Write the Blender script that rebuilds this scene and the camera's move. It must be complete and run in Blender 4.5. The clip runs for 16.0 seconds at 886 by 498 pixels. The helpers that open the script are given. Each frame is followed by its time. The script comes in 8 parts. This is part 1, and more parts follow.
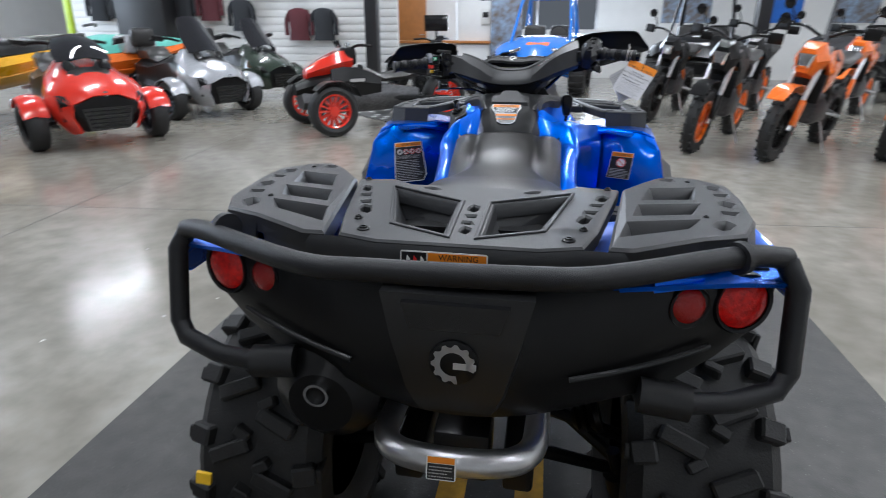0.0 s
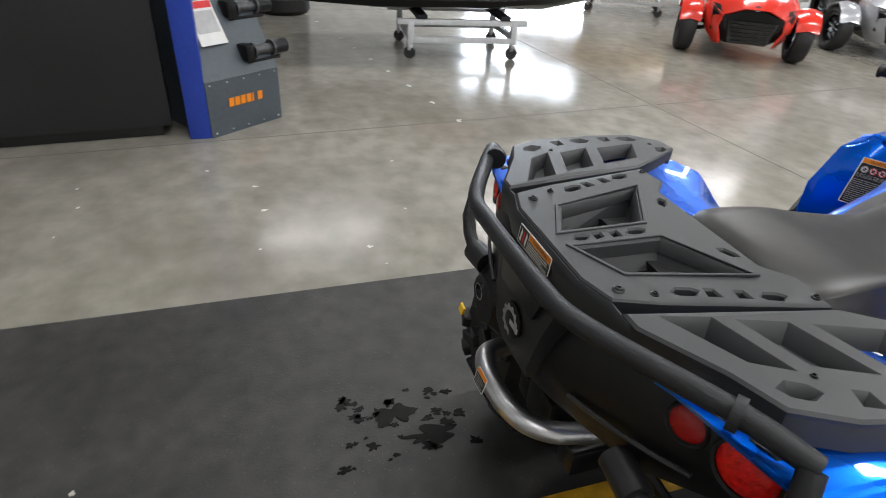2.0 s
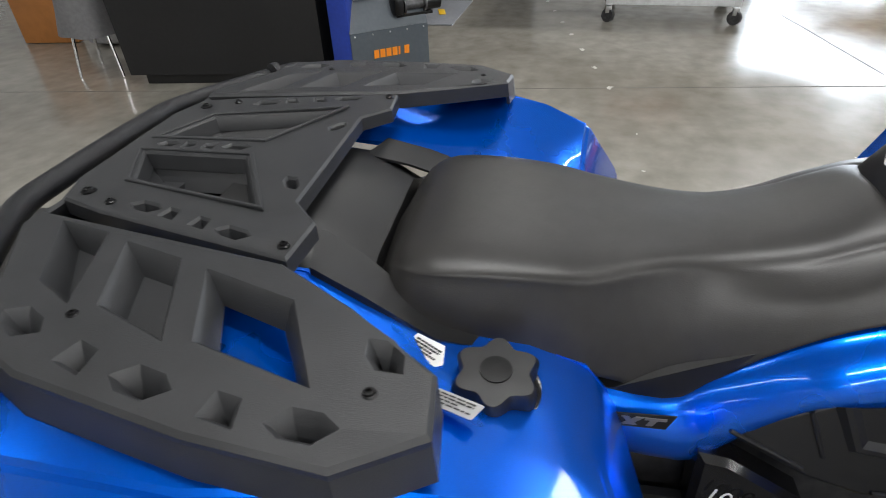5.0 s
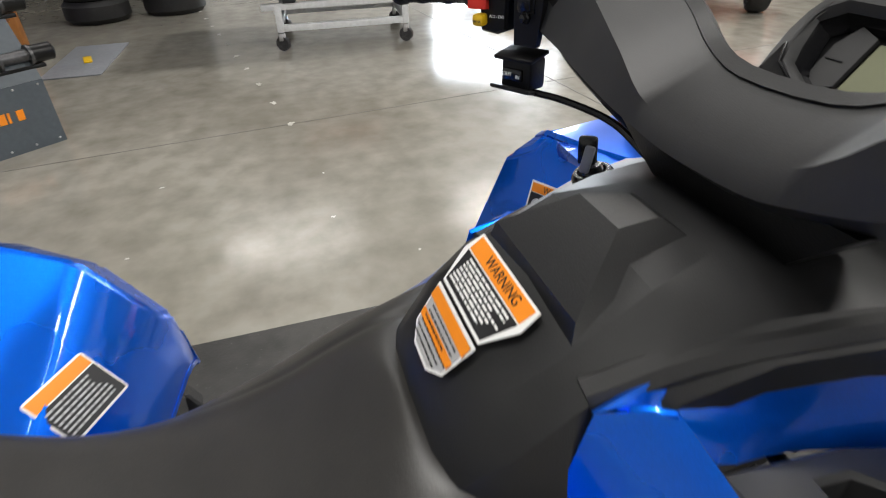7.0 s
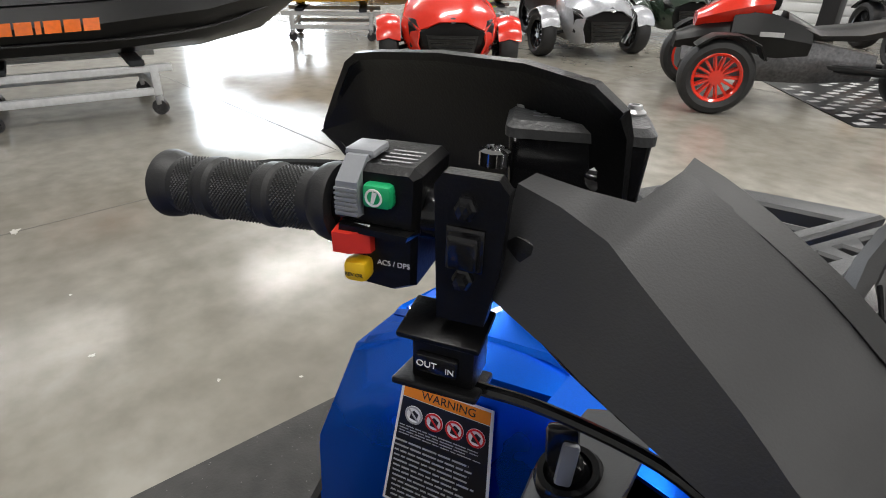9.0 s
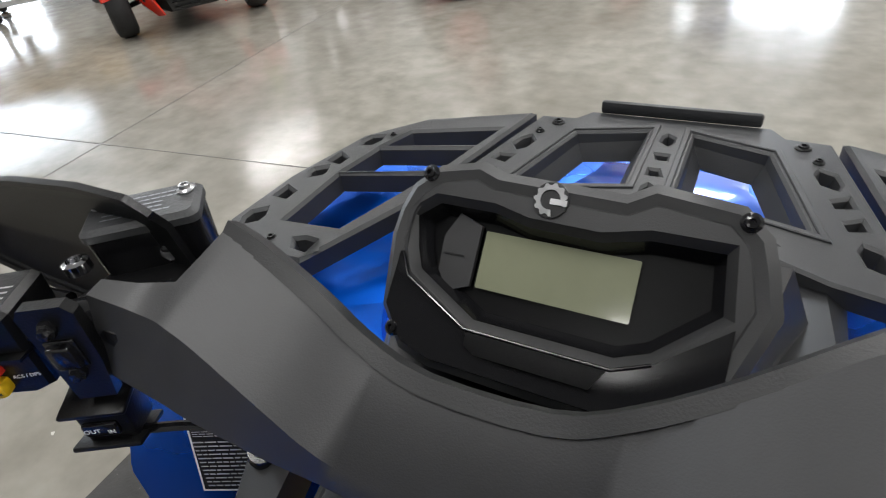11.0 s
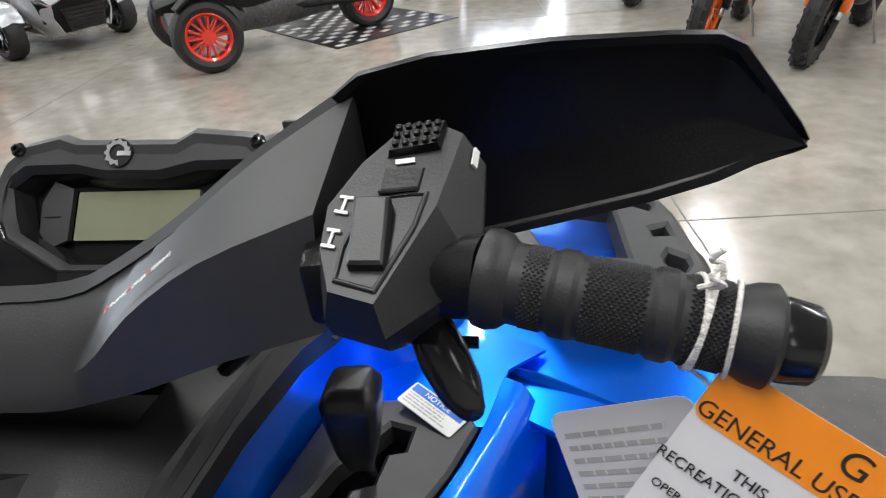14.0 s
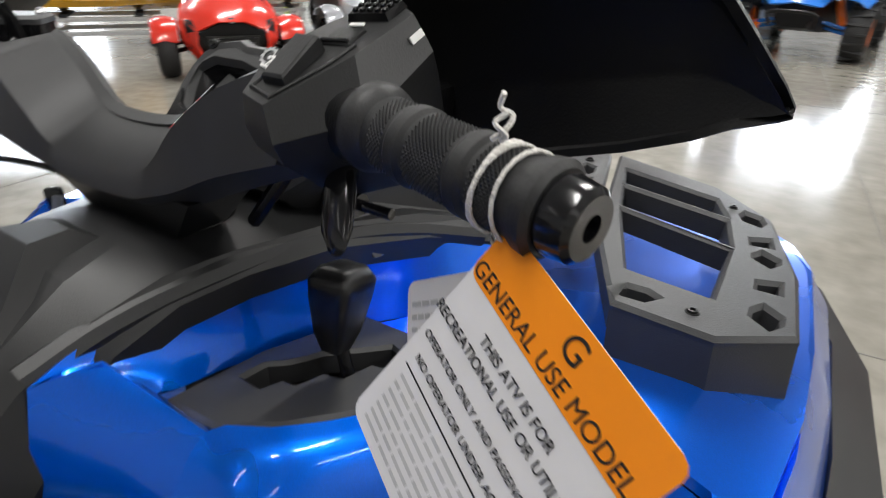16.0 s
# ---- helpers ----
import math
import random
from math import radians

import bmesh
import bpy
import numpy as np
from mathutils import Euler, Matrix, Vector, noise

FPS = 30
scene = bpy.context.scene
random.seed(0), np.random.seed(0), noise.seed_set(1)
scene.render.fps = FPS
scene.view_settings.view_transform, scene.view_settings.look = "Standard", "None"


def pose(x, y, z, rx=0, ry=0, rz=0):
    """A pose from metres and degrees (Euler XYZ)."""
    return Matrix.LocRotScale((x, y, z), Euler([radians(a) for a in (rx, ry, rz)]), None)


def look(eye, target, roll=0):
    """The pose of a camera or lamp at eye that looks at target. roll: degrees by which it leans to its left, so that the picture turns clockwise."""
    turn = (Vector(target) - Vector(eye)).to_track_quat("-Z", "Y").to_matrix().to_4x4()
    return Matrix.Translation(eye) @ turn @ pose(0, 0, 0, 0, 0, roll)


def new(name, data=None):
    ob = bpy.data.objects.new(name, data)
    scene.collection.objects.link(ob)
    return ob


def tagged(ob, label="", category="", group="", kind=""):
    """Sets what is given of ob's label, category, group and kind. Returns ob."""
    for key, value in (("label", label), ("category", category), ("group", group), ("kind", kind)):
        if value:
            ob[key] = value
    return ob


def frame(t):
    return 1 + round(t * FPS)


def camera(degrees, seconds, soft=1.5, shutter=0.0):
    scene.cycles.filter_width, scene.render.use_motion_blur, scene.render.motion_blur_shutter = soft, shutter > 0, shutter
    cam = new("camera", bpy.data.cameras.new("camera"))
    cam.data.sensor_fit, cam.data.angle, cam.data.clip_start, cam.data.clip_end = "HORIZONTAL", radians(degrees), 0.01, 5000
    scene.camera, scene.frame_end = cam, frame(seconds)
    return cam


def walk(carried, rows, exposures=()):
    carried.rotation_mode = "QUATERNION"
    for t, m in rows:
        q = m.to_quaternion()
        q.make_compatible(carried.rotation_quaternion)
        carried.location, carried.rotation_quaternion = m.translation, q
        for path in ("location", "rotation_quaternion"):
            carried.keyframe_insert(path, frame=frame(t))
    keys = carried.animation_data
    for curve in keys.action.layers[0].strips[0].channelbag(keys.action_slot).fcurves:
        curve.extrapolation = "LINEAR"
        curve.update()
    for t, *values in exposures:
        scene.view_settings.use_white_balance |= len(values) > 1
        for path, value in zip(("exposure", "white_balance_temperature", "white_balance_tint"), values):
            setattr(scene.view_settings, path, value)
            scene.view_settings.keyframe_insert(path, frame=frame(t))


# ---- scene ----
cam = camera(76.0, 16.0, soft=0.9, shutter=0.25)
PATH = [
    (0, (0.093, -0.724, 1.177), (-0.222, 1.111, 0.445), 0.0),
    (0.5, (0.212, -0.731, 1.253), (-0.565, 0.878, 0.355), 0.6),
    (1, (0.34, -0.668, 1.307), (-0.815, 0.571, 0.244), -0.1),
    (1.5, (0.494, -0.584, 1.351), (-0.937, 0.296, 0.266), 1.5),
    (2, (0.653, -0.468, 1.367), (-0.938, 0.103, 0.298), 4.2),
    (2.5, (0.741, -0.324, 1.369), (-0.953, -0.035, 0.345), 5.1),
    (3, (0.786, -0.154, 1.362), (-0.934, -0.127, 0.342), 3.2),
    (3.2, (0.809, -0.073, 1.348), (-0.901, -0.123, 0.312), 2.9),
    (5.3, (0.614, 0.575, 1.215), (-0.996, 0.244, 0.075), -2.8),
    (5.5, (0.598, 0.622, 1.205), (-1.018, 0.378, 0.053), -2.9),
    (6, (0.53, 0.722, 1.165), (-1.11, 0.791, 0.022), -2.4),
    (6.5, (0.383, 0.784, 1.153), (-1.251, 1.112, 0.047), -2.1),
    (7, (0.227, 0.833, 1.153), (-1.377, 1.292, 0.049), -2.2),
    (7.5, (0.087, 0.874, 1.156), (-1.482, 1.493, 0.081), -1.0),
    (8, (0.0, 0.892, 1.173), (-1.522, 1.679, 0.141), -0.4),
    (8.5, (-0.047, 0.9, 1.173), (-1.48, 1.881, 0.181), 0.9),
    (9, (-0.057, 0.899, 1.174), (-1.4, 2.033, 0.22), 1.6),
    (9.5, (-0.054, 0.897, 1.175), (-1.328, 2.105, 0.217), 1.5),
    (10, (-0.004, 0.901, 1.197), (-1.096, 2.222, 0.166), -0.3),
    (10.2, (0.026, 0.913, 1.213), (-1.018, 2.251, 0.156), -1.5),
    (12.3, (0.093, 0.966, 1.286), (-0.531, 2.212, -0.147), -16.9),
    (12.5, (0.094, 0.965, 1.285), (-0.528, 2.207, -0.154), -17.2),
    (13, (0.119, 0.948, 1.281), (-0.444, 2.269, -0.11), -15.2),
    (13.5, (0.213, 0.893, 1.243), (-0.165, 2.401, -0.016), -7.9),
    (14, (0.263, 0.873, 1.223), (0.013, 2.531, 0.134), -5.0),
    (14.5, (0.281, 0.859, 1.208), (0.059, 2.622, 0.288), -2.6),
    (15, (0.286, 0.861, 1.202), (0.022, 2.627, 0.303), -2.1),
    (15.5, (0.313, 0.854, 1.194), (-0.134, 2.579, 0.286), -1.3),
    (16, (0.396, 0.863, 1.167), (-0.548, 2.358, 0.233), 1.6),
]
walk(cam, [(t, look(eye, target, roll)) for t, eye, target, roll in PATH], [(0, 0.0, 5750, 10), (0.5, -0.2, 5850, 10), (1, -0.28, 6150, 10), (1.6, -0.05, 6200, 10), (2.5, 0.08, 6250, 10), (3, 0.1, 6250, 10), (5.5, 0.0, 6300, 10), (6.5, 0.14, 6450, 10), (8, 0.1, 6500, 10), (9, 0.0, 6450, 10), (10, 0.0, 6250, 10), (12.5, 0.1, 6350, 10), (13.5, 0.25, 6300, 10), (14.5, 0.08, 6250, 10), (15.5, -0.03, 6250, 10), (16, 0.05, 6400, 10)])

# ---- world and lights ----
world = bpy.data.worlds.new("showroom_world")
scene.world = world
world.use_nodes = True
world.node_tree.nodes["Background"].inputs[0].default_value = (0.9, 0.95, 1.0, 1)
world.node_tree.nodes["Background"].inputs[1].default_value = 0.12


def area(name, m, sx, sy, power, color=(1, 1, 1)):
    d = bpy.data.lights.new(name, "AREA")
    d.shape, d.size, d.size_y, d.energy, d.color = "RECTANGLE", sx, sy, power, color
    ob = new(name, d)
    ob.matrix_basis = m
    return ob


# rows of tubes under the ceiling, and daylight in the shop windows
LAMPS = [(x, y) for x in (-9.5, -5.0, -0.6, 3.8, 8.2) for y in (-4.0, 0.6, 5.2, 9.8)]
for lx, ly in LAMPS:
    area("tube_light", pose(lx, ly, 4.72), 0.22, 2.4, (22 if ly < -1 else 112 if ly > 4 else 96) * (1.1 if lx > -4 else 0.95 if ly > 4 else 0.55), (1.0, 0.975, 0.93))
area("window_daylight", pose(-13.8, 6.6, 2.2, 0, -90, 0), 2.4, 3.4, 420, (0.86, 0.93, 1.0))
area("window_daylight", pose(-0.2, 15.8, 2.0, -90, 0, 0), 3.2, 2.2, 360, (0.9, 0.95, 1.0))

# ---- materials ----
def mat(name, color, rough=0.5, metal=0.0, var=0.12, scale=40.0, bump=0.05, bump_scale=300.0, coat=0.0, spec=0.5, coarse=4.0, alt=None):
    m = bpy.data.materials.new(name)
    m.use_nodes = True
    nt = m.node_tree
    b = nt.nodes["Principled BSDF"]
    tc = nt.nodes.new("ShaderNodeTexCoord")
    n1 = nt.nodes.new("ShaderNodeTexNoise")
    n1.inputs["Scale"].default_value, n1.inputs["Detail"].default_value = scale, 6
    n2 = nt.nodes.new("ShaderNodeTexNoise")
    n2.inputs["Scale"].default_value, n2.inputs["Detail"].default_value = coarse, 4
    mul = nt.nodes.new("ShaderNodeMath")
    mul.operation = "MULTIPLY"
    ramp = nt.nodes.new("ShaderNodeValToRGB")
    hi = alt or tuple(min(1, c * (1 + var)) for c in color)
    lo = tuple(c * (1 - var) for c in color)
    ramp.color_ramp.elements[0].position, ramp.color_ramp.elements[1].position = 0.12, 0.40
    ramp.color_ramp.elements[0].color, ramp.color_ramp.elements[1].color = (*lo, 1), (*hi, 1)
    for n in (n1, n2):
        nt.links.new(tc.outputs["Object"], n.inputs["Vector"])
    nt.links.new(n1.outputs["Fac"], mul.inputs[0])
    nt.links.new(n2.outputs["Fac"], mul.inputs[1])
    nt.links.new(mul.outputs[0], ramp.inputs[0])
    nt.links.new(ramp.outputs[0], b.inputs["Base Color"])
    rr = nt.nodes.new("ShaderNodeMapRange")
    rr.inputs["To Min"].default_value, rr.inputs["To Max"].default_value = max(0.02, rough * 0.85), min(1, rough * 1.15)
    nt.links.new(n2.outputs["Fac"], rr.inputs["Value"])
    nt.links.new(rr.outputs[0], b.inputs["Roughness"])
    b.inputs["Metallic"].default_value = metal
    b.inputs["Specular IOR Level"].default_value = spec
    b.inputs["Coat Weight"].default_value = coat
    b.inputs["Coat Roughness"].default_value = 0.04
    if bump:
        n3 = nt.nodes.new("ShaderNodeTexNoise")
        n3.inputs["Scale"].default_value, n3.inputs["Detail"].default_value = bump_scale, 3
        nt.links.new(tc.outputs["Object"], n3.inputs["Vector"])
        bp = nt.nodes.new("ShaderNodeBump")
        bp.inputs["Strength"].default_value, bp.inputs["Distance"].default_value = bump, 0.004
        nt.links.new(n3.outputs["Fac"], bp.inputs["Height"])
        nt.links.new(bp.outputs[0], b.inputs["Normal"])
    return m


PLASTIC = mat("grained_black_plastic", (0.0100, 0.0102, 0.0108), 0.42, bump=0.07, bump_scale=900, var=0.15)
COVER = mat("dark_grey_plastic", (0.0240, 0.0242, 0.0252), 0.46, bump=0.06, bump_scale=1000, var=0.12)
PANELB = mat("panel_plastic", (0.020, 0.0202, 0.021), 0.46, bump=0.10, bump_scale=900, var=0.15)
RACKP = mat("rack_plastic", (0.027, 0.028, 0.030), 0.44, bump=0.14, bump_scale=800, var=0.16, scale=25)
GLOSSB = mat("gloss_black", (0.008, 0.008, 0.009), 0.16, bump=0, var=0.05)
SATINB = mat("satin_black", (0.0052, 0.0052, 0.0056), 0.34, bump=0.08, bump_scale=700, spec=0.28)
TUBE = mat("bumper_coating", (0.011, 0.0115, 0.0135), 0.42, spec=0.4, bump=0.3, bump_scale=1100)
BLUE = mat("metallic_blue_paint", (0.0002, 0.132, 0.80), 0.28, metal=0.78, coat=0.75, spec=0.10, bump=0, var=0.1, scale=900)
SEATV = mat("seat_vinyl", (0.0250, 0.0238, 0.0225), 0.38, bump=0.07, bump_scale=650, var=0.18, coarse=7)
RUBBER = mat("tyre_rubber", (0.014, 0.014, 0.0145), 0.62, bump=0.25, bump_scale=220, var=0.3, scale=30)
GRIPR = mat("grip_rubber", (0.0125, 0.0125, 0.013), 0.50, bump=0.08, bump_scale=700)
DISPB = mat("display_black", (0.004, 0.004, 0.0045), 0.30, bump=0, spec=0.22)
STEEL = mat("brushed_aluminium", (0.55, 0.55, 0.56), 0.34, metal=1.0, bump=0.08, bump_scale=300)
SILVP = mat("silver_badge", (0.62, 0.62, 0.63), 0.30, metal=0.25, bump=0)
LIDB = mat("moulded_lid", (0.045, 0.046, 0.048), 0.42, bump=0.15, bump_scale=500)
CHROME = mat("chrome", (0.75, 0.75, 0.76), 0.10, metal=1.0, bump=0)
LENS = mat("red_lens", (0.85, 0.006, 0.004), 0.16, bump=0.6, bump_scale=160, var=0.5, scale=120, coat=0.3, spec=0.3)
LENSD = mat("dark_red_lens", (0.30, 0.006, 0.005), 0.18, bump=0.4, bump_scale=300, coat=0.3, spec=0.3)
WHITE = mat("white_label", (0.80, 0.80, 0.79), 0.40, bump=0, var=0.03)
ORANGE = mat("orange_label", (0.86, 0.26, 0.01), 0.38, bump=0, var=0.04)
LBLACK = mat("black_label", (0.012, 0.012, 0.013), 0.32, bump=0)
LGREY = mat("grey_print", (0.42, 0.42, 0.42), 0.5, bump=0)
LRED = mat("red_print", (0.62, 0.02, 0.02), 0.45, bump=0)
LBLUE = mat("blue_print", (0.03, 0.16, 0.62), 0.4, bump=0)
CARD = mat("printed_card", (0.66, 0.65, 0.66), 0.42, bump=0.03, bump_scale=60, var=0.04)
CARDO = mat("orange_card", (0.90, 0.27, 0.005), 0.30, bump=0.02, bump_scale=60, var=0.03)
STRING = mat("white_string", (0.72, 0.70, 0.66), 0.8, bump=0.6, bump_scale=500)
GREEN = mat("green_button", (0.01, 0.36, 0.13), 0.38, bump=0.03)
REDB = mat("red_switch", (0.72, 0.035, 0.018), 0.42, bump=0.03)
YELL = mat("yellow_button", (0.82, 0.50, 0.01), 0.40, bump=0.03)
GREYB = mat("grey_switch", (0.24, 0.25, 0.27), 0.45, bump=0.05)
LCD = mat("lcd_glass", (0.20, 0.21, 0.14), 0.12, bump=0, var=0.06, coat=0.5)
RPAINT = mat("red_paint", (0.72, 0.030, 0.012), 0.22, coat=1.0, bump=0, var=0.06)
SILVER = mat("silver_paint", (0.46, 0.47, 0.50), 0.26, metal=0.35, coat=1.0, bump=0)
DGREEN = mat("dark_green_paint", (0.020, 0.034, 0.022), 0.24, coat=1.0, bump=0)
OPAINT = mat("orange_paint", (0.86, 0.17, 0.012), 0.28, coat=0.8, bump=0)
YPAINT = mat("yellow_paint", (0.80, 0.42, 0.01), 0.28, coat=0.8, bump=0)
UBLUE = mat("bright_blue_paint", (0.02, 0.17, 0.62), 0.26, coat=0.9, bump=0)
WPAINT = mat("white_coated_steel", (0.62, 0.63, 0.64), 0.45, bump=0.05)
TEAL = mat("teal_cover", (0.12, 0.50, 0.42), 0.5, bump=0.05)
KGREY = mat("grey_painted_steel", (0.070, 0.085, 0.100), 0.45, bump=0.06, bump_scale=200)
COLBLUE = mat("blue_painted_post", (0.018, 0.050, 0.36), 0.42, bump=0.06, bump_scale=120)
BLACKW = mat("black_laminate", (0.010, 0.010, 0.011), 0.48, bump=0.06, bump_scale=60, var=0.2)
WOODO = mat("orange_wood", (0.42, 0.17, 0.045), 0.45, bump=0.1, bump_scale=30, scale=12)
WALLW = mat("white_wall_paint", (0.74, 0.74, 0.73), 0.62, bump=0.08, bump_scale=90, var=0.03)
CEIL = mat("ceiling_panels", (0.40, 0.40, 0.40), 0.8, bump=0.1, bump_scale=40, var=0.05)
POSTB = mat("black_post", (0.016, 0.016, 0.018), 0.4, bump=0.05)
CLOTHG = mat("grey_cloth", (0.36, 0.36, 0.37), 0.9, bump=0.5, bump_scale=150)
CLOTHD = mat("dark_cloth", (0.020, 0.022, 0.026), 0.9, bump=0.5, bump_scale=150)
CLOTHR = mat("maroon_cloth", (0.085, 0.018, 0.024), 0.9, bump=0.5, bump_scale=150)
PAPERW = mat("poster_paper", (0.68, 0.68, 0.66), 0.5, bump=0, var=0.05)
POSTER = mat("photo_poster", (0.42, 0.26, 0.09), 0.4, bump=0, var=0.7, scale=9, coarse=3, alt=(0.30, 0.42, 0.60))
CLEAR = mat("smoked_screen", (0.02, 0.02, 0.024), 0.06, bump=0, coat=0.6)
TAPE = mat("yellow_floor_tape", (0.62, 0.34, 0.012), 0.55, bump=0.2, bump_scale=60, var=0.3, scale=30)
WIREG = mat("galvanised_wire", (0.42, 0.42, 0.43), 0.35, metal=0.9, bump=0)
ENGINE = mat("engine_alloy", (0.10, 0.10, 0.105), 0.4, metal=0.7, bump=0.2, bump_scale=80, var=0.4)


def concrete():
    m = mat("polished_concrete", (0.245, 0.228, 0.190), 0.20, var=0.14, scale=7, coarse=0.9, bump=0.02, bump_scale=90, alt=(0.340, 0.322, 0.280))
    nt = m.node_tree
    b = nt.nodes["Principled BSDF"]
    tc = next(n for n in nt.nodes if n.type == "TEX_COORD")
    n = nt.nodes.new("ShaderNodeTexNoise")
    n.inputs["Scale"].default_value, n.inputs["Detail"].default_value, n.inputs["Roughness"].default_value = 1.7, 8, 0.65
    r = nt.nodes.new("ShaderNodeMapRange")
    r.inputs["From Min"].default_value, r.inputs["From Max"].default_value = 0.35, 0.70
    r.inputs["To Min"].default_value, r.inputs["To Max"].default_value = 0.12, 0.25
    nt.links.new(tc.outputs["Object"], n.inputs["Vector"])
    nt.links.new(n.outputs["Fac"], r.inputs["Value"])
    nt.links.new(r.outputs[0], b.inputs["Roughness"])
    return m


def rubber_mat():
    m = mat("rubber_floor_mat", (0.031, 0.031, 0.030), 0.46, var=0.3, scale=14, coarse=2.2, bump=0.25, bump_scale=160, alt=(0.054, 0.052, 0.049))
    nt = m.node_tree
    b = nt.nodes["Principled BSDF"]
    tc = next(n for n in nt.nodes if n.type == "TEX_COORD")
    v = nt.nodes.new("ShaderNodeTexVoronoi")
    v.inputs["Scale"].default_value = 60
    lt = nt.nodes.new("ShaderNodeMath")
    lt.operation, lt.inputs[1].default_value = "LESS_THAN", 0.085
    mix = nt.nodes.new("ShaderNodeMixRGB")
    old = b.inputs["Base Color"].links[0].from_socket
    nt.links.new(tc.outputs["Object"], v.inputs["Vector"])
    nt.links.new(v.outputs["Distance"], lt.inputs[0])
    nt.links.new(lt.outputs[0], mix.inputs[0])
    nt.links.new(old, mix.inputs[1])
    mix.inputs[2].default_value = (0.14, 0.14, 0.13, 1)
    nt.links.new(mix.outputs[0], b.inputs["Base Color"])
    return m


CONC, MATR = concrete(), rubber_mat()
JOINT = mat("joint_filler", (0.15, 0.142, 0.125), 0.6, bump=0.1)
CHIP = mat("pale_floor_scuffs", (0.55, 0.53, 0.48), 0.5, bump=0)
WET = mat("wet_patch", (0.0035, 0.0034, 0.003), 0.30, spec=0.10, bump=0.15, bump_scale=30)

# ---- mesh helpers ----
def part(name, bm, material, parent=None, label="", smooth=32):
    bmesh.ops.recalc_face_normals(bm, faces=bm.faces)
    for f in bm.faces:
        f.smooth = smooth > 0
    if smooth > 0:
        lim = radians(smooth)
        for e in bm.edges:
            if len(e.link_faces) == 2 and e.calc_face_angle(0) > lim:
                e.smooth = False
    me = bpy.data.meshes.new(name)
    bm.to_mesh(me)
    bm.free()
    me.materials.append(material)
    ob = new(name, me)
    ob.parent = parent
    if label:
        tagged(ob, label)
    return ob


def thing(name, label, category, group="", m=None, kind=""):
    ob = new(name)
    if m is not None:
        ob.matrix_basis = m
    return tagged(ob, label, category, group, kind)


def alone(name, bm, material, label, category, group="", kind="", smooth=32):
    return tagged(part(name, bm, material, None, "", smooth), label, category, group, kind)


def add_box(bm, c, s, bevel=0.0, m=None, seg=2):
    r = bmesh.ops.create_cube(bm, size=1.0)
    vs = r["verts"]
    for v in vs:
        v.co = Vector((v.co.x * s[0], v.co.y * s[1], v.co.z * s[2]))
    if bevel:
        es = list({e for v in vs for e in v.link_edges})
        g = bmesh.ops.bevel(bm, geom=es, offset=bevel, segments=seg, affect="EDGES", profile=0.5)
        vs = list({v for f in g["faces"] for v in f.verts} | {v for v in vs if v.is_valid})
    mm = Matrix.Translation(c) @ (m if m is not None else Matrix())
    for v in vs:
        v.co = mm @ v.co
    return vs


def box(c, s, bevel=0.0, m=None):
    bm = bmesh.new()
    add_box(bm, c, s, bevel, m)
    return bm


def add_loft(bm, rings, closed=True, cap=True):
    rows = [[bm.verts.new(p) for p in r] for r in rings]
    n = len(rows[0])
    for a, b in zip(rows, rows[1:]):
        for i in range(n if closed else n - 1):
            j = (i + 1) % n
            bm.faces.new((a[i], a[j], b[j], b[i]))
    if cap and closed:
        bm.faces.new(rows[0][::-1])
        bm.faces.new(rows[-1])
    return rows


def loft(rings, closed=True, cap=True):
    bm = bmesh.new()
    add_loft(bm, rings, closed, cap)
    return bm


def smooth_path(pts, n=6):
    P = [Vector(p) for p in pts]
    P = [P[0] * 2 - P[1]] + P + [P[-1] * 2 - P[-2]]
    out = []
    for i in range(1, len(P) - 2):
        a, b, c, d = P[i - 1:i + 3]
        for k in range(n):
            t = k / n
            out.append(0.5 * ((2 * b) + (c - a) * t + (2 * a - 5 * b + 4 * c - d) * t * t + (3 * b - a - 3 * c + d) * t ** 3))
    return out + [P[-2]]


def add_tube(bm, pts, r, n=10, smooth=6, radii=None):
    path = smooth_path(pts, smooth) if smooth else [Vector(p) for p in pts]
    rings, side = [], None
    for i, p in enumerate(path):
        d = (path[min(i + 1, len(path) - 1)] - path[max(i - 1, 0)]).normalized()
        if side is None:
            side = d.orthogonal().normalized()
        side = (side - d * side.dot(d)).normalized()
        up = d.cross(side)
        rr = r if radii is None else radii[min(i, len(radii) - 1)]
        rings.append([p + rr * (math.cos(2 * math.pi * k / n) * side + math.sin(2 * math.pi * k / n) * up) for k in range(n)])
    add_loft(bm, rings)


def tube(pts, r, n=10, smooth=6):
    bm = bmesh.new()
    add_tube(bm, pts, r, n, smooth)
    return bm


def add_lathe(bm, prof, n=32, m=None, ring=False):
    """prof: (radius, height) pairs round the local z axis."""
    m = m if m is not None else Matrix()
    rings = [[m @ Vector((r * math.cos(2 * math.pi * k / n), r * math.sin(2 * math.pi * k / n), h)) for k in range(n)] for r, h in prof]
    add_loft(bm, rings + rings[:1] if ring else rings, cap=not ring)
    if ring:
        bmesh.ops.remove_doubles(bm, verts=list(bm.verts), dist=1e-6)


def lathe(prof, n=32, m=None, ring=False):
    bm = bmesh.new()
    add_lathe(bm, prof, n, m, ring)
    return bm


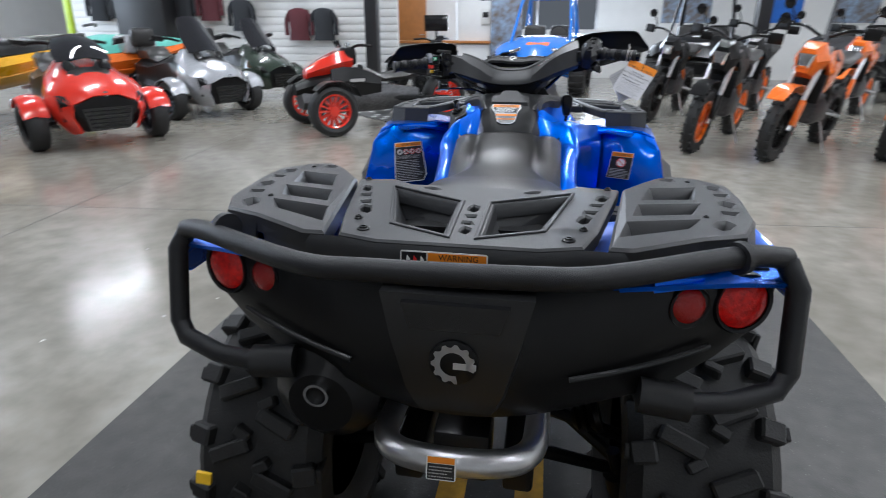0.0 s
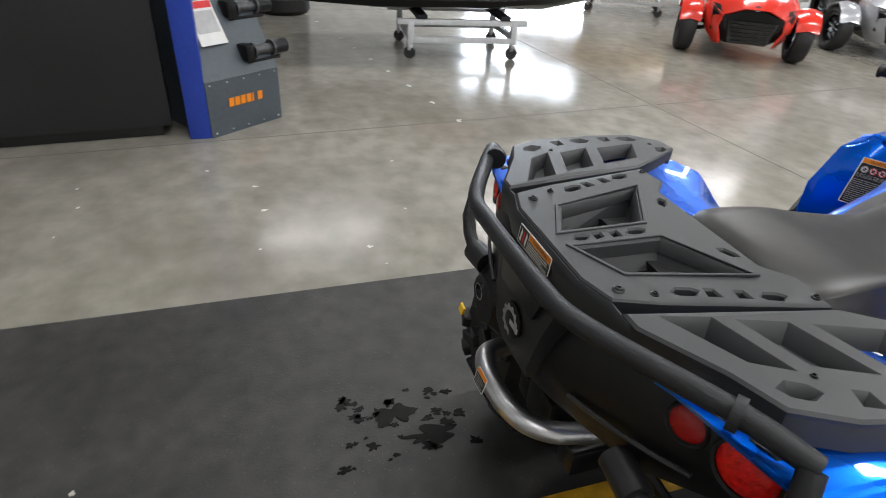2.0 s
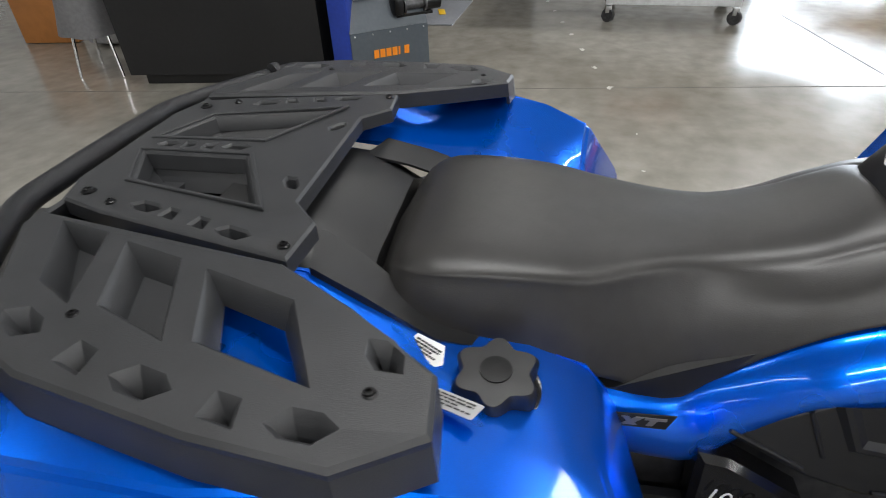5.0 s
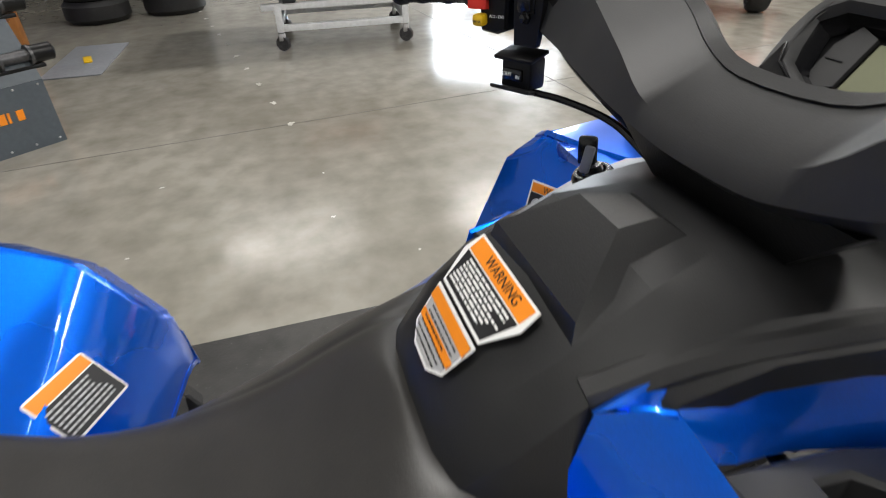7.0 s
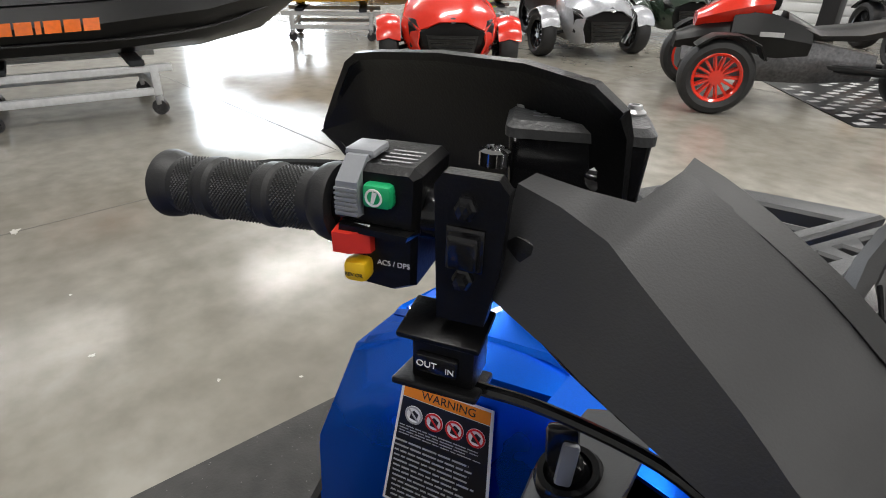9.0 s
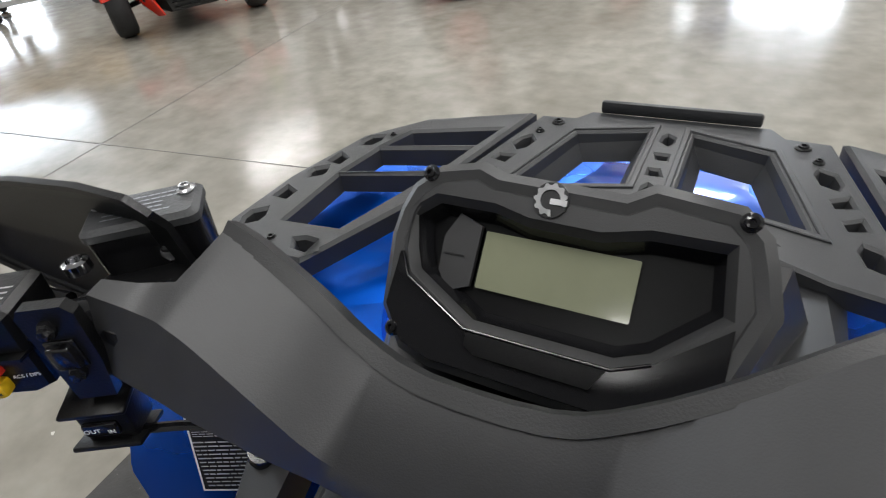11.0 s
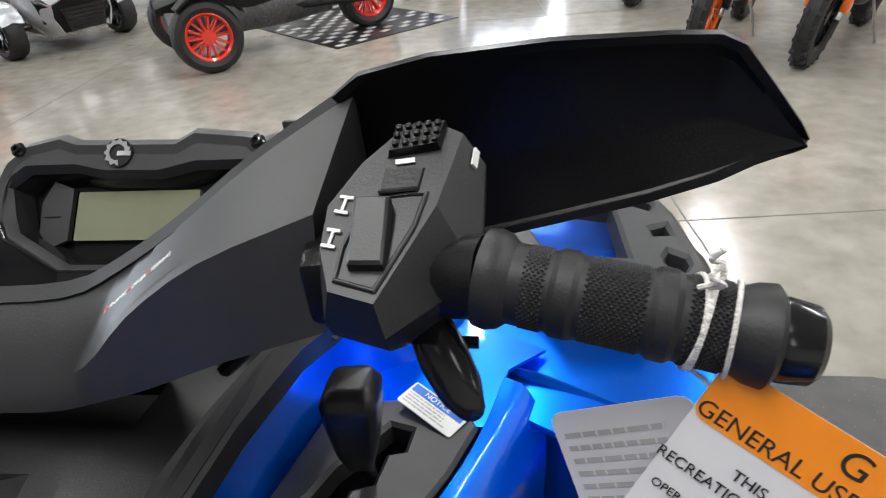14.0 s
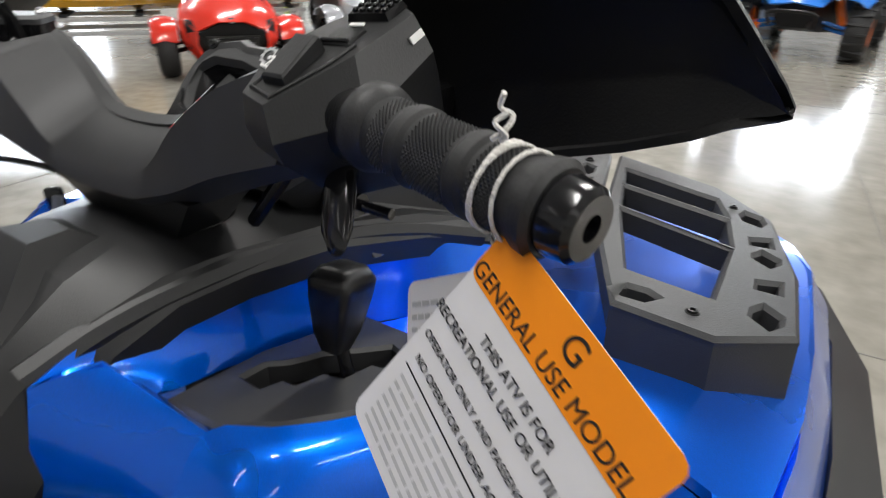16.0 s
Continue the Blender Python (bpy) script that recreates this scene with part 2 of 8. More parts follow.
def inset(poly, d):
    """Moves a flat polygon's sides inward by d (outward if negative)."""
    n, out = len(poly), []
    area2 = sum(poly[i][0] * poly[(i + 1) % n][1] - poly[(i + 1) % n][0] * poly[i][1] for i in range(n))
    sg = 1 if area2 > 0 else -1
    for i in range(n):
        p, q, r = (Vector(poly[(i + k) % n][:2]) for k in (-1, 0, 1))
        e1, e2 = (q - p).normalized(), (r - q).normalized()
        n1, n2 = Vector((-e1.y, e1.x)) * sg, Vector((-e2.y, e2.x)) * sg
        k = max(0.45, 1 + n1.dot(n2))
        out.append(tuple(q + (n1 + n2) / k * d))
    return out


def add_plate(bm, outer, holes, top, thick, c=0.003, taper=0.006, place=None):
    """A plate with through openings whose walls taper, and softened upper edges."""
    def ring(poly, h):
        return [bm.verts.new((p[0], p[1], top + h)) for p in poly]

    def band(a, b):
        n = len(a)
        for i in range(n):
            bm.faces.new((a[i], a[(i + 1) % n], b[(i + 1) % n], b[i]))

    def loop_edges(r):
        return [bm.edges.get((r[i], r[(i + 1) % len(r)])) or bm.edges.new((r[i], r[(i + 1) % len(r)])) for i in range(len(r))]

    before = set(bm.verts)
    tops, lows = [], []
    o0, o1, o2 = ring(inset(outer, c), 0), ring(outer, -c), ring(outer, -thick)
    band(o0, o1), band(o1, o2)
    tops.append(o0), lows.append(o2)
    for h in holes:
        h0, h1, h2 = ring(inset(h, -c), 0), ring(h, -c), ring(inset(h, taper), -thick)
        band(h0, h1), band(h1, h2)
        tops.append(h0), lows.append(h2)
    for group in (tops, lows):
        es = [e for r in group for e in loop_edges(r)]
        bmesh.ops.triangle_fill(bm, use_beauty=True, use_dissolve=False, edges=es)
    if place is not None:
        for v in set(bm.verts) - before:
            v.co = place(v.co)


def smooth_rows(rows, n=3):
    """Rows of points made finer along and across with smooth curves."""
    across = [smooth_path(r, n) for r in rows]
    return [list(r) for r in zip(*[smooth_path(c, n) for c in zip(*across)])]


def mirror_x(poly):
    return [(-p[0], *p[1:]) for p in poly][::-1]


def sheet(rings, thick=0.004):
    """An open surface from rings of points, given thickness."""
    bm = bmesh.new()
    rows = add_loft(bm, rings, closed=False, cap=False)
    bmesh.ops.recalc_face_normals(bm, faces=bm.faces)
    bmesh.ops.solidify(bm, geom=list(bm.faces), thickness=thick)
    return bm


def subdivided(bm, cuts=1):
    bmesh.ops.subdivide_edges(bm, edges=list(bm.edges), cuts=cuts, use_grid_fill=True, smooth=0.25)
    return bm


def frame_of(c, right, up):
    """A pose at c whose x runs along right and y along up."""
    r = Vector(right).normalized()
    n = r.cross(Vector(up)).normalized()
    u = n.cross(r)
    return Matrix((( r.x, u.x, n.x, c[0]), (r.y, u.y, n.y, c[1]), (r.z, u.z, n.z, c[2]), (0, 0, 0, 1)))


def lettering(name, text, size, m, material, parent, align="CENTER", squash=1.0):
    cu = bpy.data.curves.new(name, "FONT")
    cu.body, cu.size, cu.align_x, cu.align_y, cu.extrude = text, size, align, "CENTER", 0.00012
    ob = bpy.data.objects.new(name, cu)
    scene.collection.objects.link(ob)
    dg = bpy.context.evaluated_depsgraph_get()
    me = bpy.data.meshes.new_from_object(ob.evaluated_get(dg))
    bpy.data.objects.remove(ob)
    bpy.data.curves.remove(cu)
    me.transform(m @ Matrix.Diagonal((squash, 1, 1, 1)))
    me.materials.clear()
    me.materials.append(material)
    o = new(name, me)
    o.parent = parent
    return o


def flat(poly, m, t=0.0006):
    """A thin plate in the plane of m."""
    bm = bmesh.new()
    a = [bm.verts.new(m @ Vector((p[0], p[1], 0))) for p in poly]
    b = [bm.verts.new(m @ Vector((p[0], p[1], t))) for p in poly]
    n = len(a)
    bm.faces.new(a), bm.faces.new(b)
    for i in range(n):
        bm.faces.new((a[i], a[(i + 1) % n], b[(i + 1) % n], b[i]))
    return bm


def rect(x0, y0, x1, y1, r=0.0):
    if not r:
        return [(x0, y0), (x1, y0), (x1, y1), (x0, y1)]
    out = []
    for cx, cy, a in ((x1 - r, y0 + r, -90), (x1 - r, y1 - r, 0), (x0 + r, y1 - r, 90), (x0 + r, y0 + r, 180)):
        out += [(cx + r * math.cos(radians(a + k * 30)), cy + r * math.sin(radians(a + k * 30))) for k in range(4)]
    return out


def bars(m, x0, y0, x1, y1, rows, h, t=0.0011, words=True, seed=1):
    """Lines of small print as plain bars."""
    rng = random.Random(seed)
    bm = bmesh.new()
    for i in range(rows):
        y = y1 - (i + 0.5) * (y1 - y0) / rows
        x = x0
        stop = x1 - rng.random() * 0.25 * (x1 - x0)
        while x < stop:
            w = (0.05 + 0.12 * rng.random()) * (x1 - x0) if words else stop - x0
            e = min(x + w, stop)
            vs = [bm.verts.new(m @ Vector((px, py, t))) for px, py in ((x, y - h / 2), (e, y - h / 2), (e, y + h / 2), (x, y + h / 2))]
            bm.faces.new(vs)
            x = e + 0.018 * (x1 - x0)
    return bm

# ---- the showroom ----
RX0, RX1, RY0, RY1, RH = -14.0, 11.0, -7.0, 16.0, 5.0
alone("floor", box(((RX0 + RX1) / 2, (RY0 + RY1) / 2, -0.1), (RX1 - RX0 + 1, RY1 - RY0 + 1, 0.2)), CONC, "polished grey-brown concrete showroom floor", "floor", kind="structure", smooth=0)
alone("ceiling", box(((RX0 + RX1) / 2, (RY0 + RY1) / 2, RH + 0.1), (RX1 - RX0 + 1, RY1 - RY0 + 1, 0.2)), CEIL, "plain light grey ceiling", "ceiling", kind="structure", smooth=0)


def wall_with_opening(name, x0, x1, y, a, b, z0, z1, along_x=True):
    bm = bmesh.new()
    for u0, u1, w0, w1 in ((x0, a, 0, RH), (b, x1, 0, RH), (a, b, 0, z0), (a, b, z1, RH)):
        if u1 - u0 < 0.01 or w1 - w0 < 0.01:
            continue
        c, s = ((u0 + u1) / 2, y, (w0 + w1) / 2), (u1 - u0, 0.2, w1 - w0)
        if not along_x:
            c, s = (c[1], c[0], c[2]), (s[1], s[0], s[2])
        add_box(bm, c, s)
    return alone(name, bm, WALLW, "white painted showroom wall", "wall", kind="structure", smooth=0)


wall_with_opening("wall_north", RX0, RX1, RY1 + 0.1, -1.8, 1.4, 0.9, 3.1)
wall_with_opening("wall_west", RY0, RY1, RX0 - 0.1, 4.9, 8.3, 1.0, 3.4, along_x=False)
wall_with_opening("wall_east", RY0, RY1, RX1 + 0.1, 0, 0, 0, 0, along_x=False)
wall_with_opening("wall_south", RX0, RX1, RY0 - 0.1, 0, 0, 0, 0)

# sawn joints across the slab
JO, JD = Vector((-3.11, 2.59, 0)), Vector((1, 0.085, 0)).normalized()
JN = Vector((-JD.y, JD.x, 0))


def strip(a, b, w, z=0.0016, t=0.0012):
    a, b = Vector(a), Vector(b)
    d = (b - a).normalized()
    s = Vector((-d.y, d.x, 0)) * w / 2
    bm = bmesh.new()
    lo = [bm.verts.new((p.x, p.y, z - t)) for p in (a - s, b - s, b + s, a + s)]
    hi = [bm.verts.new((p.x, p.y, z)) for p in (a - s, b - s, b + s, a + s)]
    bm.faces.new(hi), bm.faces.new(lo[::-1])
    for i in range(4):
        bm.faces.new((lo[i], lo[(i + 1) % 4], hi[(i + 1) % 4], hi[i]))
    return bm


for k in (0, 1, 2):
    p = JO + JN * 4.08 * k
    alone("floor_joint", strip(p - JD * 12, p + JD * 12, 0.007), JOINT, "dark filled saw-cut joint in the concrete", "floor joint", "floor joints", "structure", 0)
for k in (-1, 0, 1, 2):
    p = JO + JD * 4.08 * k
    alone("floor_joint", strip(p - JN * 8, p + JN * 12, 0.007), JOINT, "dark filled saw-cut joint in the concrete", "floor joint", "floor joints", "structure", 0)

# rubber mat under the quad, with two tape strips
mat_bm = bmesh.new()
add_plate(mat_bm, rect(-1.195, -1.73, 1.285, 2.08, 0.06), [], 0.010, 0.0095, 0.003)
alone("floor_mat", mat_bm, MATR, "black speckled rubber mat lying under the quad", "floor mat", smooth=0)
alone("floor_tape", strip((-0.10, -1.6, 0), (-0.075, 1.95, 0), 0.075, 0.0118), TAPE, "worn yellow tape strip stuck on the mat", "floor tape", "tape strips", smooth=0)
alone("floor_tape", strip((0.115, -1.6, 0), (0.125, 1.95, 0), 0.075, 0.0118), TAPE, "worn yellow tape strip stuck on the mat", "floor tape", "tape strips", smooth=0)


def blotch(c, r, seed, z, sx=1.0, sy=1.0, n=40):
    rng = random.Random(seed)
    ph = [rng.random() * 6.28 for _ in range(6)]
    bm = bmesh.new()
    vs = []
    for k in range(n):
        a = 2 * math.pi * k / n
        rr = r * (1 + sum(0.16 * math.sin((j + 2) * a + ph[j]) for j in range(6)))
        vs.append(bm.verts.new((c[0] + sx * rr * math.cos(a), c[1] + sy * rr * math.sin(a), z)))
    bm.faces.new(vs)
    r2 = bmesh.ops.extrude_face_region(bm, geom=list(bm.faces))
    for v in r2["geom"]:
        if isinstance(v, bmesh.types.BMVert):
            v.co.z -= 0.001
    return bm


alone("wet_patch", blotch((-0.50, -0.17), 0.034, 5, 0.0122, 1.0, 1.6), WET, "small dark wet patch on the rubber mat", "water stain", "wet patches", smooth=0)
alone("wet_patch", blotch((-0.40, -0.08), 0.030, 8, 0.0122, 0.9, 2.4), WET, "small dark wet patch on the rubber mat", "water stain", "wet patches", smooth=0)

rng = random.Random(31)
for k in range(44):
    alone("wet_patch", blotch((-0.47 + rng.uniform(-0.13, 0.13), -0.16 + rng.uniform(-0.20, 0.20)), rng.uniform(0.004, 0.015), 50 + k, 0.0121, 1.0, 1.5, 18), WET, "dark water drop on the rubber mat", "water stain", "wet patches", smooth=0)

for (lx, ly) in LAMPS:
    lamp = thing("ceiling_light", "long white tube light fixed under the ceiling", "ceiling light", "ceiling lights", pose(lx, ly, 4.75))
    part("housing", box((0, 0, 0.11), (0.26, 2.46, 0.22), 0.01), WPAINT, lamp)
    part("bracket", box((0, 0.8, 0.235), (0.05, 0.05, 0.03)), WIREG, lamp)
    part("bracket", box((0, -0.8, 0.235), (0.05, 0.05, 0.03)), WIREG, lamp)

# ---- the quad ----
quad = thing("quad_bike", "metallic blue utility quad bike with black racks and tow bumper", "quad bike")


def hexa(x, y, l, w, ang=0.0):
    """A long six-sided slot."""
    c, s = math.cos(radians(ang)), math.sin(radians(ang))
    pts = [(-l / 2, -w * 0.15), (-l / 2 + w * 0.55, -w / 2), (l / 2 - w * 0.55, -w / 2), (l / 2, w * 0.15), (l / 2 - w * 0.55, w / 2), (-l / 2 + w * 0.55, w / 2)]
    return [(x + c * a - s * b, y + s * a + c * b) for a, b in pts]


def trap(x, y, l, w, ang=0.0):
    c, s = math.cos(radians(ang)), math.sin(radians(ang))
    pts = [(-l / 2, -w / 2), (l / 2, -w / 2), (l * 0.2, w / 2), (-l / 2, w / 2)]
    return [(x + c * a - s * b, y + s * a + c * b) for a, b in pts]


def bolt(c, r, parent, nrm=(0, 0, 1), material=None):
    m = frame_of(c, Vector(nrm).orthogonal(), Vector(nrm).cross(Vector(nrm).orthogonal()))
    bm = lathe([(r * 1.5, 0), (r * 1.5, 0.001), (r * 1.05, 0.0022), (r, 0.0022), (r * 0.9, 0.004), (r * 0.5, 0.0042), (r * 0.42, 0.002), (0.0003, 0.002)], 14, m)
    return part("bolt", bm, material or SATINB, parent)


# rear rack: a middle panel and two side panels
def rear_drop(v):
    k = max(0.0, min(1.0, (abs(v.x) - 0.2) / 0.2)) * max(0.0, v.y + 0.02)
    return Vector((v.x, v.y, v.z - 0.035 * k - 0.03 * max(0.0, v.y - 0.1)))


rear_rack = part("rear_rack", loft([[(-0.14, 0.0, 0.882), (0.14, 0.0, 0.882), (0.14, 0.03, 0.882), (-0.14, 0.03, 0.882)], [(-0.14, 0.0, 0.868), (0.14, 0.0, 0.868), (0.14, 0.03, 0.868), (-0.14, 0.03, 0.868)]]), RACKP, quad, "grey-black moulded plastic cargo rack")
mid = [(-0.165, -0.045), (-0.11, -0.062), (0.10, -0.062), (0.155, -0.045), (0.178, 0.02), (0.232, 0.262), (0.165, 0.268), (0.125, 0.232), (-0.125, 0.232), (-0.165, 0.268), (-0.232, 0.262), (-0.182, 0.02)]
cen = [[(0.028, -0.022), (0.098, 0.012), (0.142, 0.188), (0.030, 0.122)]]
cen.append(mirror_x(cen[0]))
mid_holes = cen + [hexa(0.0, -0.005, 0.026, 0.011, 90), trap(0, 0.026, 0.014, 0.012), trap(0, 0.056, 0.014, 0.012, 180), hexa(0.0, 0.095, 0.034, 0.013, 90)]
for s in (1, -1):
    for k, (t, kind) in enumerate(((0.20, 1), (0.36, 0), (0.54, 0), (0.72, 1))):
        x, y = s * (0.148 + t * 0.068), 0.02 + t * 0.235
        mid_holes.append(hexa(x, y, 0.038, 0.014, 90 - s * 16) if kind else trap(x, y, 0.016, 0.014, 90 - s * 16))
    mid_holes.append(hexa(s * 0.085, 0.208, 0.030, 0.012, s * 30))
bm = bmesh.new()
add_plate(bm, mid, mid_holes, 0.920, 0.022, 0.003, 0.004, rear_drop)
part("rack_panel", bm, RACKP, rear_rack)
# deep sloped trays below the two middle openings
for q in cen:
    top = [(p[0], p[1], 0.915) for p in inset(q, -0.012)]
    low = [(p[0], p[1] + 0.004, 0.872) for p in inset(q, 0.016)]
    part("tray_wall", sheet([top + top[:1], low + low[:1]], 0.003), RACKP, rear_rack)
    rim_o, rim_i = inset(q, -0.012), inset(q, -0.006)
    bm = bmesh.new()
    add_plate(bm, rim_o, [rim_i], 0.9225, 0.004, 0.001, 0.0)
    part("tray_rim", bm, RACKP, rear_rack)
side = [(0.184, -0.048), (0.215, -0.048), (0.312, 0.012), (0.372, 0.038), (0.405, 0.110), (0.432, 0.265), (0.440, 0.375), (0.400, 0.438), (0.345, 0.432), (0.285, 0.345), (0.238, 0.262)]
side_holes = [
    [(0.206, 0.000), (0.298, 0.052), (0.322, 0.095), (0.222, 0.060)],
    [(0.236, 0.098), (0.320, 0.128), (0.348, 0.200), (0.252, 0.160)],
    [(0.264, 0.200), (0.345, 0.232), (0.372, 0.335), (0.290, 0.290)],
    hexa(0.352, 0.075, 0.044, 0.019, 62), trap(0.380, 0.150, 0.022, 0.018, 70), hexa(0.394, 0.212, 0.044, 0.020, 78),
    trap(0.405, 0.285, 0.022, 0.018, 80), hexa(0.408, 0.345, 0.044, 0.020, 88), hexa(0.335, 0.388, 0.036, 0.020, 40),
]
for s in (1, -1):
    bm = bmesh.new()
    if s > 0:
        add_plate(bm, side, side_holes, 0.922, 0.028, 0.004, 0.010, rear_drop)
    else:
        add_plate(bm, mirror_x(side), [mirror_x(h) for h in side_holes], 0.922, 0.028, 0.004, 0.010, rear_drop)
    part("rack_side_panel", bm, RACKP, rear_rack)
    # outer skirt
    rim = [(0.312, 0.012), (0.372, 0.038), (0.405, 0.110), (0.432, 0.265), (0.440, 0.375), (0.400, 0.438), (0.345, 0.432)]
    r1 = [rear_drop(Vector((s * x, y, 0.912))) for x, y in rim]
    r2 = [rear_drop(Vector((s * (x + 0.006), y + (0.004 if y > 0.3 else -0.002), 0.880))) for x, y in rim]
    part("rack_skirt", sheet([r1, r2], 0.006), RACKP, rear_rack)
    for x, y, r in ((0.137, -0.024, 0.006), (0.158, 0.02, 0.0042), (0.212, 0.252, 0.0042), (0.337, 0.112, 0.0042), (0.372, 0.385, 0.0048)):
        p = rear_drop(Vector((s * x, y, 0.9205)))
        bolt(p, r, rear_rack)
# turned-down rear lip of the rack, with its warning label
lip = [[(x, y, 0.917), (x, y - 0.006, 0.905), (x, y - 0.004, 0.872)] for x, y in ((-0.30, 0.01), (-0.20, -0.050), (-0.165, -0.048), (-0.11, -0.066), (0.10, -0.066), (0.155, -0.048), (0.20, -0.050), (0.30, 0.01))]
part("rack_lip", sheet(lip, 0.006), RACKP, rear_rack)
wm = frame_of((-0.018, -0.0745, 0.896), (1, 0, 0), (0, 0.10, 1))
lab = part("warning_label", flat(rect(-0.056, -0.017, 0.056, 0.017, 0.003), wm), WHITE, quad, "white, orange and black warning label", 0)
part("label_field", flat(rect(-0.054, -0.015, -0.022, 0.015), wm @ pose(0, 0, 0.0006), 0.0004), LBLACK, lab, "", 0)
part("label_field", flat(rect(-0.020, 0.004, 0.054, 0.015), wm @ pose(0, 0, 0.0006), 0.0004), ORANGE, lab, "", 0)
part("label_field", flat(rect(-0.020, -0.015, 0.054, 0.003), wm @ pose(0, 0, 0.0006), 0.0004), LBLACK, lab, "", 0)
part("small_print", bars(wm, -0.018, -0.014, 0.05, 0.002, 4, 0.0022, 0.0013), WHITE, lab, "", 0)
for i in range(3):
    part("pictogram", flat([(-0.050 + i * 0.009, -0.010), (-0.045 + i * 0.009, -0.012), (-0.043 + i * 0.009, 0.006), (-0.047 + i * 0.009, 0.011)], wm @ pose(0, 0, 0.001), 0.0004), LRED if i % 2 else WHITE, lab, "", 0)
lettering("warning_text", "WARNING", 0.0105, wm @ pose(0.019, 0.0095, 0.0012), LBLACK, lab)
# moulded maker's mark as a plain raised shape
part("moulded_mark", flat([(-0.035, 0.003), (-0.025, -0.006), (0.025, -0.006), (0.035, 0.003), (0.028, 0.008), (-0.028, 0.008)], pose(0, 0.222, 0.9135, -2), 0.002), RACKP, rear_rack, "", 0)

# rear bumper
tow = part("rear_bumper", tube([(-0.436, 0.022, 0.886), (-0.385, -0.006, 0.896), (-0.20, -0.106, 0.900), (-0.10, -0.118, 0.902), (0.08, -0.116, 0.904), (0.178, -0.100, 0.905), (0.352, -0.004, 0.904), (0.425, 0.040, 0.890)], 0.0150, 14, 5), TUBE, quad, "black powder-coated steel tube bumper")
for s in (1, -1):
    kx = 0.915 if s > 0 else 0.945
    part("bumper_side", tube([(s * 0.463 * kx, 0.034, 0.888), (s * 0.480 * kx, 0.018, 0.855), (s * 0.482 * kx, -0.005, 0.742), (s * 0.464 * kx, -0.018, 0.720), (s * 0.40 * kx, -0.035, 0.706), (s * 0.30, -0.050, 0.708), (s * 0.25, -0.045, 0.714)], 0.0150, 12, 0), TUBE, tow)
    part("bumper_sleeve", tube([(s * 0.31, -0.049, 0.708), (s * 0.245, -0.044, 0.712)], 0.0250, 14, 0), PLASTIC, tow)
    part("bumper_joint", tube([(s * 0.346, -0.009, 0.9035), (s * 0.356, -0.002, 0.9035)], 0.0215, 14, 0), TUBE, tow)

# tail panel and lights
def tail_ring(z, hw, y, sag):
    n = 14
    return [(hw * (2 * i / n - 1), y + sag * (2 * i / n - 1) ** 2, z) for i in range(n + 1)]


fascia = [tail_ring(0.872, 0.41, -0.035, 0.085), tail_ring(0.845, 0.420, -0.055, 0.095), tail_ring(0.79, 0.41, -0.075, 0.115), tail_ring(0.745, 0.35, -0.085, 0.10), tail_ring(0.70, 0.27, -0.083, 0.07), tail_ring(0.665, 0.17, -0.070, 0.05)]
tail = part("tail_panel", sheet(fascia, 0.006), SATINB, quad, "matt black moulded tail panel")
part("tail_centre", loft([[(-0.10, -0.088, 0.86), (0.10, -0.088, 0.86), (0.10, -0.05, 0.86), (-0.10, -0.05, 0.86)], [(-0.085, -0.099, 0.80), (0.085, -0.099, 0.80), (0.09, -0.05, 0.80), (-0.09, -0.05, 0.80)], [(-0.065, -0.100, 0.725), (0.065, -0.100, 0.725), (0.08, -0.05, 0.725), (-0.08, -0.05, 0.725)], [(-0.05, -0.088, 0.685), (0.05, -0.088, 0.685), (0.07, -0.05, 0.685), (-0.07, -0.05, 0.685)]]), PLASTIC, tail)
part("tail_recess", loft([[(-0.070, -0.1000, 0.852), (0.070, -0.1000, 0.852), (0.070, -0.08, 0.852), (-0.070, -0.08, 0.852)], [(-0.058, -0.1035, 0.818), (0.058, -0.1035, 0.818), (0.058, -0.08, 0.818), (-0.058, -0.08, 0.818)]]), GLOSSB, tail)
for s in (1, -1):
    part("tail_crease", tube([(s * 0.150, -0.072, 0.742), (s * 0.215, -0.055, 0.752), (s * 0.285, -0.030, 0.764), (s * 0.335, -0.008, 0.775)], 0.004, 8, 4), PLASTIC, tail)
bmx = frame_of((0.0, -0.1015, 0.772), (1, 0, 0), (0, 0.03, 1))
badge = part("tail_badge", lathe([(0.032, -0.004), (0.0325, 0.003), (0.030, 0.0045), (0.0005, 0.0045)], 30, bmx), SATINB, quad, "round badge with silver toothed ring")


def toothed(m, ro, ri, teeth, material, parent, gap=True):
    bm = bmesh.new()
    n = teeth * 4
    out, inn = [], []
    stop = n if not gap else int(n * 0.86)
    for k in range(stop + 1):
        a = 2 * math.pi * k / n - 0.35
        r = ro if (k // 2) % 2 == 0 else ro * 0.86
        out.append(bm.verts.new(m @ Vector((r * math.cos(a), r * math.sin(a), 0.0062))))
        inn.append(bm.verts.new(m @ Vector((ri * math.cos(a), ri * math.sin(a), 0.0062))))
    for i in range(len(out) - 1):
        bm.faces.new((out[i], out[i + 1], inn[i + 1], inn[i]))
    bmesh.ops.solidify(bm, geom=list(bm.faces), thickness=0.0016)
    return part("badge_ring", bm, material, parent, "", 0)


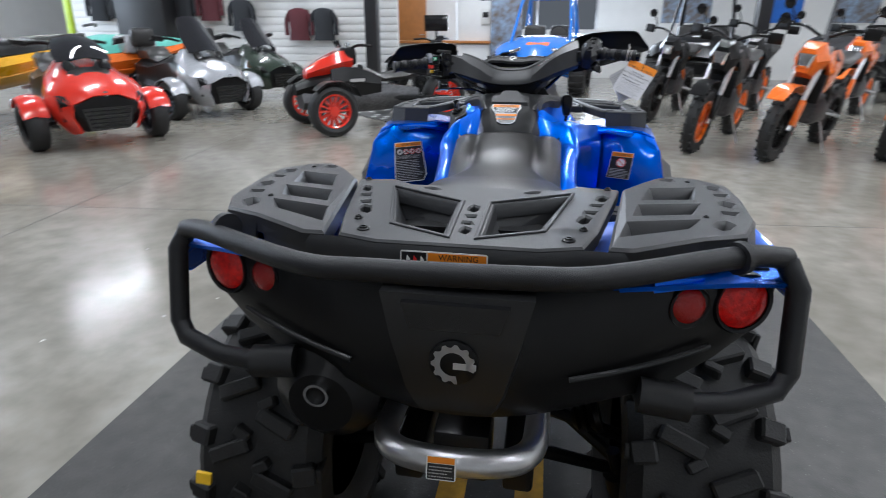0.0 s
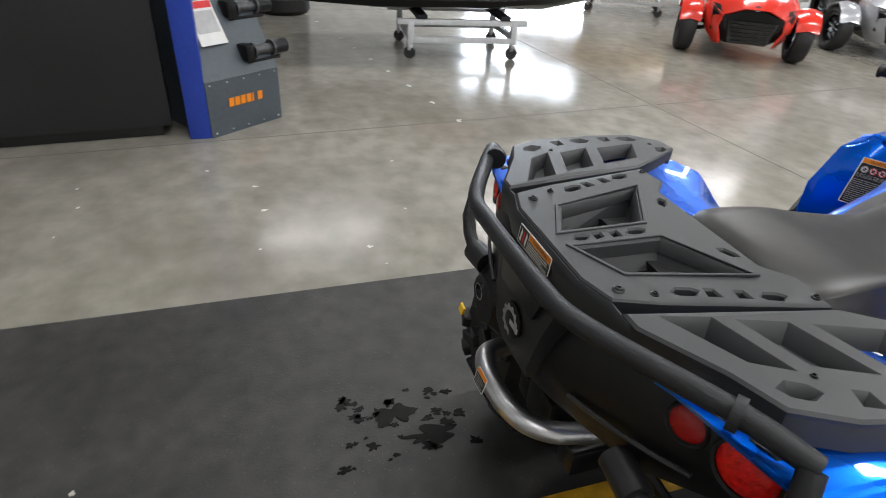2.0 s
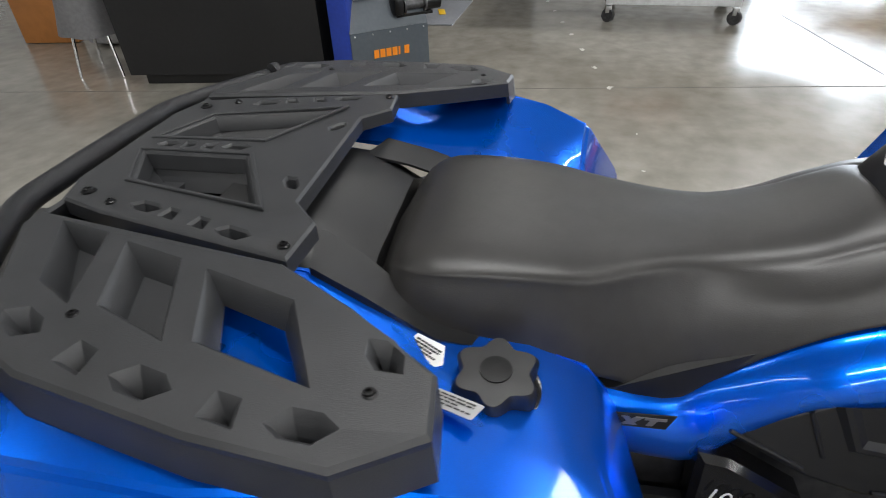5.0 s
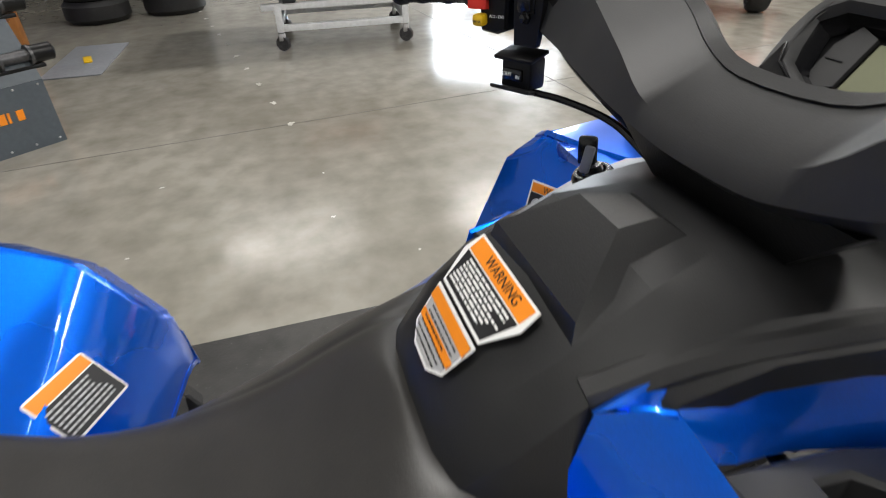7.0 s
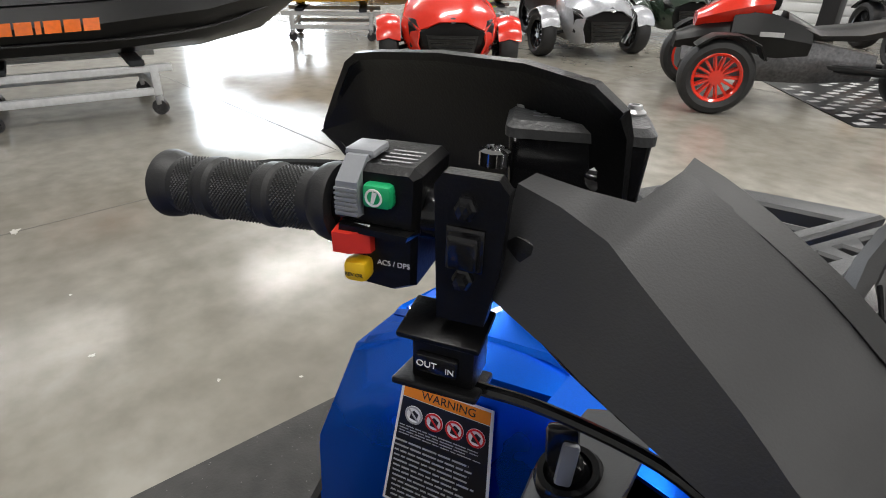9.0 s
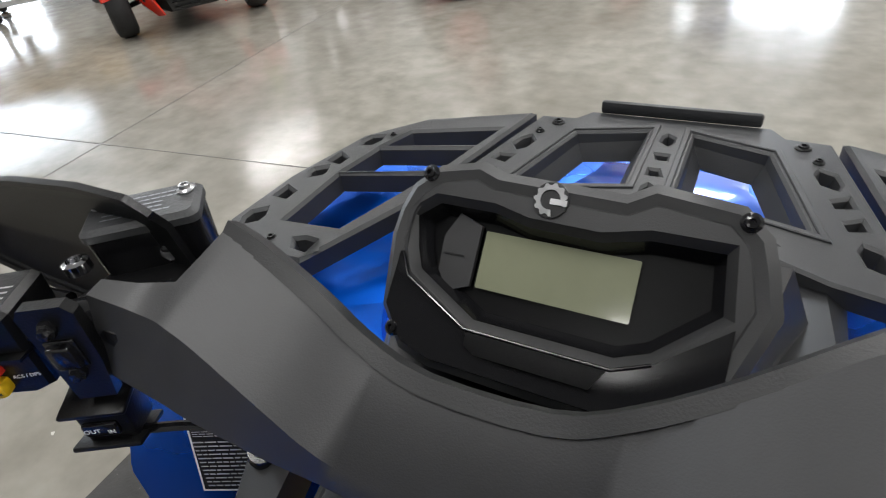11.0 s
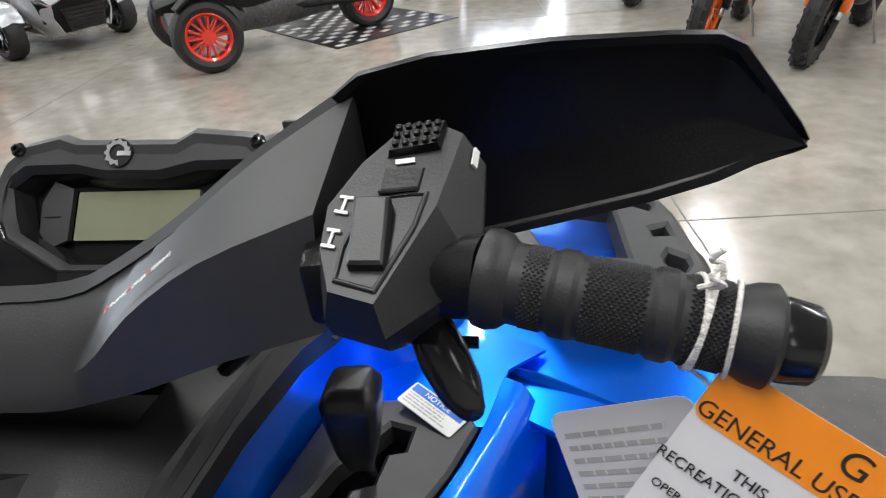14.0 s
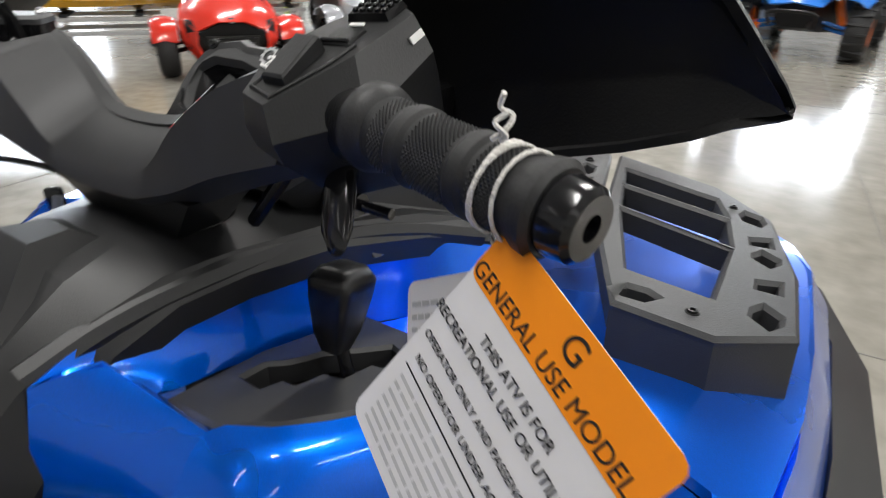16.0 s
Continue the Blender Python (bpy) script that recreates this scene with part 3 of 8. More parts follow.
toothed(bmx, 0.029, 0.017, 11, SILVP, badge)
part("badge_bar", flat(rect(0.000, -0.007, 0.030, 0.002), bmx @ pose(0, 0, 0.005), 0.001), SILVP, badge, "", 0)
for s in (1, -1):
    for x, r, material in ((0.375, 0.037, LENS), (0.300, 0.026, LENSD)):
        yb = 0.022 if x > 0.35 else -0.002
        m = frame_of((s * x, yb, 0.829), (1, s * 0.35, 0), (0, 0.10, 1))
        lamp = part("tail_light", lathe([(r * 1.10, -0.05), (r * 1.20, 0.002), (r * 1.14, 0.007), (r * 1.02, 0.005), (r * 1.0, -0.004), (r * 0.6, -0.010), (0.001, -0.012)], 28, m), SATINB, quad, "round red tail light in a black bezel")
        part("lens", lathe([(r * 1.0, -0.003), (r * 0.99, 0.003), (r * 0.80, 0.0085), (r * 0.5, 0.0115), (0.001, 0.0125)], 28, m), material, lamp)
    part("tail_trim", loft([[(s * 0.25, -0.024, 0.872), (s * 0.315, -0.004, 0.872), (s * 0.315, -0.004, 0.858), (s * 0.25, -0.026, 0.855)], [(s * 0.25, -0.005, 0.874), (s * 0.315, 0.015, 0.874), (s * 0.315, 0.015, 0.860), (s * 0.25, -0.007, 0.857)]]), BLUE, quad)

# hitch hoop, tow hitch, exhaust and axle parts under the tail
hoop = part("hitch_hoop", tube([(-0.118, 0.10, 0.575), (-0.116, 0.02, 0.590), (-0.108, -0.055, 0.606), (-0.075, -0.105, 0.622), (0.0, -0.122, 0.628), (0.075, -0.105, 0.622), (0.108, -0.055, 0.606), (0.116, 0.02, 0.590), (0.118, 0.10, 0.575)], 0.0195, 14, 5), STEEL, quad, "bare brushed aluminium tube hoop")
hm = frame_of((-0.010, -0.1405, 0.632), (1, 0.02, 0), (0, 0.25, 1))
hl = part("hoop_label", flat(rect(-0.020, -0.017, 0.020, 0.017, 0.002), hm), WHITE, hoop, "orange and black warning label", 0)
part("label_field", flat(rect(-0.018, 0.007, 0.018, 0.0155), hm @ pose(0, 0, 0.0006), 0.0004), ORANGE, hl, "", 0)
part("label_field", flat(rect(-0.018, -0.0155, 0.018, 0.006), hm @ pose(0, 0, 0.0006), 0.0004), LBLACK, hl, "", 0)
part("small_print", bars(hm, -0.016, -0.014, 0.016, 0.004, 4, 0.0016, 0.0013), LGREY, hl, "", 0)
part("gearbox_cover", box((0.0, 0.10, 0.60), (0.075, 0.06, 0.05), 0.01), STEEL, quad)
part("tow_hitch", box((0.0, 0.03, 0.545), (0.09, 0.10, 0.09), 0.008), SATINB, quad)
part("frame_rail", box((-0.09, 0.35, 0.50), (0.05, 0.7, 0.06), 0.008), SATINB, quad)
part("frame_rail", box((0.09, 0.35, 0.50), (0.05, 0.7, 0.06), 0.008), SATINB, quad)
part("engine_block", box((0.0, 0.80, 0.50), (0.30, 0.62, 0.36), 0.03), ENGINE, quad)
silencer = part("silencer", lathe([(0.05, -0.02), (0.078, 0.0), (0.082, 0.02), (0.082, 0.30), (0.05, 0.33)], 22, frame_of((-0.205, -0.035, 0.655), (1, 0, 0), (0, 0, 1)) @ pose(0, 0, -0.30)), SATINB, quad)
part("tail_pipe", lathe([(0.019, -0.03), (0.019, 0.015), (0.015, 0.015), (0.015, -0.02), (0.001, -0.02)], 20, frame_of((-0.207, -0.060, 0.675), (1, 0, 0), (0, 0, 1))), CHROME, silencer)
for s in (1, -1):
    part("drive_shaft", tube([(s * 0.06, 0.335, 0.42), (s * 0.34, 0.335, 0.33)], 0.014, 10, 0), SATINB, quad)
    part("axle_boot", lathe([(0.018, 0), (0.030, 0.01), (0.022, 0.018), (0.034, 0.028), (0.026, 0.036), (0.040, 0.048), (0.040, 0.06)], 16, frame_of((s * 0.20, 0.335, 0.375), (0, 1, 0), (-s * 0.3, 0, 0.95))), SATINB, quad)
    part("suspension_arm", tube([(s * 0.08, 0.20, 0.40), (s * 0.33, 0.28, 0.29), (s * 0.08, 0.45, 0.40)], 0.015, 8, 0), SATINB, quad)
    part("shock", lathe([(0.014, 0), (0.014, 0.05), (0.032, 0.055), (0.032, 0.22), (0.016, 0.225), (0.016, 0.27)], 14, frame_of((s * 0.28, 0.26, 0.36), (0, 1, 0), (s * 0.95, 0, 0.3))), SATINB, quad)
    part("front_arm", tube([(s * 0.10, 1.45, 0.40), (s * 0.34, 1.54, 0.30), (s * 0.10, 1.65, 0.40)], 0.015, 8, 0), SATINB, quad)


# wheels with knobbly tyres
def wheel(c, r, w, s):
    m = frame_of(c, (0, 1, 0), (0, 0, 1)) if s > 0 else frame_of(c, (0, -1, 0), (0, 0, 1))
    h = w / 2
    tyre = part("tyre", lathe([(r * 0.56, -h * 0.72), (r * 0.70, -h), (r * 0.86, -h * 0.98), (r * 0.935, -h * 0.80), (r * 0.945, 0), (r * 0.935, h * 0.80), (r * 0.86, h * 0.98), (r * 0.70, h), (r * 0.56, h * 0.72)], 48, m), RUBBER, quad, "knobbly black off-road tyre")
    bm = bmesh.new()
    n = 17
    for k in range(n):
        for sg in (1, -1):
            a = 2 * math.pi * (k + (0.5 if sg < 0 else 0)) / n
            base = m @ pose(0, 0, 0, 0, 0, math.degrees(a))
            add_box(bm, (0, 0, 0), (r * 0.085, 0.030, h * 0.62), 0.004, base @ pose(r * 0.957, 0.006, sg * h * 0.33, sg * 24), 1)
            add_box(bm, (0, 0, 0), (r * 0.080, 0.038, h * 0.34), 0.004, base @ pose(r * 0.940, 0.028, sg * h * 0.80, sg * -8, 0, 0) @ pose(0, 0, 0, 0, sg * -16, 0), 1)
            add_box(bm, (0, 0, 0), (r * 0.16, 0.026, 0.012), 0.003, base @ pose(r * 0.86, 0.028, sg * h * 0.985, 0, sg * -9, 0), 1)
            add_box(bm, (0, 0, 0), (r * 0.075, 0.020, h * 0.26), 0.003, base @ pose(r * 0.957, 0.040, sg * h * 0.16, sg * -30), 1)
    part("tread", bm, RUBBER, tyre, "", 25)
    rim = part("rim", lathe([(r * 0.57, -h * 0.72), (r * 0.54, -h * 0.5), (r * 0.50, h * 0.2), (r * 0.52, h * 0.66), (r * 0.56, h * 0.72), (r * 0.50, h * 0.64), (r * 0.40, h * 0.35), (r * 0.14, h * 0.42), (0.001, h * 0.45)], 32, m), SATINB, quad, "black cast alloy rim")
    bm = bmesh.new()
    for k in range(7):
        add_box(bm, (0, 0, 0), (r * 0.40, 0.030, 0.02), 0.004, m @ pose(0, 0, h * 0.44, 0, 0, k * 360 / 7) @ pose(r * 0.32, 0, 0))
    part("spokes", bm, ENGINE, rim)
    part("hub", lathe([(0.035, h * 0.3), (0.035, h * 0.55), (0.02, h * 0.6), (0.001, h * 0.6)], 16, m), SATINB, rim)


for s in (1, -1):
    wheel((s * 0.402, 0.335, 0.320), 0.32, 0.255, s)
    wheel((s * 0.415, 1.56, 0.320), 0.32, 0.22, s)
part("tyre_tag", loft([[(-0.492, 0.006, 0.415), (-0.462, 0.004, 0.415), (-0.462, 0.010, 0.415), (-0.492, 0.012, 0.415)], [(-0.492, 0.000, 0.396), (-0.462, -0.002, 0.396), (-0.462, 0.006, 0.396), (-0.492, 0.008, 0.396)]]), YELL, quad, "yellow paper tag on the tyre")


# painted body
def half(points, s):
    return [(s * x, y, z) for x, y, z in points]


for s in (1, -1):
    st = [
        [(0.20, -0.035, 0.862), (0.36, -0.005, 0.868), (0.440, 0.02, 0.862), (0.468, 0.04, 0.835), (0.470, 0.05, 0.800)],
        [(0.17, 0.10, 0.872), (0.36, 0.10, 0.880), (0.450, 0.12, 0.870), (0.482, 0.13, 0.838), (0.484, 0.14, 0.790)],
        [(0.17, 0.25, 0.855), (0.35, 0.25, 0.868), (0.452, 0.26, 0.866), (0.488, 0.26, 0.832), (0.490, 0.26, 0.775)],
        [(0.165, 0.40, 0.790), (0.30, 0.40, 0.815), (0.425, 0.40, 0.858), (0.480, 0.40, 0.826), (0.486, 0.40, 0.765)],
        [(0.165, 0.50, 0.772), (0.30, 0.50, 0.792), (0.410, 0.50, 0.838), (0.466, 0.51, 0.802), (0.474, 0.51, 0.740)],
        [(0.165, 0.565, 0.745), (0.295, 0.57, 0.765), (0.398, 0.58, 0.806), (0.446, 0.59, 0.765), (0.452, 0.59, 0.710)],
        [(0.165, 0.605, 0.690), (0.290, 0.625, 0.690), (0.392, 0.645, 0.712), (0.430, 0.65, 0.685), (0.436, 0.65, 0.650)],
        [(0.165, 0.615, 0.620), (0.288, 0.635, 0.610), (0.388, 0.655, 0.615), (0.424, 0.66, 0.600), (0.430, 0.66, 0.590)],
    ]
    bm = sheet([half(r, s) for r in st], 0.005)
    bmesh.ops.bevel(bm, geom=[e for e in bm.edges if len(e.link_faces) == 2 and e.calc_face_angle(0) > 0.35], offset=0.006, segments=2, affect="EDGES")
    part("rear_fender", bm, BLUE, quad, "glossy metallic blue rear fender")
    # inner black seat surround
    part("seat_surround", sheet([half(r, s) for r in (
        [(0.10, 0.24, 0.868), (0.175, 0.255, 0.862), (0.185, 0.26, 0.82)],
        [(0.12, 0.30, 0.845), (0.19, 0.32, 0.838), (0.20, 0.33, 0.79)],
        [(0.15, 0.38, 0.800), (0.205, 0.40, 0.800), (0.21, 0.40, 0.76)],
        [(0.15, 0.50, 0.755), (0.185, 0.50, 0.768), (0.19, 0.50, 0.74)])], 0.004), PLASTIC, quad)
    # beam that runs up along the seat and widens into the cowl
    beam = [
        [(0.150, 0.545, 0.722), (0.176, 0.548, 0.716), (0.185, 0.552, 0.680), (0.181, 0.556, 0.630), (0.160, 0.558, 0.62)],
        [(0.150, 0.655, 0.700), (0.170, 0.660, 0.692), (0.190, 0.668, 0.660), (0.189, 0.685, 0.622), (0.168, 0.69, 0.61)],
        [(0.148, 0.700, 0.728), (0.167, 0.704, 0.720), (0.191, 0.712, 0.690), (0.192, 0.722, 0.658), (0.172, 0.725, 0.645)],
        [(0.140, 0.742, 0.758), (0.164, 0.746, 0.753), (0.190, 0.752, 0.727), (0.193, 0.756, 0.702), (0.176, 0.758, 0.690)],
        [(0.140, 0.795, 0.796), (0.164, 0.798, 0.791), (0.192, 0.802, 0.770), (0.198, 0.800, 0.746), (0.182, 0.80, 0.736)],
        [(0.140, 0.846, 0.821), (0.165, 0.848, 0.816), (0.194, 0.848, 0.790), (0.200, 0.845, 0.758), (0.185, 0.845, 0.746)],
        [(0.140, 0.900, 0.841), (0.168, 0.900, 0.836), (0.198, 0.897, 0.808), (0.198, 0.893, 0.768), (0.184, 0.893, 0.756)],
        [(0.142, 0.942, 0.860), (0.172, 0.945, 0.853), (0.202, 0.938, 0.824), (0.194, 0.941, 0.778), (0.182, 0.94, 0.764)],
        [(0.150, 0.962, 0.879), (0.178, 0.967, 0.868), (0.206, 0.962, 0.835), (0.195, 0.965, 0.782), (0.184, 0.965, 0.766)],
        [(0.152, 0.995, 0.914), (0.178, 0.992, 0.896), (0.208, 0.985, 0.850), (0.197, 0.989, 0.785), (0.188, 0.99, 0.766)],
        [(0.178, 1.022, 0.910), (0.200, 1.020, 0.892), (0.219, 1.012, 0.848), (0.202, 1.020, 0.776), (0.194, 1.022, 0.750)],
        [(0.200, 1.055, 0.902), (0.220, 1.052, 0.884), (0.234, 1.045, 0.842), (0.214, 1.050, 0.768), (0.206, 1.052, 0.730)],
        [(0.222, 1.100, 0.893), (0.240, 1.096, 0.876), (0.254, 1.085, 0.834), (0.234, 1.082, 0.758), (0.226, 1.085, 0.690)],
        [(0.240, 1.150, 0.885), (0.258, 1.146, 0.870), (0.272, 1.132, 0.828), (0.258, 1.118, 0.750), (0.252, 1.12, 0.640)],
        [(0.254, 1.205, 0.880), (0.274, 1.202, 0.868), (0.288, 1.182, 0.835), (0.285, 1.160, 0.750), (0.285, 1.16, 0.620)],
    ]
    if s < 0:
        slim = [0.0] * 9 + [0.002, 0.018, 0.030, 0.042, 0.050, 0.055]
        beam = [[(x - d * (1 + 0.25 * k), y, z - d * 0.08 * k) for k, (x, y, z) in enumerate(r)] for r, d in zip(beam, slim)]
    bm = bmesh.new()
    add_loft(bm, smooth_rows([[Vector(p) for p in half(r, s)] for r in beam], 3), closed=False, cap=False)
    # the pointed rear tip of the tray: flat facets between seat, console and rim
    tip = {k: bm.verts.new(half([p], s)[0]) for k, p in dict(a=(0.083, 0.941, 0.951), b=(0.084, 0.920, 0.872), c=(0.094, 0.976, 0.952), d=(0.152, 0.995, 0.914), e=(0.120, 0.961, 0.905), f=(0.124, 0.944, 0.858), g=(0.150, 0.962, 0.879), h=(0.104, 0.996, 0.918), i=(0.150, 1.004, 0.902)).items()}
    for loop in ("acde", "aeb", "bef", "efg", "edg", "chid"):
        bm.faces.new([tip[k] for k in loop])
    # inner wall that rises from the tray to the console rail
    wall_top = [(0.083, 0.941, 0.951), (0.080, 0.977, 0.959), (0.086, 1.028, 0.964), (0.095, 1.090, 0.964), (0.108, 1.164, 0.958), (0.134, 1.218, 0.950), (0.160, 1.255, 0.932), (0.176, 1.300, 0.918)]
    wall_low = [(0.094, 0.976, 0.952), (0.104, 0.996, 0.918), (0.100, 1.050, 0.900), (0.106, 1.100, 0.888), (0.118, 1.164, 0.876), (0.146, 1.215, 0.868), (0.190, 1.245, 0.866), (0.215, 1.290, 0.868)]
    add_loft(bm, smooth_rows([[Vector(p) for p in half(r, s)] for r in (wall_top, [tuple((u + v) / 2 + w for u, v, w in zip(a, b, (-0.004, 0, 0))) for a, b in zip(wall_top, wall_low)], wall_low)], 3), closed=False, cap=False)
    # floor in front of the tray
    add_loft(bm, [[Vector(p) for p in half(r, s)] for r in ([(0.118, 1.164, 0.874), (0.240, 1.150, 0.884)], [(0.150, 1.225, 0.868), (0.258, 1.215, 0.878)], [(0.20, 1.30, 0.866), (0.29, 1.25, 0.868)])], closed=False, cap=False)
    bmesh.ops.recalc_face_normals(bm, faces=bm.faces)
    bmesh.ops.solidify(bm, geom=list(bm.faces), thickness=0.003)
    part("front_cowl", bm, BLUE, quad, "glossy metallic blue side beam and front cowl", 34)
    fen = [
        [(0.205, 1.245, 0.866), (0.212, 1.230, 0.848), (0.238, 1.200, 0.755), (0.242, 1.190, 0.66)],
        [(0.280, 1.222, 0.868), (0.285, 1.205, 0.850), (0.296, 1.176, 0.755), (0.298, 1.160, 0.58)],
        [(0.338, 1.195, 0.866), (0.340, 1.178, 0.848), (0.345, 1.146, 0.755), (0.345, 1.125, 0.575)],
        [(0.410, 1.165, 0.866), (0.415, 1.145, 0.842), (0.420, 1.112, 0.755), (0.42, 1.092, 0.58)],
        [(0.446, 1.168, 0.848), (0.463, 1.125, 0.815), (0.484, 1.083, 0.690), (0.474, 1.074, 0.60)],
        [(0.457, 1.25, 0.845), (0.480, 1.23, 0.800), (0.497, 1.20, 0.735), (0.502, 1.18, 0.69)],
        [(0.460, 1.40, 0.850), (0.490, 1.40, 0.800), (0.506, 1.40, 0.735), (0.505, 1.40, 0.70)],
        [(0.450, 1.58, 0.845), (0.480, 1.60, 0.800), (0.500, 1.62, 0.735), (0.50, 1.62, 0.70)],
        [(0.400, 1.74, 0.820), (0.420, 1.77, 0.780), (0.440, 1.80, 0.735), (0.44, 1.80, 0.70)],
    ]
    bm = sheet([half(r, s) for r in fen], 0.005)
    bmesh.ops.bevel(bm, geom=[e for e in bm.edges if len(e.link_faces) == 2 and e.calc_face_angle(0) > 0.35], offset=0.007, segments=2, affect="EDGES")
    fender = part("front_fender", bm, BLUE, quad, "glossy metallic blue front fender")
    top = [[(0.18, 1.25, 0.84), (0.30, 1.16, 0.864), (0.444, 1.18, 0.848)], [(0.16, 1.40, 0.825), (0.32, 1.40, 0.835), (0.462, 1.40, 0.848)], [(0.15, 1.60, 0.81), (0.30, 1.62, 0.82), (0.45, 1.60, 0.842)], [(0.0, 1.82, 0.76), (0.20, 1.82, 0.78), (0.40, 1.76, 0.812)]]
    part("fender_top", subdivided(sheet([half(r, s) for r in top], 0.005)), BLUE, fender)
    flare = [[(0.478, 1.074, 0.605), (0.488, 1.064, 0.59), (0.480, 1.062, 0.53)], [(0.500, 1.20, 0.715), (0.530, 1.19, 0.690), (0.525, 1.19, 0.62)], [(0.508, 1.40, 0.742), (0.560, 1.40, 0.71), (0.56, 1.40, 0.66)], [(0.502, 1.62, 0.740), (0.550, 1.63, 0.71), (0.55, 1.63, 0.66)], [(0.445, 1.80, 0.740), (0.49, 1.83, 0.71), (0.48, 1.83, 0.66)]]
    part("fender_flare", sheet([half(r, s) for r in flare], 0.005), PLASTIC, fender, "matt black fender flare")
    part("foot_guard", sheet([half(r, s) for r in ([(0.30, 1.135, 0.585), (0.46, 1.078, 0.595)], [(0.28, 1.03, 0.50), (0.44, 1.02, 0.48)], [(0.24, 0.93, 0.33), (0.42, 0.92, 0.32)])], 0.006), PLASTIC, quad)
    part("footwell", box((s * 0.33, 0.82, 0.315), (0.22, 0.42, 0.02), 0.006), PLASTIC, quad)
    # engine side panel: a plate with a sunken field, raised edges and ribs
    def on_side(pts, x):
        return [(s * (x + 0.10 * max(0.0, 0.72 - z) - 0.06 * max(0.0, y - 0.98)), y, z) for y, z in pts]

    edge = [(0.715, 0.690), (0.824, 0.751), (0.848, 0.770), (0.892, 0.770), (0.905, 0.792), (0.985, 0.796), (1.046, 0.752), (1.068, 0.600), (0.882, 0.612), (0.817, 0.632)]
    side_panel = part("engine_side_panel", loft([on_side(edge, 0.176), on_side(edge, 0.186), on_side(inset(edge, 0.006), 0.190)]), PANELB, quad, "matt black ribbed engine panel", 25)
    field = [(0.830, 0.750), (0.858, 0.692), (0.943, 0.682), (0.958, 0.782), (0.903, 0.784), (0.890, 0.762)]
    part("panel_field", loft([on_side(inset(field, -0.014), 0.189), on_side(inset(field, -0.006), 0.196), on_side(field, 0.196), on_side(inset(field, 0.008), 0.191)]), PANELB, side_panel, "", 25)
    for a, b in (((0.727, 0.692), (0.812, 0.648)), ((0.799, 0.733), (0.828, 0.668)), ((1.030, 0.752), (0.984, 0.645)), ((0.890, 0.622), (1.052, 0.608))):
        part("panel_rib", tube([on_side([a], 0.191)[0], on_side([b], 0.191)[0]], 0.0028, 8, 0), PANELB, side_panel)
    part("lower_panel", loft([on_side([(0.60, 0.56), (0.86, 0.56), (0.86, 0.40), (0.60, 0.40)], x) for x in (0.17, 0.182)]), PLASTIC, side_panel)
    belt = [(0.700, 0.655), (0.735, 0.650), (0.823, 0.600), (0.840, 0.555), (0.700, 0.545)]
    cover = part("belt_cover", loft([on_side(belt, 0.165), on_side(belt, 0.192), on_side(inset(belt, 0.008), 0.199)]), GLOSSB, side_panel, "", 25)
    pm = frame_of((s * 0.2185, 0.756, 0.592), (s * 0.02, s * 1, -s * 0.32), (-s * 0.14, 0.32, 1))
    lettering("model_print", "1000", 0.032, pm @ pose(-0.012, 0, 0.0005), WHITE, cover, "CENTER", 1.0)
    lettering("model_print", "R", 0.032, pm @ pose(0.041, 0, 0.0005), ORANGE, cover, "CENTER", 1.0)
    lettering("model_print", "V-TWIN", 0.011, pm @ pose(-0.020, -0.020, 0.0005), WHITE, cover, "CENTER", 1.0)
    xm = frame_of((s * 0.1900, 0.632, 0.688), (0, s * 1, s * 0.02), (-s * 0.05, 0, 1))
    xb = part("trim_badge", flat([(-0.035, -0.010), (0.028, -0.010), (0.038, 0.012), (-0.040, 0.010)], xm, 0.0015), LBLACK, quad, "small black badge with silver marks", 0)
    part("badge_mark", flat([(-0.022, -0.006), (-0.012, -0.006), (0.004, 0.007), (-0.006, 0.007)], xm @ pose(0, 0, 0.0015), 0.0008), STEEL, xb, "", 0)
    part("badge_mark", flat([(-0.004, -0.006), (-0.012, -0.006), (-0.022, 0.007), (-0.014, 0.007)], xm @ pose(0.0, 0, 0.0016), 0.0008), STEEL, xb, "", 0)
    part("badge_mark", flat([(0.006, -0.006), (0.013, -0.006), (0.018, 0.003), (0.028, 0.003), (0.028, 0.007), (0.004, 0.007), (0.004, 0.003), (0.010, 0.003)], xm @ pose(0, 0, 0.0015), 0.0008), STEEL, xb, "", 0)

# seat
def seat_row(yc, zc, top, crease, side, low):
    """One row of the seat's surface; each pair is (x, y, z) on the right half, mirrored."""
    a, b, c, d = (Vector(p) for p in (top, crease, side, low))
    right = [Vector((0, yc, zc)), a, a.lerp(b, 0.72) + Vector((0, 0, 0.0015)), b + Vector((0.004, 0, -0.004)), b.lerp(c, 0.30) + Vector((0.002, 0, 0)), c, c.lerp(d, 0.88) + Vector((0.003, 0, 0.001)), d, d + Vector((-0.016, -0.002, -0.010))]
    return [Vector((-p.x, p.y, p.z)) for p in right[:0:-1]] + right


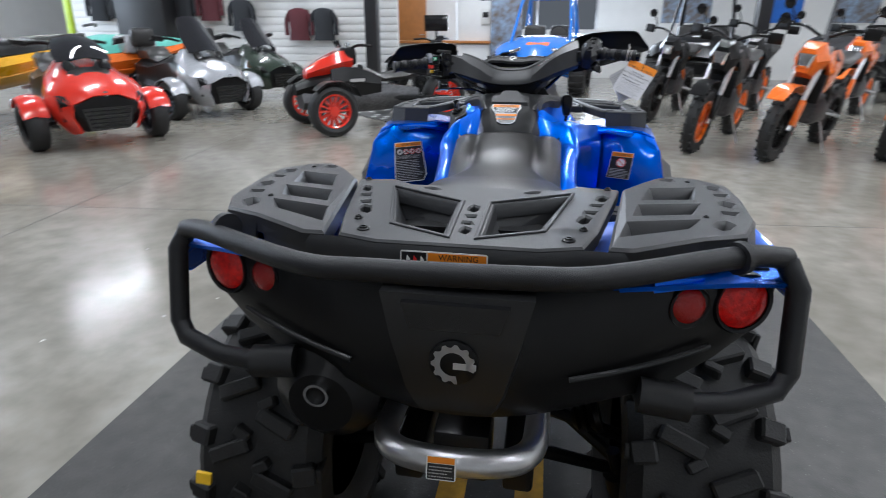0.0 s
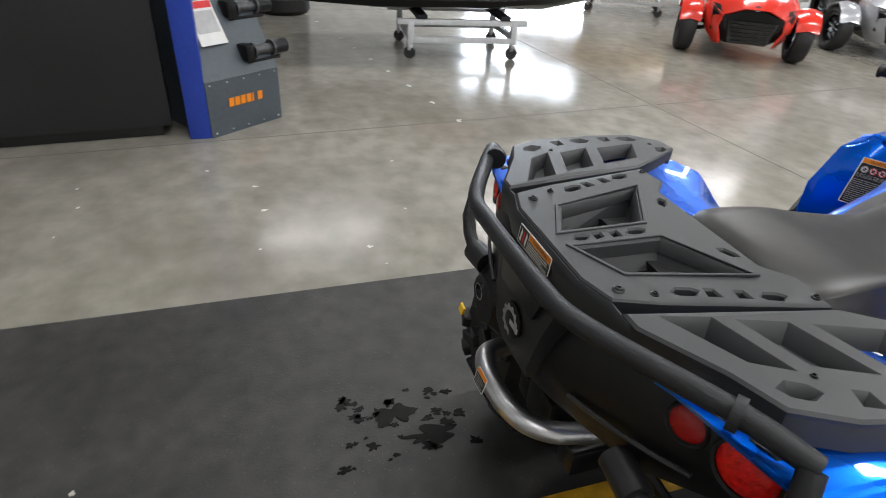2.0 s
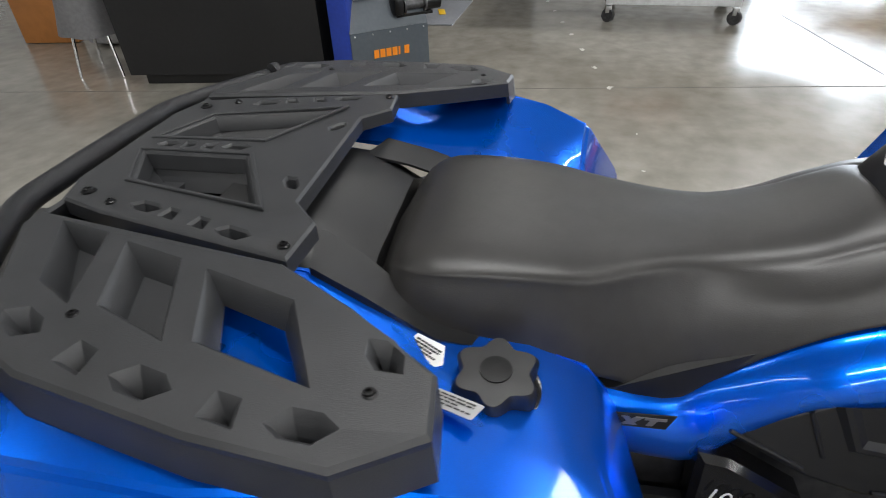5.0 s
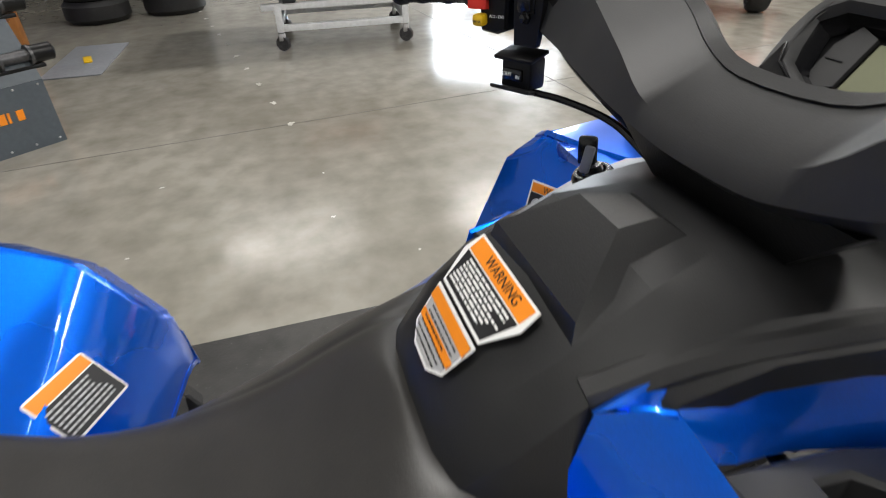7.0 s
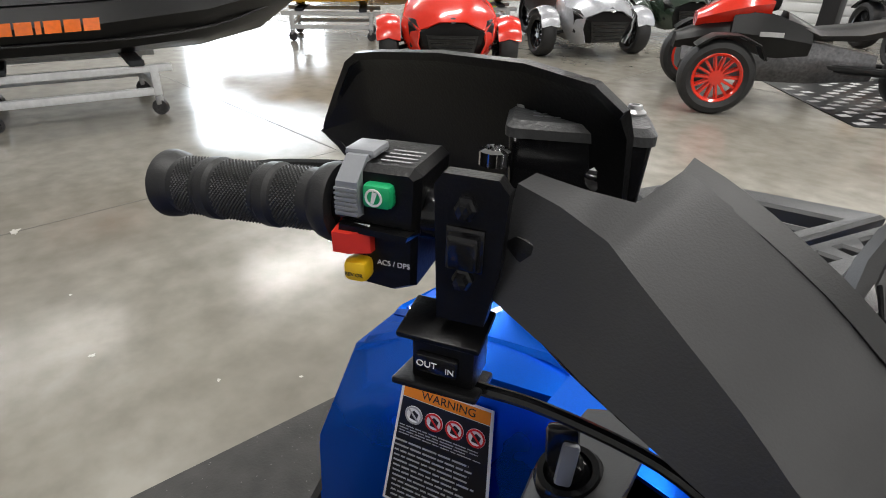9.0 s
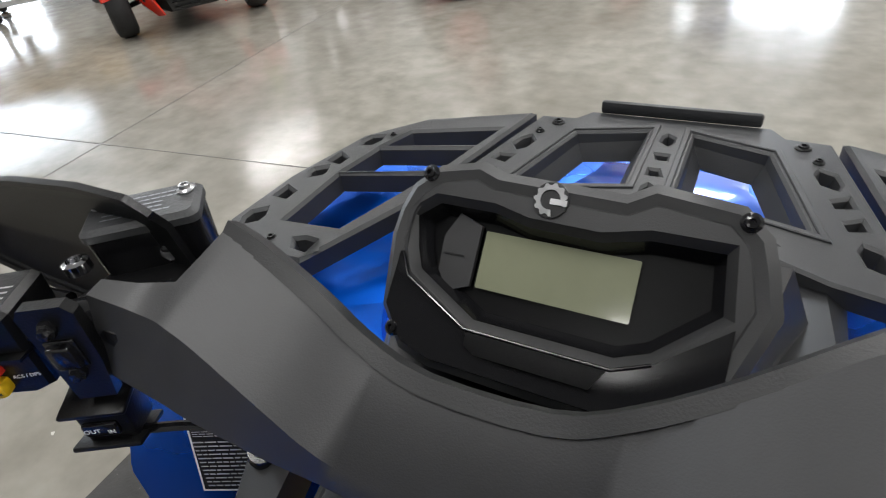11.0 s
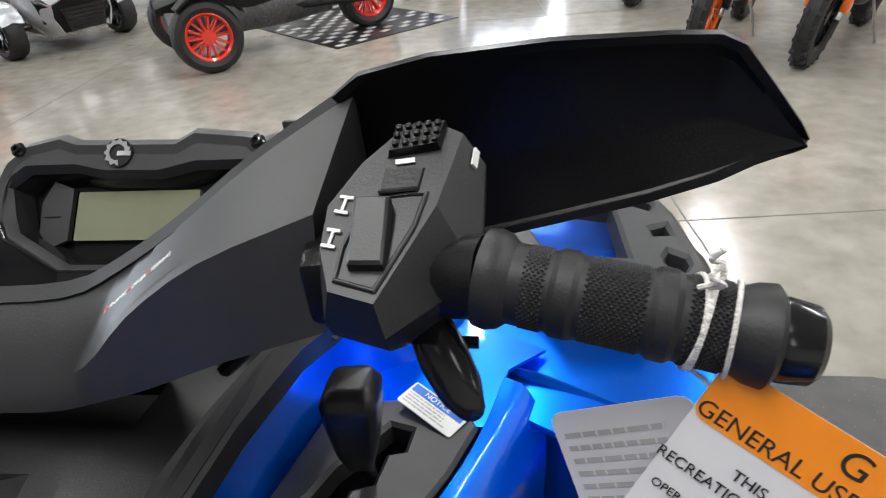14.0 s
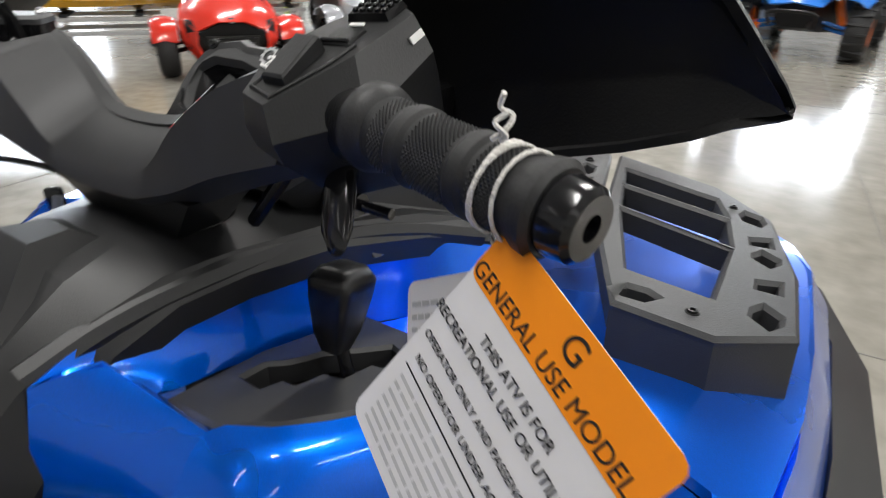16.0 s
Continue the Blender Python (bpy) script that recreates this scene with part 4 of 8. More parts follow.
# (y, centre z, crease x and z, lower edge x and z)
seat_st = [(0.335, 0.846, 0.118, 0.840, 0.165, 0.795), (0.372, 0.862, 0.146, 0.852, 0.178, 0.790), (0.45, 0.864, 0.144, 0.854, 0.178, 0.768), (0.52, 0.858, 0.137, 0.849, 0.173, 0.747), (0.565, 0.852, 0.127, 0.843, 0.167, 0.732), (0.605, 0.850, 0.108, 0.843, 0.160, 0.717), (0.66, 0.849, 0.088, 0.843, 0.153, 0.702), (0.72, 0.852, 0.082, 0.843, 0.151, 0.742), (0.79, 0.866, 0.083, 0.856, 0.150, 0.792), (0.835, 0.886, 0.083, 0.875, 0.150, 0.818)]
rows = [[Vector((x, 0.300 + 0.10 * abs(x), z)) for x, z in zip([q.x * 0.86 for q in seat_row(0.3, 0.80, (0.06, 0.3, 0.8), (0.11, 0.3, 0.8), (0.13, 0.3, 0.79), (0.15, 0.3, 0.78))], [0.775] * 2 + [0.79] * 3 + [0.800] * 7 + [0.79] * 3 + [0.775] * 2)]]
for y, zc, cx, cz, bx, bz in seat_st:
    rows.append(seat_row(y, zc, (cx * 0.55, y, zc - 0.002), (cx, y, cz), (cx + (bx - cx) * 0.70, y, cz + (bz - cz) * (0.52 if y < 0.7 else 0.46)), (bx, y, bz)))
rows.append(seat_row(0.864, 0.902, (0.040, 0.866, 0.900), (0.082, 0.877, 0.891), (0.124, 0.890, 0.874), (0.150, 0.892, 0.838)))
rows.append(seat_row(0.872, 0.904, (0.036, 0.880, 0.898), (0.080, 0.903, 0.890), (0.128, 0.926, 0.881), (0.150, 0.926, 0.850)))
rows.append(seat_row(0.879, 0.896, (0.033, 0.890, 0.890), (0.080, 0.917, 0.883), (0.130, 0.945, 0.878), (0.149, 0.946, 0.862)))
rows.append(seat_row(0.882, 0.878, (0.030, 0.894, 0.872), (0.078, 0.922, 0.862), (0.128, 0.951, 0.862), (0.143, 0.950, 0.854)))
bm = bmesh.new()
add_loft(bm, smooth_rows(rows, 3), closed=False, cap=False)
part("seat", bm, SEATV, quad, "long black vinyl seat", 75)
part("seat_base", loft([[(-0.17, 0.29, 0.76), (0.17, 0.29, 0.76), (0.17, 0.29, 0.68), (-0.17, 0.29, 0.68)], [(-0.165, 0.60, 0.71), (0.165, 0.60, 0.71), (0.16, 0.60, 0.62), (-0.16, 0.60, 0.62)], [(-0.13, 0.94, 0.85), (0.13, 0.94, 0.85), (0.15, 0.94, 0.70), (-0.15, 0.94, 0.70)]]), PLASTIC, quad)
part("rack_tunnel", loft([[(-0.16, 0.10, 0.86), (-0.10, 0.10, 0.885), (0.10, 0.10, 0.885), (0.16, 0.10, 0.86), (0.16, 0.10, 0.70), (-0.16, 0.10, 0.70)], [(-0.17, 0.24, 0.84), (-0.10, 0.24, 0.872), (0.10, 0.24, 0.872), (0.17, 0.24, 0.84), (0.17, 0.24, 0.70), (-0.17, 0.24, 0.70)], [(-0.16, 0.31, 0.80), (-0.10, 0.31, 0.83), (0.10, 0.31, 0.83), (0.16, 0.31, 0.80), (0.16, 0.31, 0.70), (-0.16, 0.31, 0.70)]]), PLASTIC, quad)

# tank console in front of the seat
def con_ring(y, c, tx, tz, ex, ez, sx, sz):
    right = [(0.0, c), (tx, tz), (ex, ez), (sx, sz), (sx * 0.98, sz - 0.02)]
    return [(x, y, z) for x, z in right] + [(-x, y, z) for x, z in right[:0:-1]]


con = [(0.866, 0.885, 0.036, 0.880, 0.046, 0.872, 0.056, 0.862), (0.880, 0.914, 0.044, 0.909, 0.064, 0.894, 0.076, 0.868), (0.908, 0.945, 0.052, 0.940, 0.075, 0.922, 0.089, 0.872), (0.937, 0.964, 0.056, 0.960, 0.077, 0.946, 0.089, 0.900), (0.985, 0.990, 0.052, 0.986, 0.076, 0.968, 0.087, 0.945), (1.030, 0.994, 0.040, 0.992, 0.080, 0.978, 0.092, 0.960), (1.080, 0.985, 0.05, 0.983, 0.088, 0.978, 0.100, 0.962), (1.150, 0.978, 0.07, 0.976, 0.105, 0.975, 0.116, 0.958), (1.230, 0.965, 0.09, 0.965, 0.140, 0.965, 0.150, 0.945), (1.300, 0.940, 0.10, 0.940, 0.165, 0.940, 0.178, 0.920), (1.42, 0.90, 0.10, 0.90, 0.17, 0.895, 0.19, 0.88)]
console = part("tank_console", loft([con_ring(*a) for a in con]), PLASTIC, quad, "matt black tank console", 22)
for s in (1, -1):
    rail = [(s * 0.066, 0.945, 0.944), (s * 0.072, 0.995, 0.958), (s * 0.082, 1.06, 0.964), (s * 0.096, 1.14, 0.962), (s * 0.128, 1.215, 0.952), (s * 0.165, 1.290, 0.928)]
    part("console_rail", tube(rail, 0.013, 10, 4), PLASTIC, console)
part("console_hump", loft([[(-0.056, 0.942, 0.955), (0.056, 0.942, 0.955), (0.062, 1.04, 0.972), (-0.062, 1.04, 0.972)], [(-0.050, 0.947, 0.975), (0.050, 0.947, 0.975), (0.030, 1.030, 0.988), (-0.030, 1.030, 0.988)], [(-0.020, 0.984, 1.002), (0.020, 0.984, 1.002), (0.014, 1.012, 1.000), (-0.014, 1.012, 1.000)]]), PLASTIC, console, "", 20)
# two stacked warning labels on the console
cm = frame_of((-0.008, 0.9270, 0.9605), (1, 0, 0), (0, 0.83, 0.56))
l1 = part("warning_label", flat([(-0.030, -0.022), (0.030, -0.022), (0.042, 0.0), (0.040, 0.014), (-0.040, 0.014), (-0.042, 0.0)], cm, 0.001), WHITE, quad, "orange and black warning label on the console", 0)
part("label_field", flat([(-0.037, 0.002), (0.037, 0.002), (0.0375, 0.0125), (-0.0375, 0.0125)], cm @ pose(0, 0, 0.001), 0.0004), ORANGE, l1, "", 0)
part("label_field", flat([(-0.029, -0.020), (0.029, -0.020), (0.037, 0.001), (-0.037, 0.001)], cm @ pose(0, 0, 0.001), 0.0004), LBLACK, l1, "", 0)
part("small_print", bars(cm, -0.028, -0.018, 0.032, 0.000, 7, 0.0014, 0.0018), WHITE, l1, "", 0)
lettering("warning_text", "WARNING", 0.009, cm @ pose(0.004, 0.0072, 0.0016), LBLACK, l1)
cm2 = frame_of((-0.006, 0.8985, 0.9390), (1, 0, 0), (0, 0.66, 0.75))
l2 = part("warning_label", flat([(-0.012, -0.022), (0.012, -0.022), (0.025, -0.014), (0.031, 0.012), (-0.031, 0.012), (-0.025, -0.014)], cm2, 0.001), WHITE, quad, "orange and black warning label on the console", 0)
part("label_field", flat([(-0.011, -0.020), (0.011, -0.020), (0.023, -0.013), (0.029, 0.0105), (-0.029, 0.0105), (-0.023, -0.013)], cm2 @ pose(0, 0, 0.001), 0.0004), LGREY, l2, "", 0)
part("label_field", flat([(-0.0285, 0.003), (0.0285, 0.003), (0.029, 0.0103), (-0.029, 0.0103)], cm2 @ pose(0, 0, 0.0014), 0.0003), ORANGE, l2, "", 0)
part("label_field", flat([(-0.025, -0.009), (0.025, -0.009), (0.026, -0.004), (-0.026, -0.004)], cm2 @ pose(0, 0, 0.0014), 0.0003), ORANGE, l2, "", 0)
part("small_print", bars(cm2, -0.02, -0.018, 0.024, 0.003, 6, 0.001, 0.0020), LBLACK, l2, "", 0)

# fuel cap with labels on the rear fender
fm = pose(0.251, 0.470, 0.784, 0, 6, 0)
bm = bmesh.new()
prof = [(0.020, 0.0), (0.040, 0.006), (0.041, 0.024), (0.037, 0.030), (0.014, 0.031)]
n = 60
rings = []
for r, h in prof:
    rings.append([fm @ Vector((r * (1 + (0.13 if r > 0.03 else 0.0) * math.cos(6 * 2 * math.pi * k / n)) * math.cos(2 * math.pi * k / n), r * (1 + (0.13 if r > 0.03 else 0.0) * math.cos(6 * 2 * math.pi * k / n)) * math.sin(2 * math.pi * k / n), h)) for k in range(n)])
add_loft(bm, rings)
cap = part("fuel_cap", bm, PLASTIC, quad, "black six-lobed screw fuel cap", 40)
part("cap_boss", lathe([(0.016, 0.030), (0.016, 0.0325), (0.001, 0.033)], 24, fm), SATINB, cap)
part("filler_ring", lathe([(0.046, -0.012), (0.046, 0.002), (0.040, 0.005), (0.020, 0.005)], 32, fm), GLOSSB, cap)
sm = frame_of((0.232, 0.392, 0.8050), (0.45, 0.85, -0.10), (-0.85, 0.45, -0.02))
fl = part("fuel_label", flat([(-0.024, -0.020), (0.012, -0.022), (0.026, 0.0), (0.012, 0.022), (-0.022, 0.018)], sm, 0.0008), WHITE, quad, "white, blue and black fuel label", 0)
part("label_field", flat([(-0.020, -0.017), (0.008, -0.018), (0.014, -0.006), (-0.020, -0.004)], sm @ pose(0, 0, 0.0008), 0.0004), LBLUE, fl, "", 0)
part("small_print", bars(sm, -0.018, -0.003, 0.016, 0.014, 4, 0.0028, 0.0014), LBLACK, fl, "", 0)
rm = frame_of((0.305, 0.425, 0.8240), (0.35, 0.90, 0.05), (-0.88, 0.34, -0.30))
rl = part("reflector_label", flat(rect(-0.038, -0.013, 0.038, 0.013, 0.003), rm, 0.0008), LGREY, quad, "grey printed data label", 0)
part("small_print", bars(rm, -0.034, -0.010, 0.034, 0.010, 4, 0.0024, 0.0014), LBLACK, rl, "", 0)

# front rack
def front_drop(v):
    return Vector((v.x, v.y, v.z - 0.02 * max(0.0, abs(v.x) - 0.2) - 0.05 * max(0.0, v.y - 1.6)))


front_rack = part("front_rack", box((0, 1.45, 0.875), (0.26, 0.03, 0.014), 0.004), RACKP, quad, "grey-black moulded plastic cargo rack")
mid = [(0.170, 1.405), (0.232, 1.392), (0.236, 1.42), (0.175, 1.668), (0.128, 1.672), (0.112, 1.698), (-0.112, 1.698), (-0.128, 1.672), (-0.175, 1.668), (-0.236, 1.42), (-0.232, 1.392), (-0.170, 1.405), (-0.11, 1.432), (0.11, 1.432)]
cen = [[(0.028, 1.517), (0.152, 1.482), (0.112, 1.625), (0.028, 1.652)]]
cen.append(mirror_x(cen[0]))
holes = cen + [hexa(0, 1.505, 0.032, 0.013, 90), trap(0, 1.548, 0.014, 0.013), trap(0, 1.585, 0.014, 0.013, 180), hexa(0, 1.632, 0.030, 0.013, 90)]
for s in (1, -1):
    for t, kind in ((0.16, 1), (0.36, 0), (0.53, 0), (0.76, 1)):
        x, y = s * (0.160 + t * 0.058), 1.615 - t * 0.215
        holes.append(hexa(x, y, 0.040, 0.018, 90 + s * 15) if kind else trap(x, y, 0.017, 0.016, 90 + s * 15))
    holes.append(trap(s * 0.112, 1.450, 0.024, 0.014, s * 20))
bm = bmesh.new()
add_plate(bm, mid, holes, 0.912, 0.022, 0.003, 0.004, front_drop)
part("rack_panel", bm, RACKP, front_rack)
for q in cen:
    rim_o, rim_i = inset(q, -0.013), inset(q, -0.006)
    bm = bmesh.new()
    add_plate(bm, rim_o, [rim_i], 0.9145, 0.004, 0.001, 0.0, front_drop)
    part("tray_rim", bm, RACKP, front_rack)
    top = [(p[0], p[1], 0.909) for p in inset(q, -0.008)]
    low = [(p[0], p[1], 0.872) for p in inset(q, 0.012)]
    part("tray_wall", sheet([top + top[:1], low + low[:1]], 0.003), RACKP, front_rack)
side = [(0.185, 1.672), (0.330, 1.615), (0.398, 1.545), (0.432, 1.42), (0.440, 1.312), (0.385, 1.272), (0.302, 1.275), (0.246, 1.40)]
side_holes = [
    [(0.222, 1.600), (0.330, 1.568), (0.345, 1.532), (0.232, 1.560)],
    [(0.238, 1.538), (0.350, 1.512), (0.362, 1.455), (0.250, 1.488)],
    [(0.258, 1.465), (0.364, 1.438), (0.366, 1.340), (0.300, 1.345)],
    hexa(0.378, 1.535, 0.036, 0.019, 110), trap(0.393, 1.478, 0.020, 0.017, 100), hexa(0.402, 1.440, 0.030, 0.020, 96), trap(0.410, 1.385, 0.020, 0.017, 94), hexa(0.414, 1.330, 0.034, 0.020, 92), hexa(0.315, 1.302, 0.036, 0.018, 5),
]
for s in (1, -1):
    bm = bmesh.new()
    if s > 0:
        add_plate(bm, side, [inset(h, -0.005) for h in side_holes[:3]] + side_holes[3:], 0.914, 0.026, 0.004, 0.003, front_drop)
    else:
        add_plate(bm, mirror_x(side), [mirror_x(inset(h, -0.005)) for h in side_holes[:3]] + [mirror_x(h) for h in side_holes[3:]], 0.914, 0.026, 0.004, 0.003, front_drop)
    part("rack_side_panel", bm, RACKP, front_rack)
    rim = [(0.330, 1.615), (0.398, 1.545), (0.432, 1.42), (0.440, 1.312), (0.385, 1.272), (0.302, 1.275)]
    r1 = [front_drop(Vector((s * x, y, 0.906))) for x, y in rim]
    r2 = [front_drop(Vector((s * (x + 0.004), y - (0.008 if y < 1.35 else 0), 0.868 if y > 1.4 else 0.856))) for x, y in rim]
    part("rack_skirt", sheet([r1, r2], 0.006), RACKP, front_rack)
    for x, y, r in ((0.145, 1.648, 0.006), (0.160, 1.615, 0.0042), (0.222, 1.400, 0.0045), (0.362, 1.300, 0.0048), (0.355, 1.555, 0.004)):
        bolt(front_drop(Vector((s * x, y, 0.9125))), r, front_rack)
part("rack_front_lip", box((0, 1.700, 0.915), (0.20, 0.010, 0.018), 0.004), RACKP, front_rack)
part("front_hood", subdivided(sheet([[(-0.20, 1.30, 0.84), (0, 1.30, 0.86), (0.20, 1.30, 0.84)], [(-0.20, 1.55, 0.80), (0, 1.55, 0.83), (0.20, 1.55, 0.80)], [(-0.22, 1.76, 0.76), (0, 1.76, 0.80), (0.22, 1.76, 0.76)], [(-0.20, 1.86, 0.66), (0, 1.87, 0.68), (0.20, 1.86, 0.66)]], 0.006)), BLUE, quad)

# warning labels on the rear faces of the front fenders
wl = frame_of((-0.3445, 1.1440, 0.7500), (0.096, 0.041, 0.004), (-0.004, 0.034, 0.127))
w1 = part("warning_label", flat([(-0.056, -0.072), (0.044, -0.072), (0.056, -0.050), (0.048, 0.062), (-0.045, 0.062)], wl, 0.0008), WHITE, quad, "large black warning label with red pictograms", 0)
part("label_field", flat([(-0.053, -0.069), (0.042, -0.069), (0.053, -0.049), (0.046, 0.046), (-0.0435, 0.046)], wl @ pose(0, 0, 0.0008), 0.0004), LBLACK, w1, "", 0)
part("label_field", flat([(-0.0432, 0.047), (0.046, 0.047), (0.0455, 0.0595), (-0.0425, 0.0595)], wl @ pose(0, 0, 0.0008), 0.0004), ORANGE, w1, "", 0)
lettering("warning_text", "WARNING", 0.0115, wl @ pose(0.004, 0.0532, 0.0014), LBLACK, w1)
for i in range(4):
    c = wl @ pose(-0.030 + i * 0.0215, 0.030, 0.0012)
    part("pictogram", lathe([(0.0095, 0.0), (0.0095, 0.0004), (0.001, 0.0004)], 20, c), WHITE, w1, "", 0)
    bm = bmesh.new()
    add_lathe(bm, [(0.0092, 0.0004), (0.0092, 0.0009), (0.0074, 0.0009), (0.0074, 0.0004)], 20, c, True)
    add_box(bm, (0, 0, 0), (0.016, 0.0018, 0.0005), 0, c @ pose(0, 0, 0.0008, 0, 0, -45))
    part("pictogram_ring", bm, LRED if i else LGREY, w1, "", 0)
    part("pictogram_mark", flat([(-0.004, -0.004), (0.003, -0.005), (0.005, 0.002), (0.0, 0.005), (-0.003, 0.002)], c @ pose(0, 0, 0.00045), 0.0002), LBLACK, w1, "", 0)
part("small_print", bars(wl, -0.044, 0.006, 0.044, 0.018, 4, 0.0011, 0.0016, True, 4), LGREY, w1, "", 0)
part("small_print", bars(wl, -0.047, -0.066, 0.046, 0.002, 12, 0.0020, 0.0016, True, 5), LGREY, w1, "", 0)
wr = frame_of((0.3520, 1.1405, 0.7600), (0.096, -0.036, 0.0), (0.004, 0.034, 0.127))
w2 = part("warning_label", flat([(-0.040, -0.042), (0.032, -0.042), (0.036, 0.042), (-0.032, 0.042)], wr @ pose(0, 0, 0.002), 0.0008), WHITE, quad, "black warning label with a round pictogram", 0)
part("label_field", flat([(-0.0385, -0.0405), (0.0305, -0.0405), (0.034, 0.027), (-0.0315, 0.027)], wr @ pose(0, 0, 0.0028), 0.0004), LBLACK, w2, "", 0)
part("label_field", flat([(-0.0313, 0.028), (0.0342, 0.028), (0.0345, 0.0405), (-0.031, 0.0405)], wr @ pose(0, 0, 0.0028), 0.0004), ORANGE, w2, "", 0)
lettering("warning_text", "WARNING", 0.010, wr @ pose(0.003, 0.0342, 0.0034), LBLACK, w2)
part("pictogram", lathe([(0.015, 0.0), (0.015, 0.0004), (0.001, 0.0004)], 22, wr @ pose(0, 0.009, 0.0032)), WHITE, w2, "", 0)
bm = bmesh.new()
add_lathe(bm, [(0.0146, 0.0), (0.0146, 0.0006), (0.012, 0.0006), (0.012, 0.0)], 22, wr @ pose(0, 0.009, 0.0036), True)
add_box(bm, (0, 0, 0), (0.026, 0.0025, 0.0005), 0, wr @ pose(0, 0.009, 0.004, 0, 0, -45))
part("pictogram_ring", bm, LRED, w2, "", 0)
part("small_print", bars(wr, -0.032, -0.038, 0.030, -0.010, 6, 0.002, 0.0035, True, 6), LGREY, w2, "", 0)
lf = frame_of((-0.2525, 0.5876, 0.7325), (-0.90, 0.375, -0.118), (-0.35, -0.62, 0.70))
w3 = part("warning_label", flat(rect(-0.042, -0.030, 0.042, 0.030, 0.004), lf @ pose(0, 0, 0.004), 0.0008), WHITE, quad, "orange and black warning label", 0)
part("label_field", flat(rect(-0.0395, 0.014, 0.0395, 0.0275), lf @ pose(0, 0, 0.0048), 0.0004), ORANGE, w3, "", 0)
part("label_field", flat(rect(-0.0395, -0.0275, 0.0395, 0.0125), lf @ pose(0, 0, 0.0048), 0.0004), LBLACK, w3, "", 0)
part("small_print", bars(lf, -0.036, -0.024, 0.036, 0.010, 7, 0.0022, 0.0054, True, 27), LGREY, w3, "", 0)

# ---- handlebar ----
# padded cover: rear foot, rear edge, rear top, front lip, front foot
COV = [(-0.191, (1.060, 1.042), (1.036, 1.050), (1.048, 1.095), (1.058, 1.097), (1.066, 1.050)),
       (-0.172, (1.060, 1.037), (1.036, 1.046), (1.050, 1.092), (1.064, 1.095), (1.082, 1.045)),
       (-0.156, (1.062, 1.033), (1.036, 1.043), (1.053, 1.086), (1.073, 1.093), (1.114, 1.040)),
       (-0.152, (1.062, 1.031), (1.036, 1.042), (1.053, 1.085), (1.116, 1.097), (1.114, 1.038)),
       (-0.135, (1.062, 1.025), (1.036, 1.037), (1.053, 1.074), (1.112, 1.091), (1.112, 1.030)),
       (-0.095, (1.062, 1.012), (1.039, 1.025), (1.048, 1.054), (1.103, 1.077), (1.108, 1.010)),
       (-0.066, (1.062, 1.004), (1.042, 1.018), (1.046, 1.036), (1.096, 1.063), (1.104, 1.000)),
       (-0.030, (1.062, 1.000), (1.042, 1.014), (1.046, 1.029), (1.090, 1.055), (1.100, 0.995)),
       (0.030, (1.062, 1.000), (1.042, 1.016), (1.046, 1.032), (1.090, 1.058), (1.100, 0.998)),
       (0.062, (1.062, 1.008), (1.042, 1.024), (1.046, 1.044), (1.096, 1.070), (1.104, 1.006)),
       (0.095, (1.062, 1.022), (1.041, 1.036), (1.047, 1.074), (1.108, 1.088), (1.112, 1.024)),
       (0.135, (1.064, 1.040), (1.040, 1.054), (1.050, 1.100), (1.125, 1.114), (1.124, 1.046)),
       (0.186, (1.066, 1.060), (1.041, 1.072), (1.056, 1.119), (1.145, 1.141), (1.140, 1.070))]
rings = [[Vector((-0.160 if k == 3 and x == -0.152 else x, *p)) for k, p in enumerate(ps)] for x, *ps in COV]
bm = loft(rings[:3] + [list(r) for r in zip(*[smooth_path(c, 3) for c in zip(*rings[3:])])])
bmesh.ops.bevel(bm, geom=[e for e in bm.edges if e.is_manifold and e.calc_face_angle(0) > 0.45], offset=0.006, segments=4, affect="EDGES")
bar = part("handlebar", bm, COVER, quad, "dark grey padded handlebar cover", 48)
lip = [[Vector((p[3].x, p[3].y + dy, p[3].z + dz)) for dy, dz in ((-0.007, -0.002), (0.001, 0.0030), (0.008, -0.003))] for p in rings[3:]]
lip = [list(r) for r in zip(*[smooth_path(c, 3) for c in zip(*lip)])]
part("cover_lip", sheet(lip, 0.003), PLASTIC, bar)
part("steering_neck", lathe([(0.07, 0.0), (0.055, 0.02), (0.05, 0.032)], 20, pose(0, 1.085, 0.955)), SATINB, bar)
part("cover_underside", loft([[(-0.09, 1.050, 1.016), (0.09, 1.050, 1.022), (0.09, 1.10, 1.02), (-0.09, 1.10, 1.01)], [(-0.055, 1.058, 0.985), (0.055, 1.058, 0.985), (0.055, 1.10, 0.985), (-0.055, 1.10, 0.985)]]), SATINB, bar)
dm = frame_of((0.1035, 1.0640, 1.0865), (0.0448, 0.0046, 0.0321), (-0.2, 0.93, 0.20)) @ pose(0.001, -0.0045, 0.0004) @ Matrix.Scale(0.92, 4)
xcur = -0.0385
for txt, big in (("D", 1), ("YNAMIC", 0), ("P", 1), ("OWER", 0), ("S", 1), ("TEERING", 0)):
    sz = 0.0056 if big else 0.0043
    o = lettering("cover_text", txt, sz, dm @ pose(xcur, 0.0022, 0.0019), LRED if big else WHITE, bar, "LEFT", 0.95)
    xcur = max((dm.inverted() @ v.co).x for v in o.data.vertices) + 0.0006

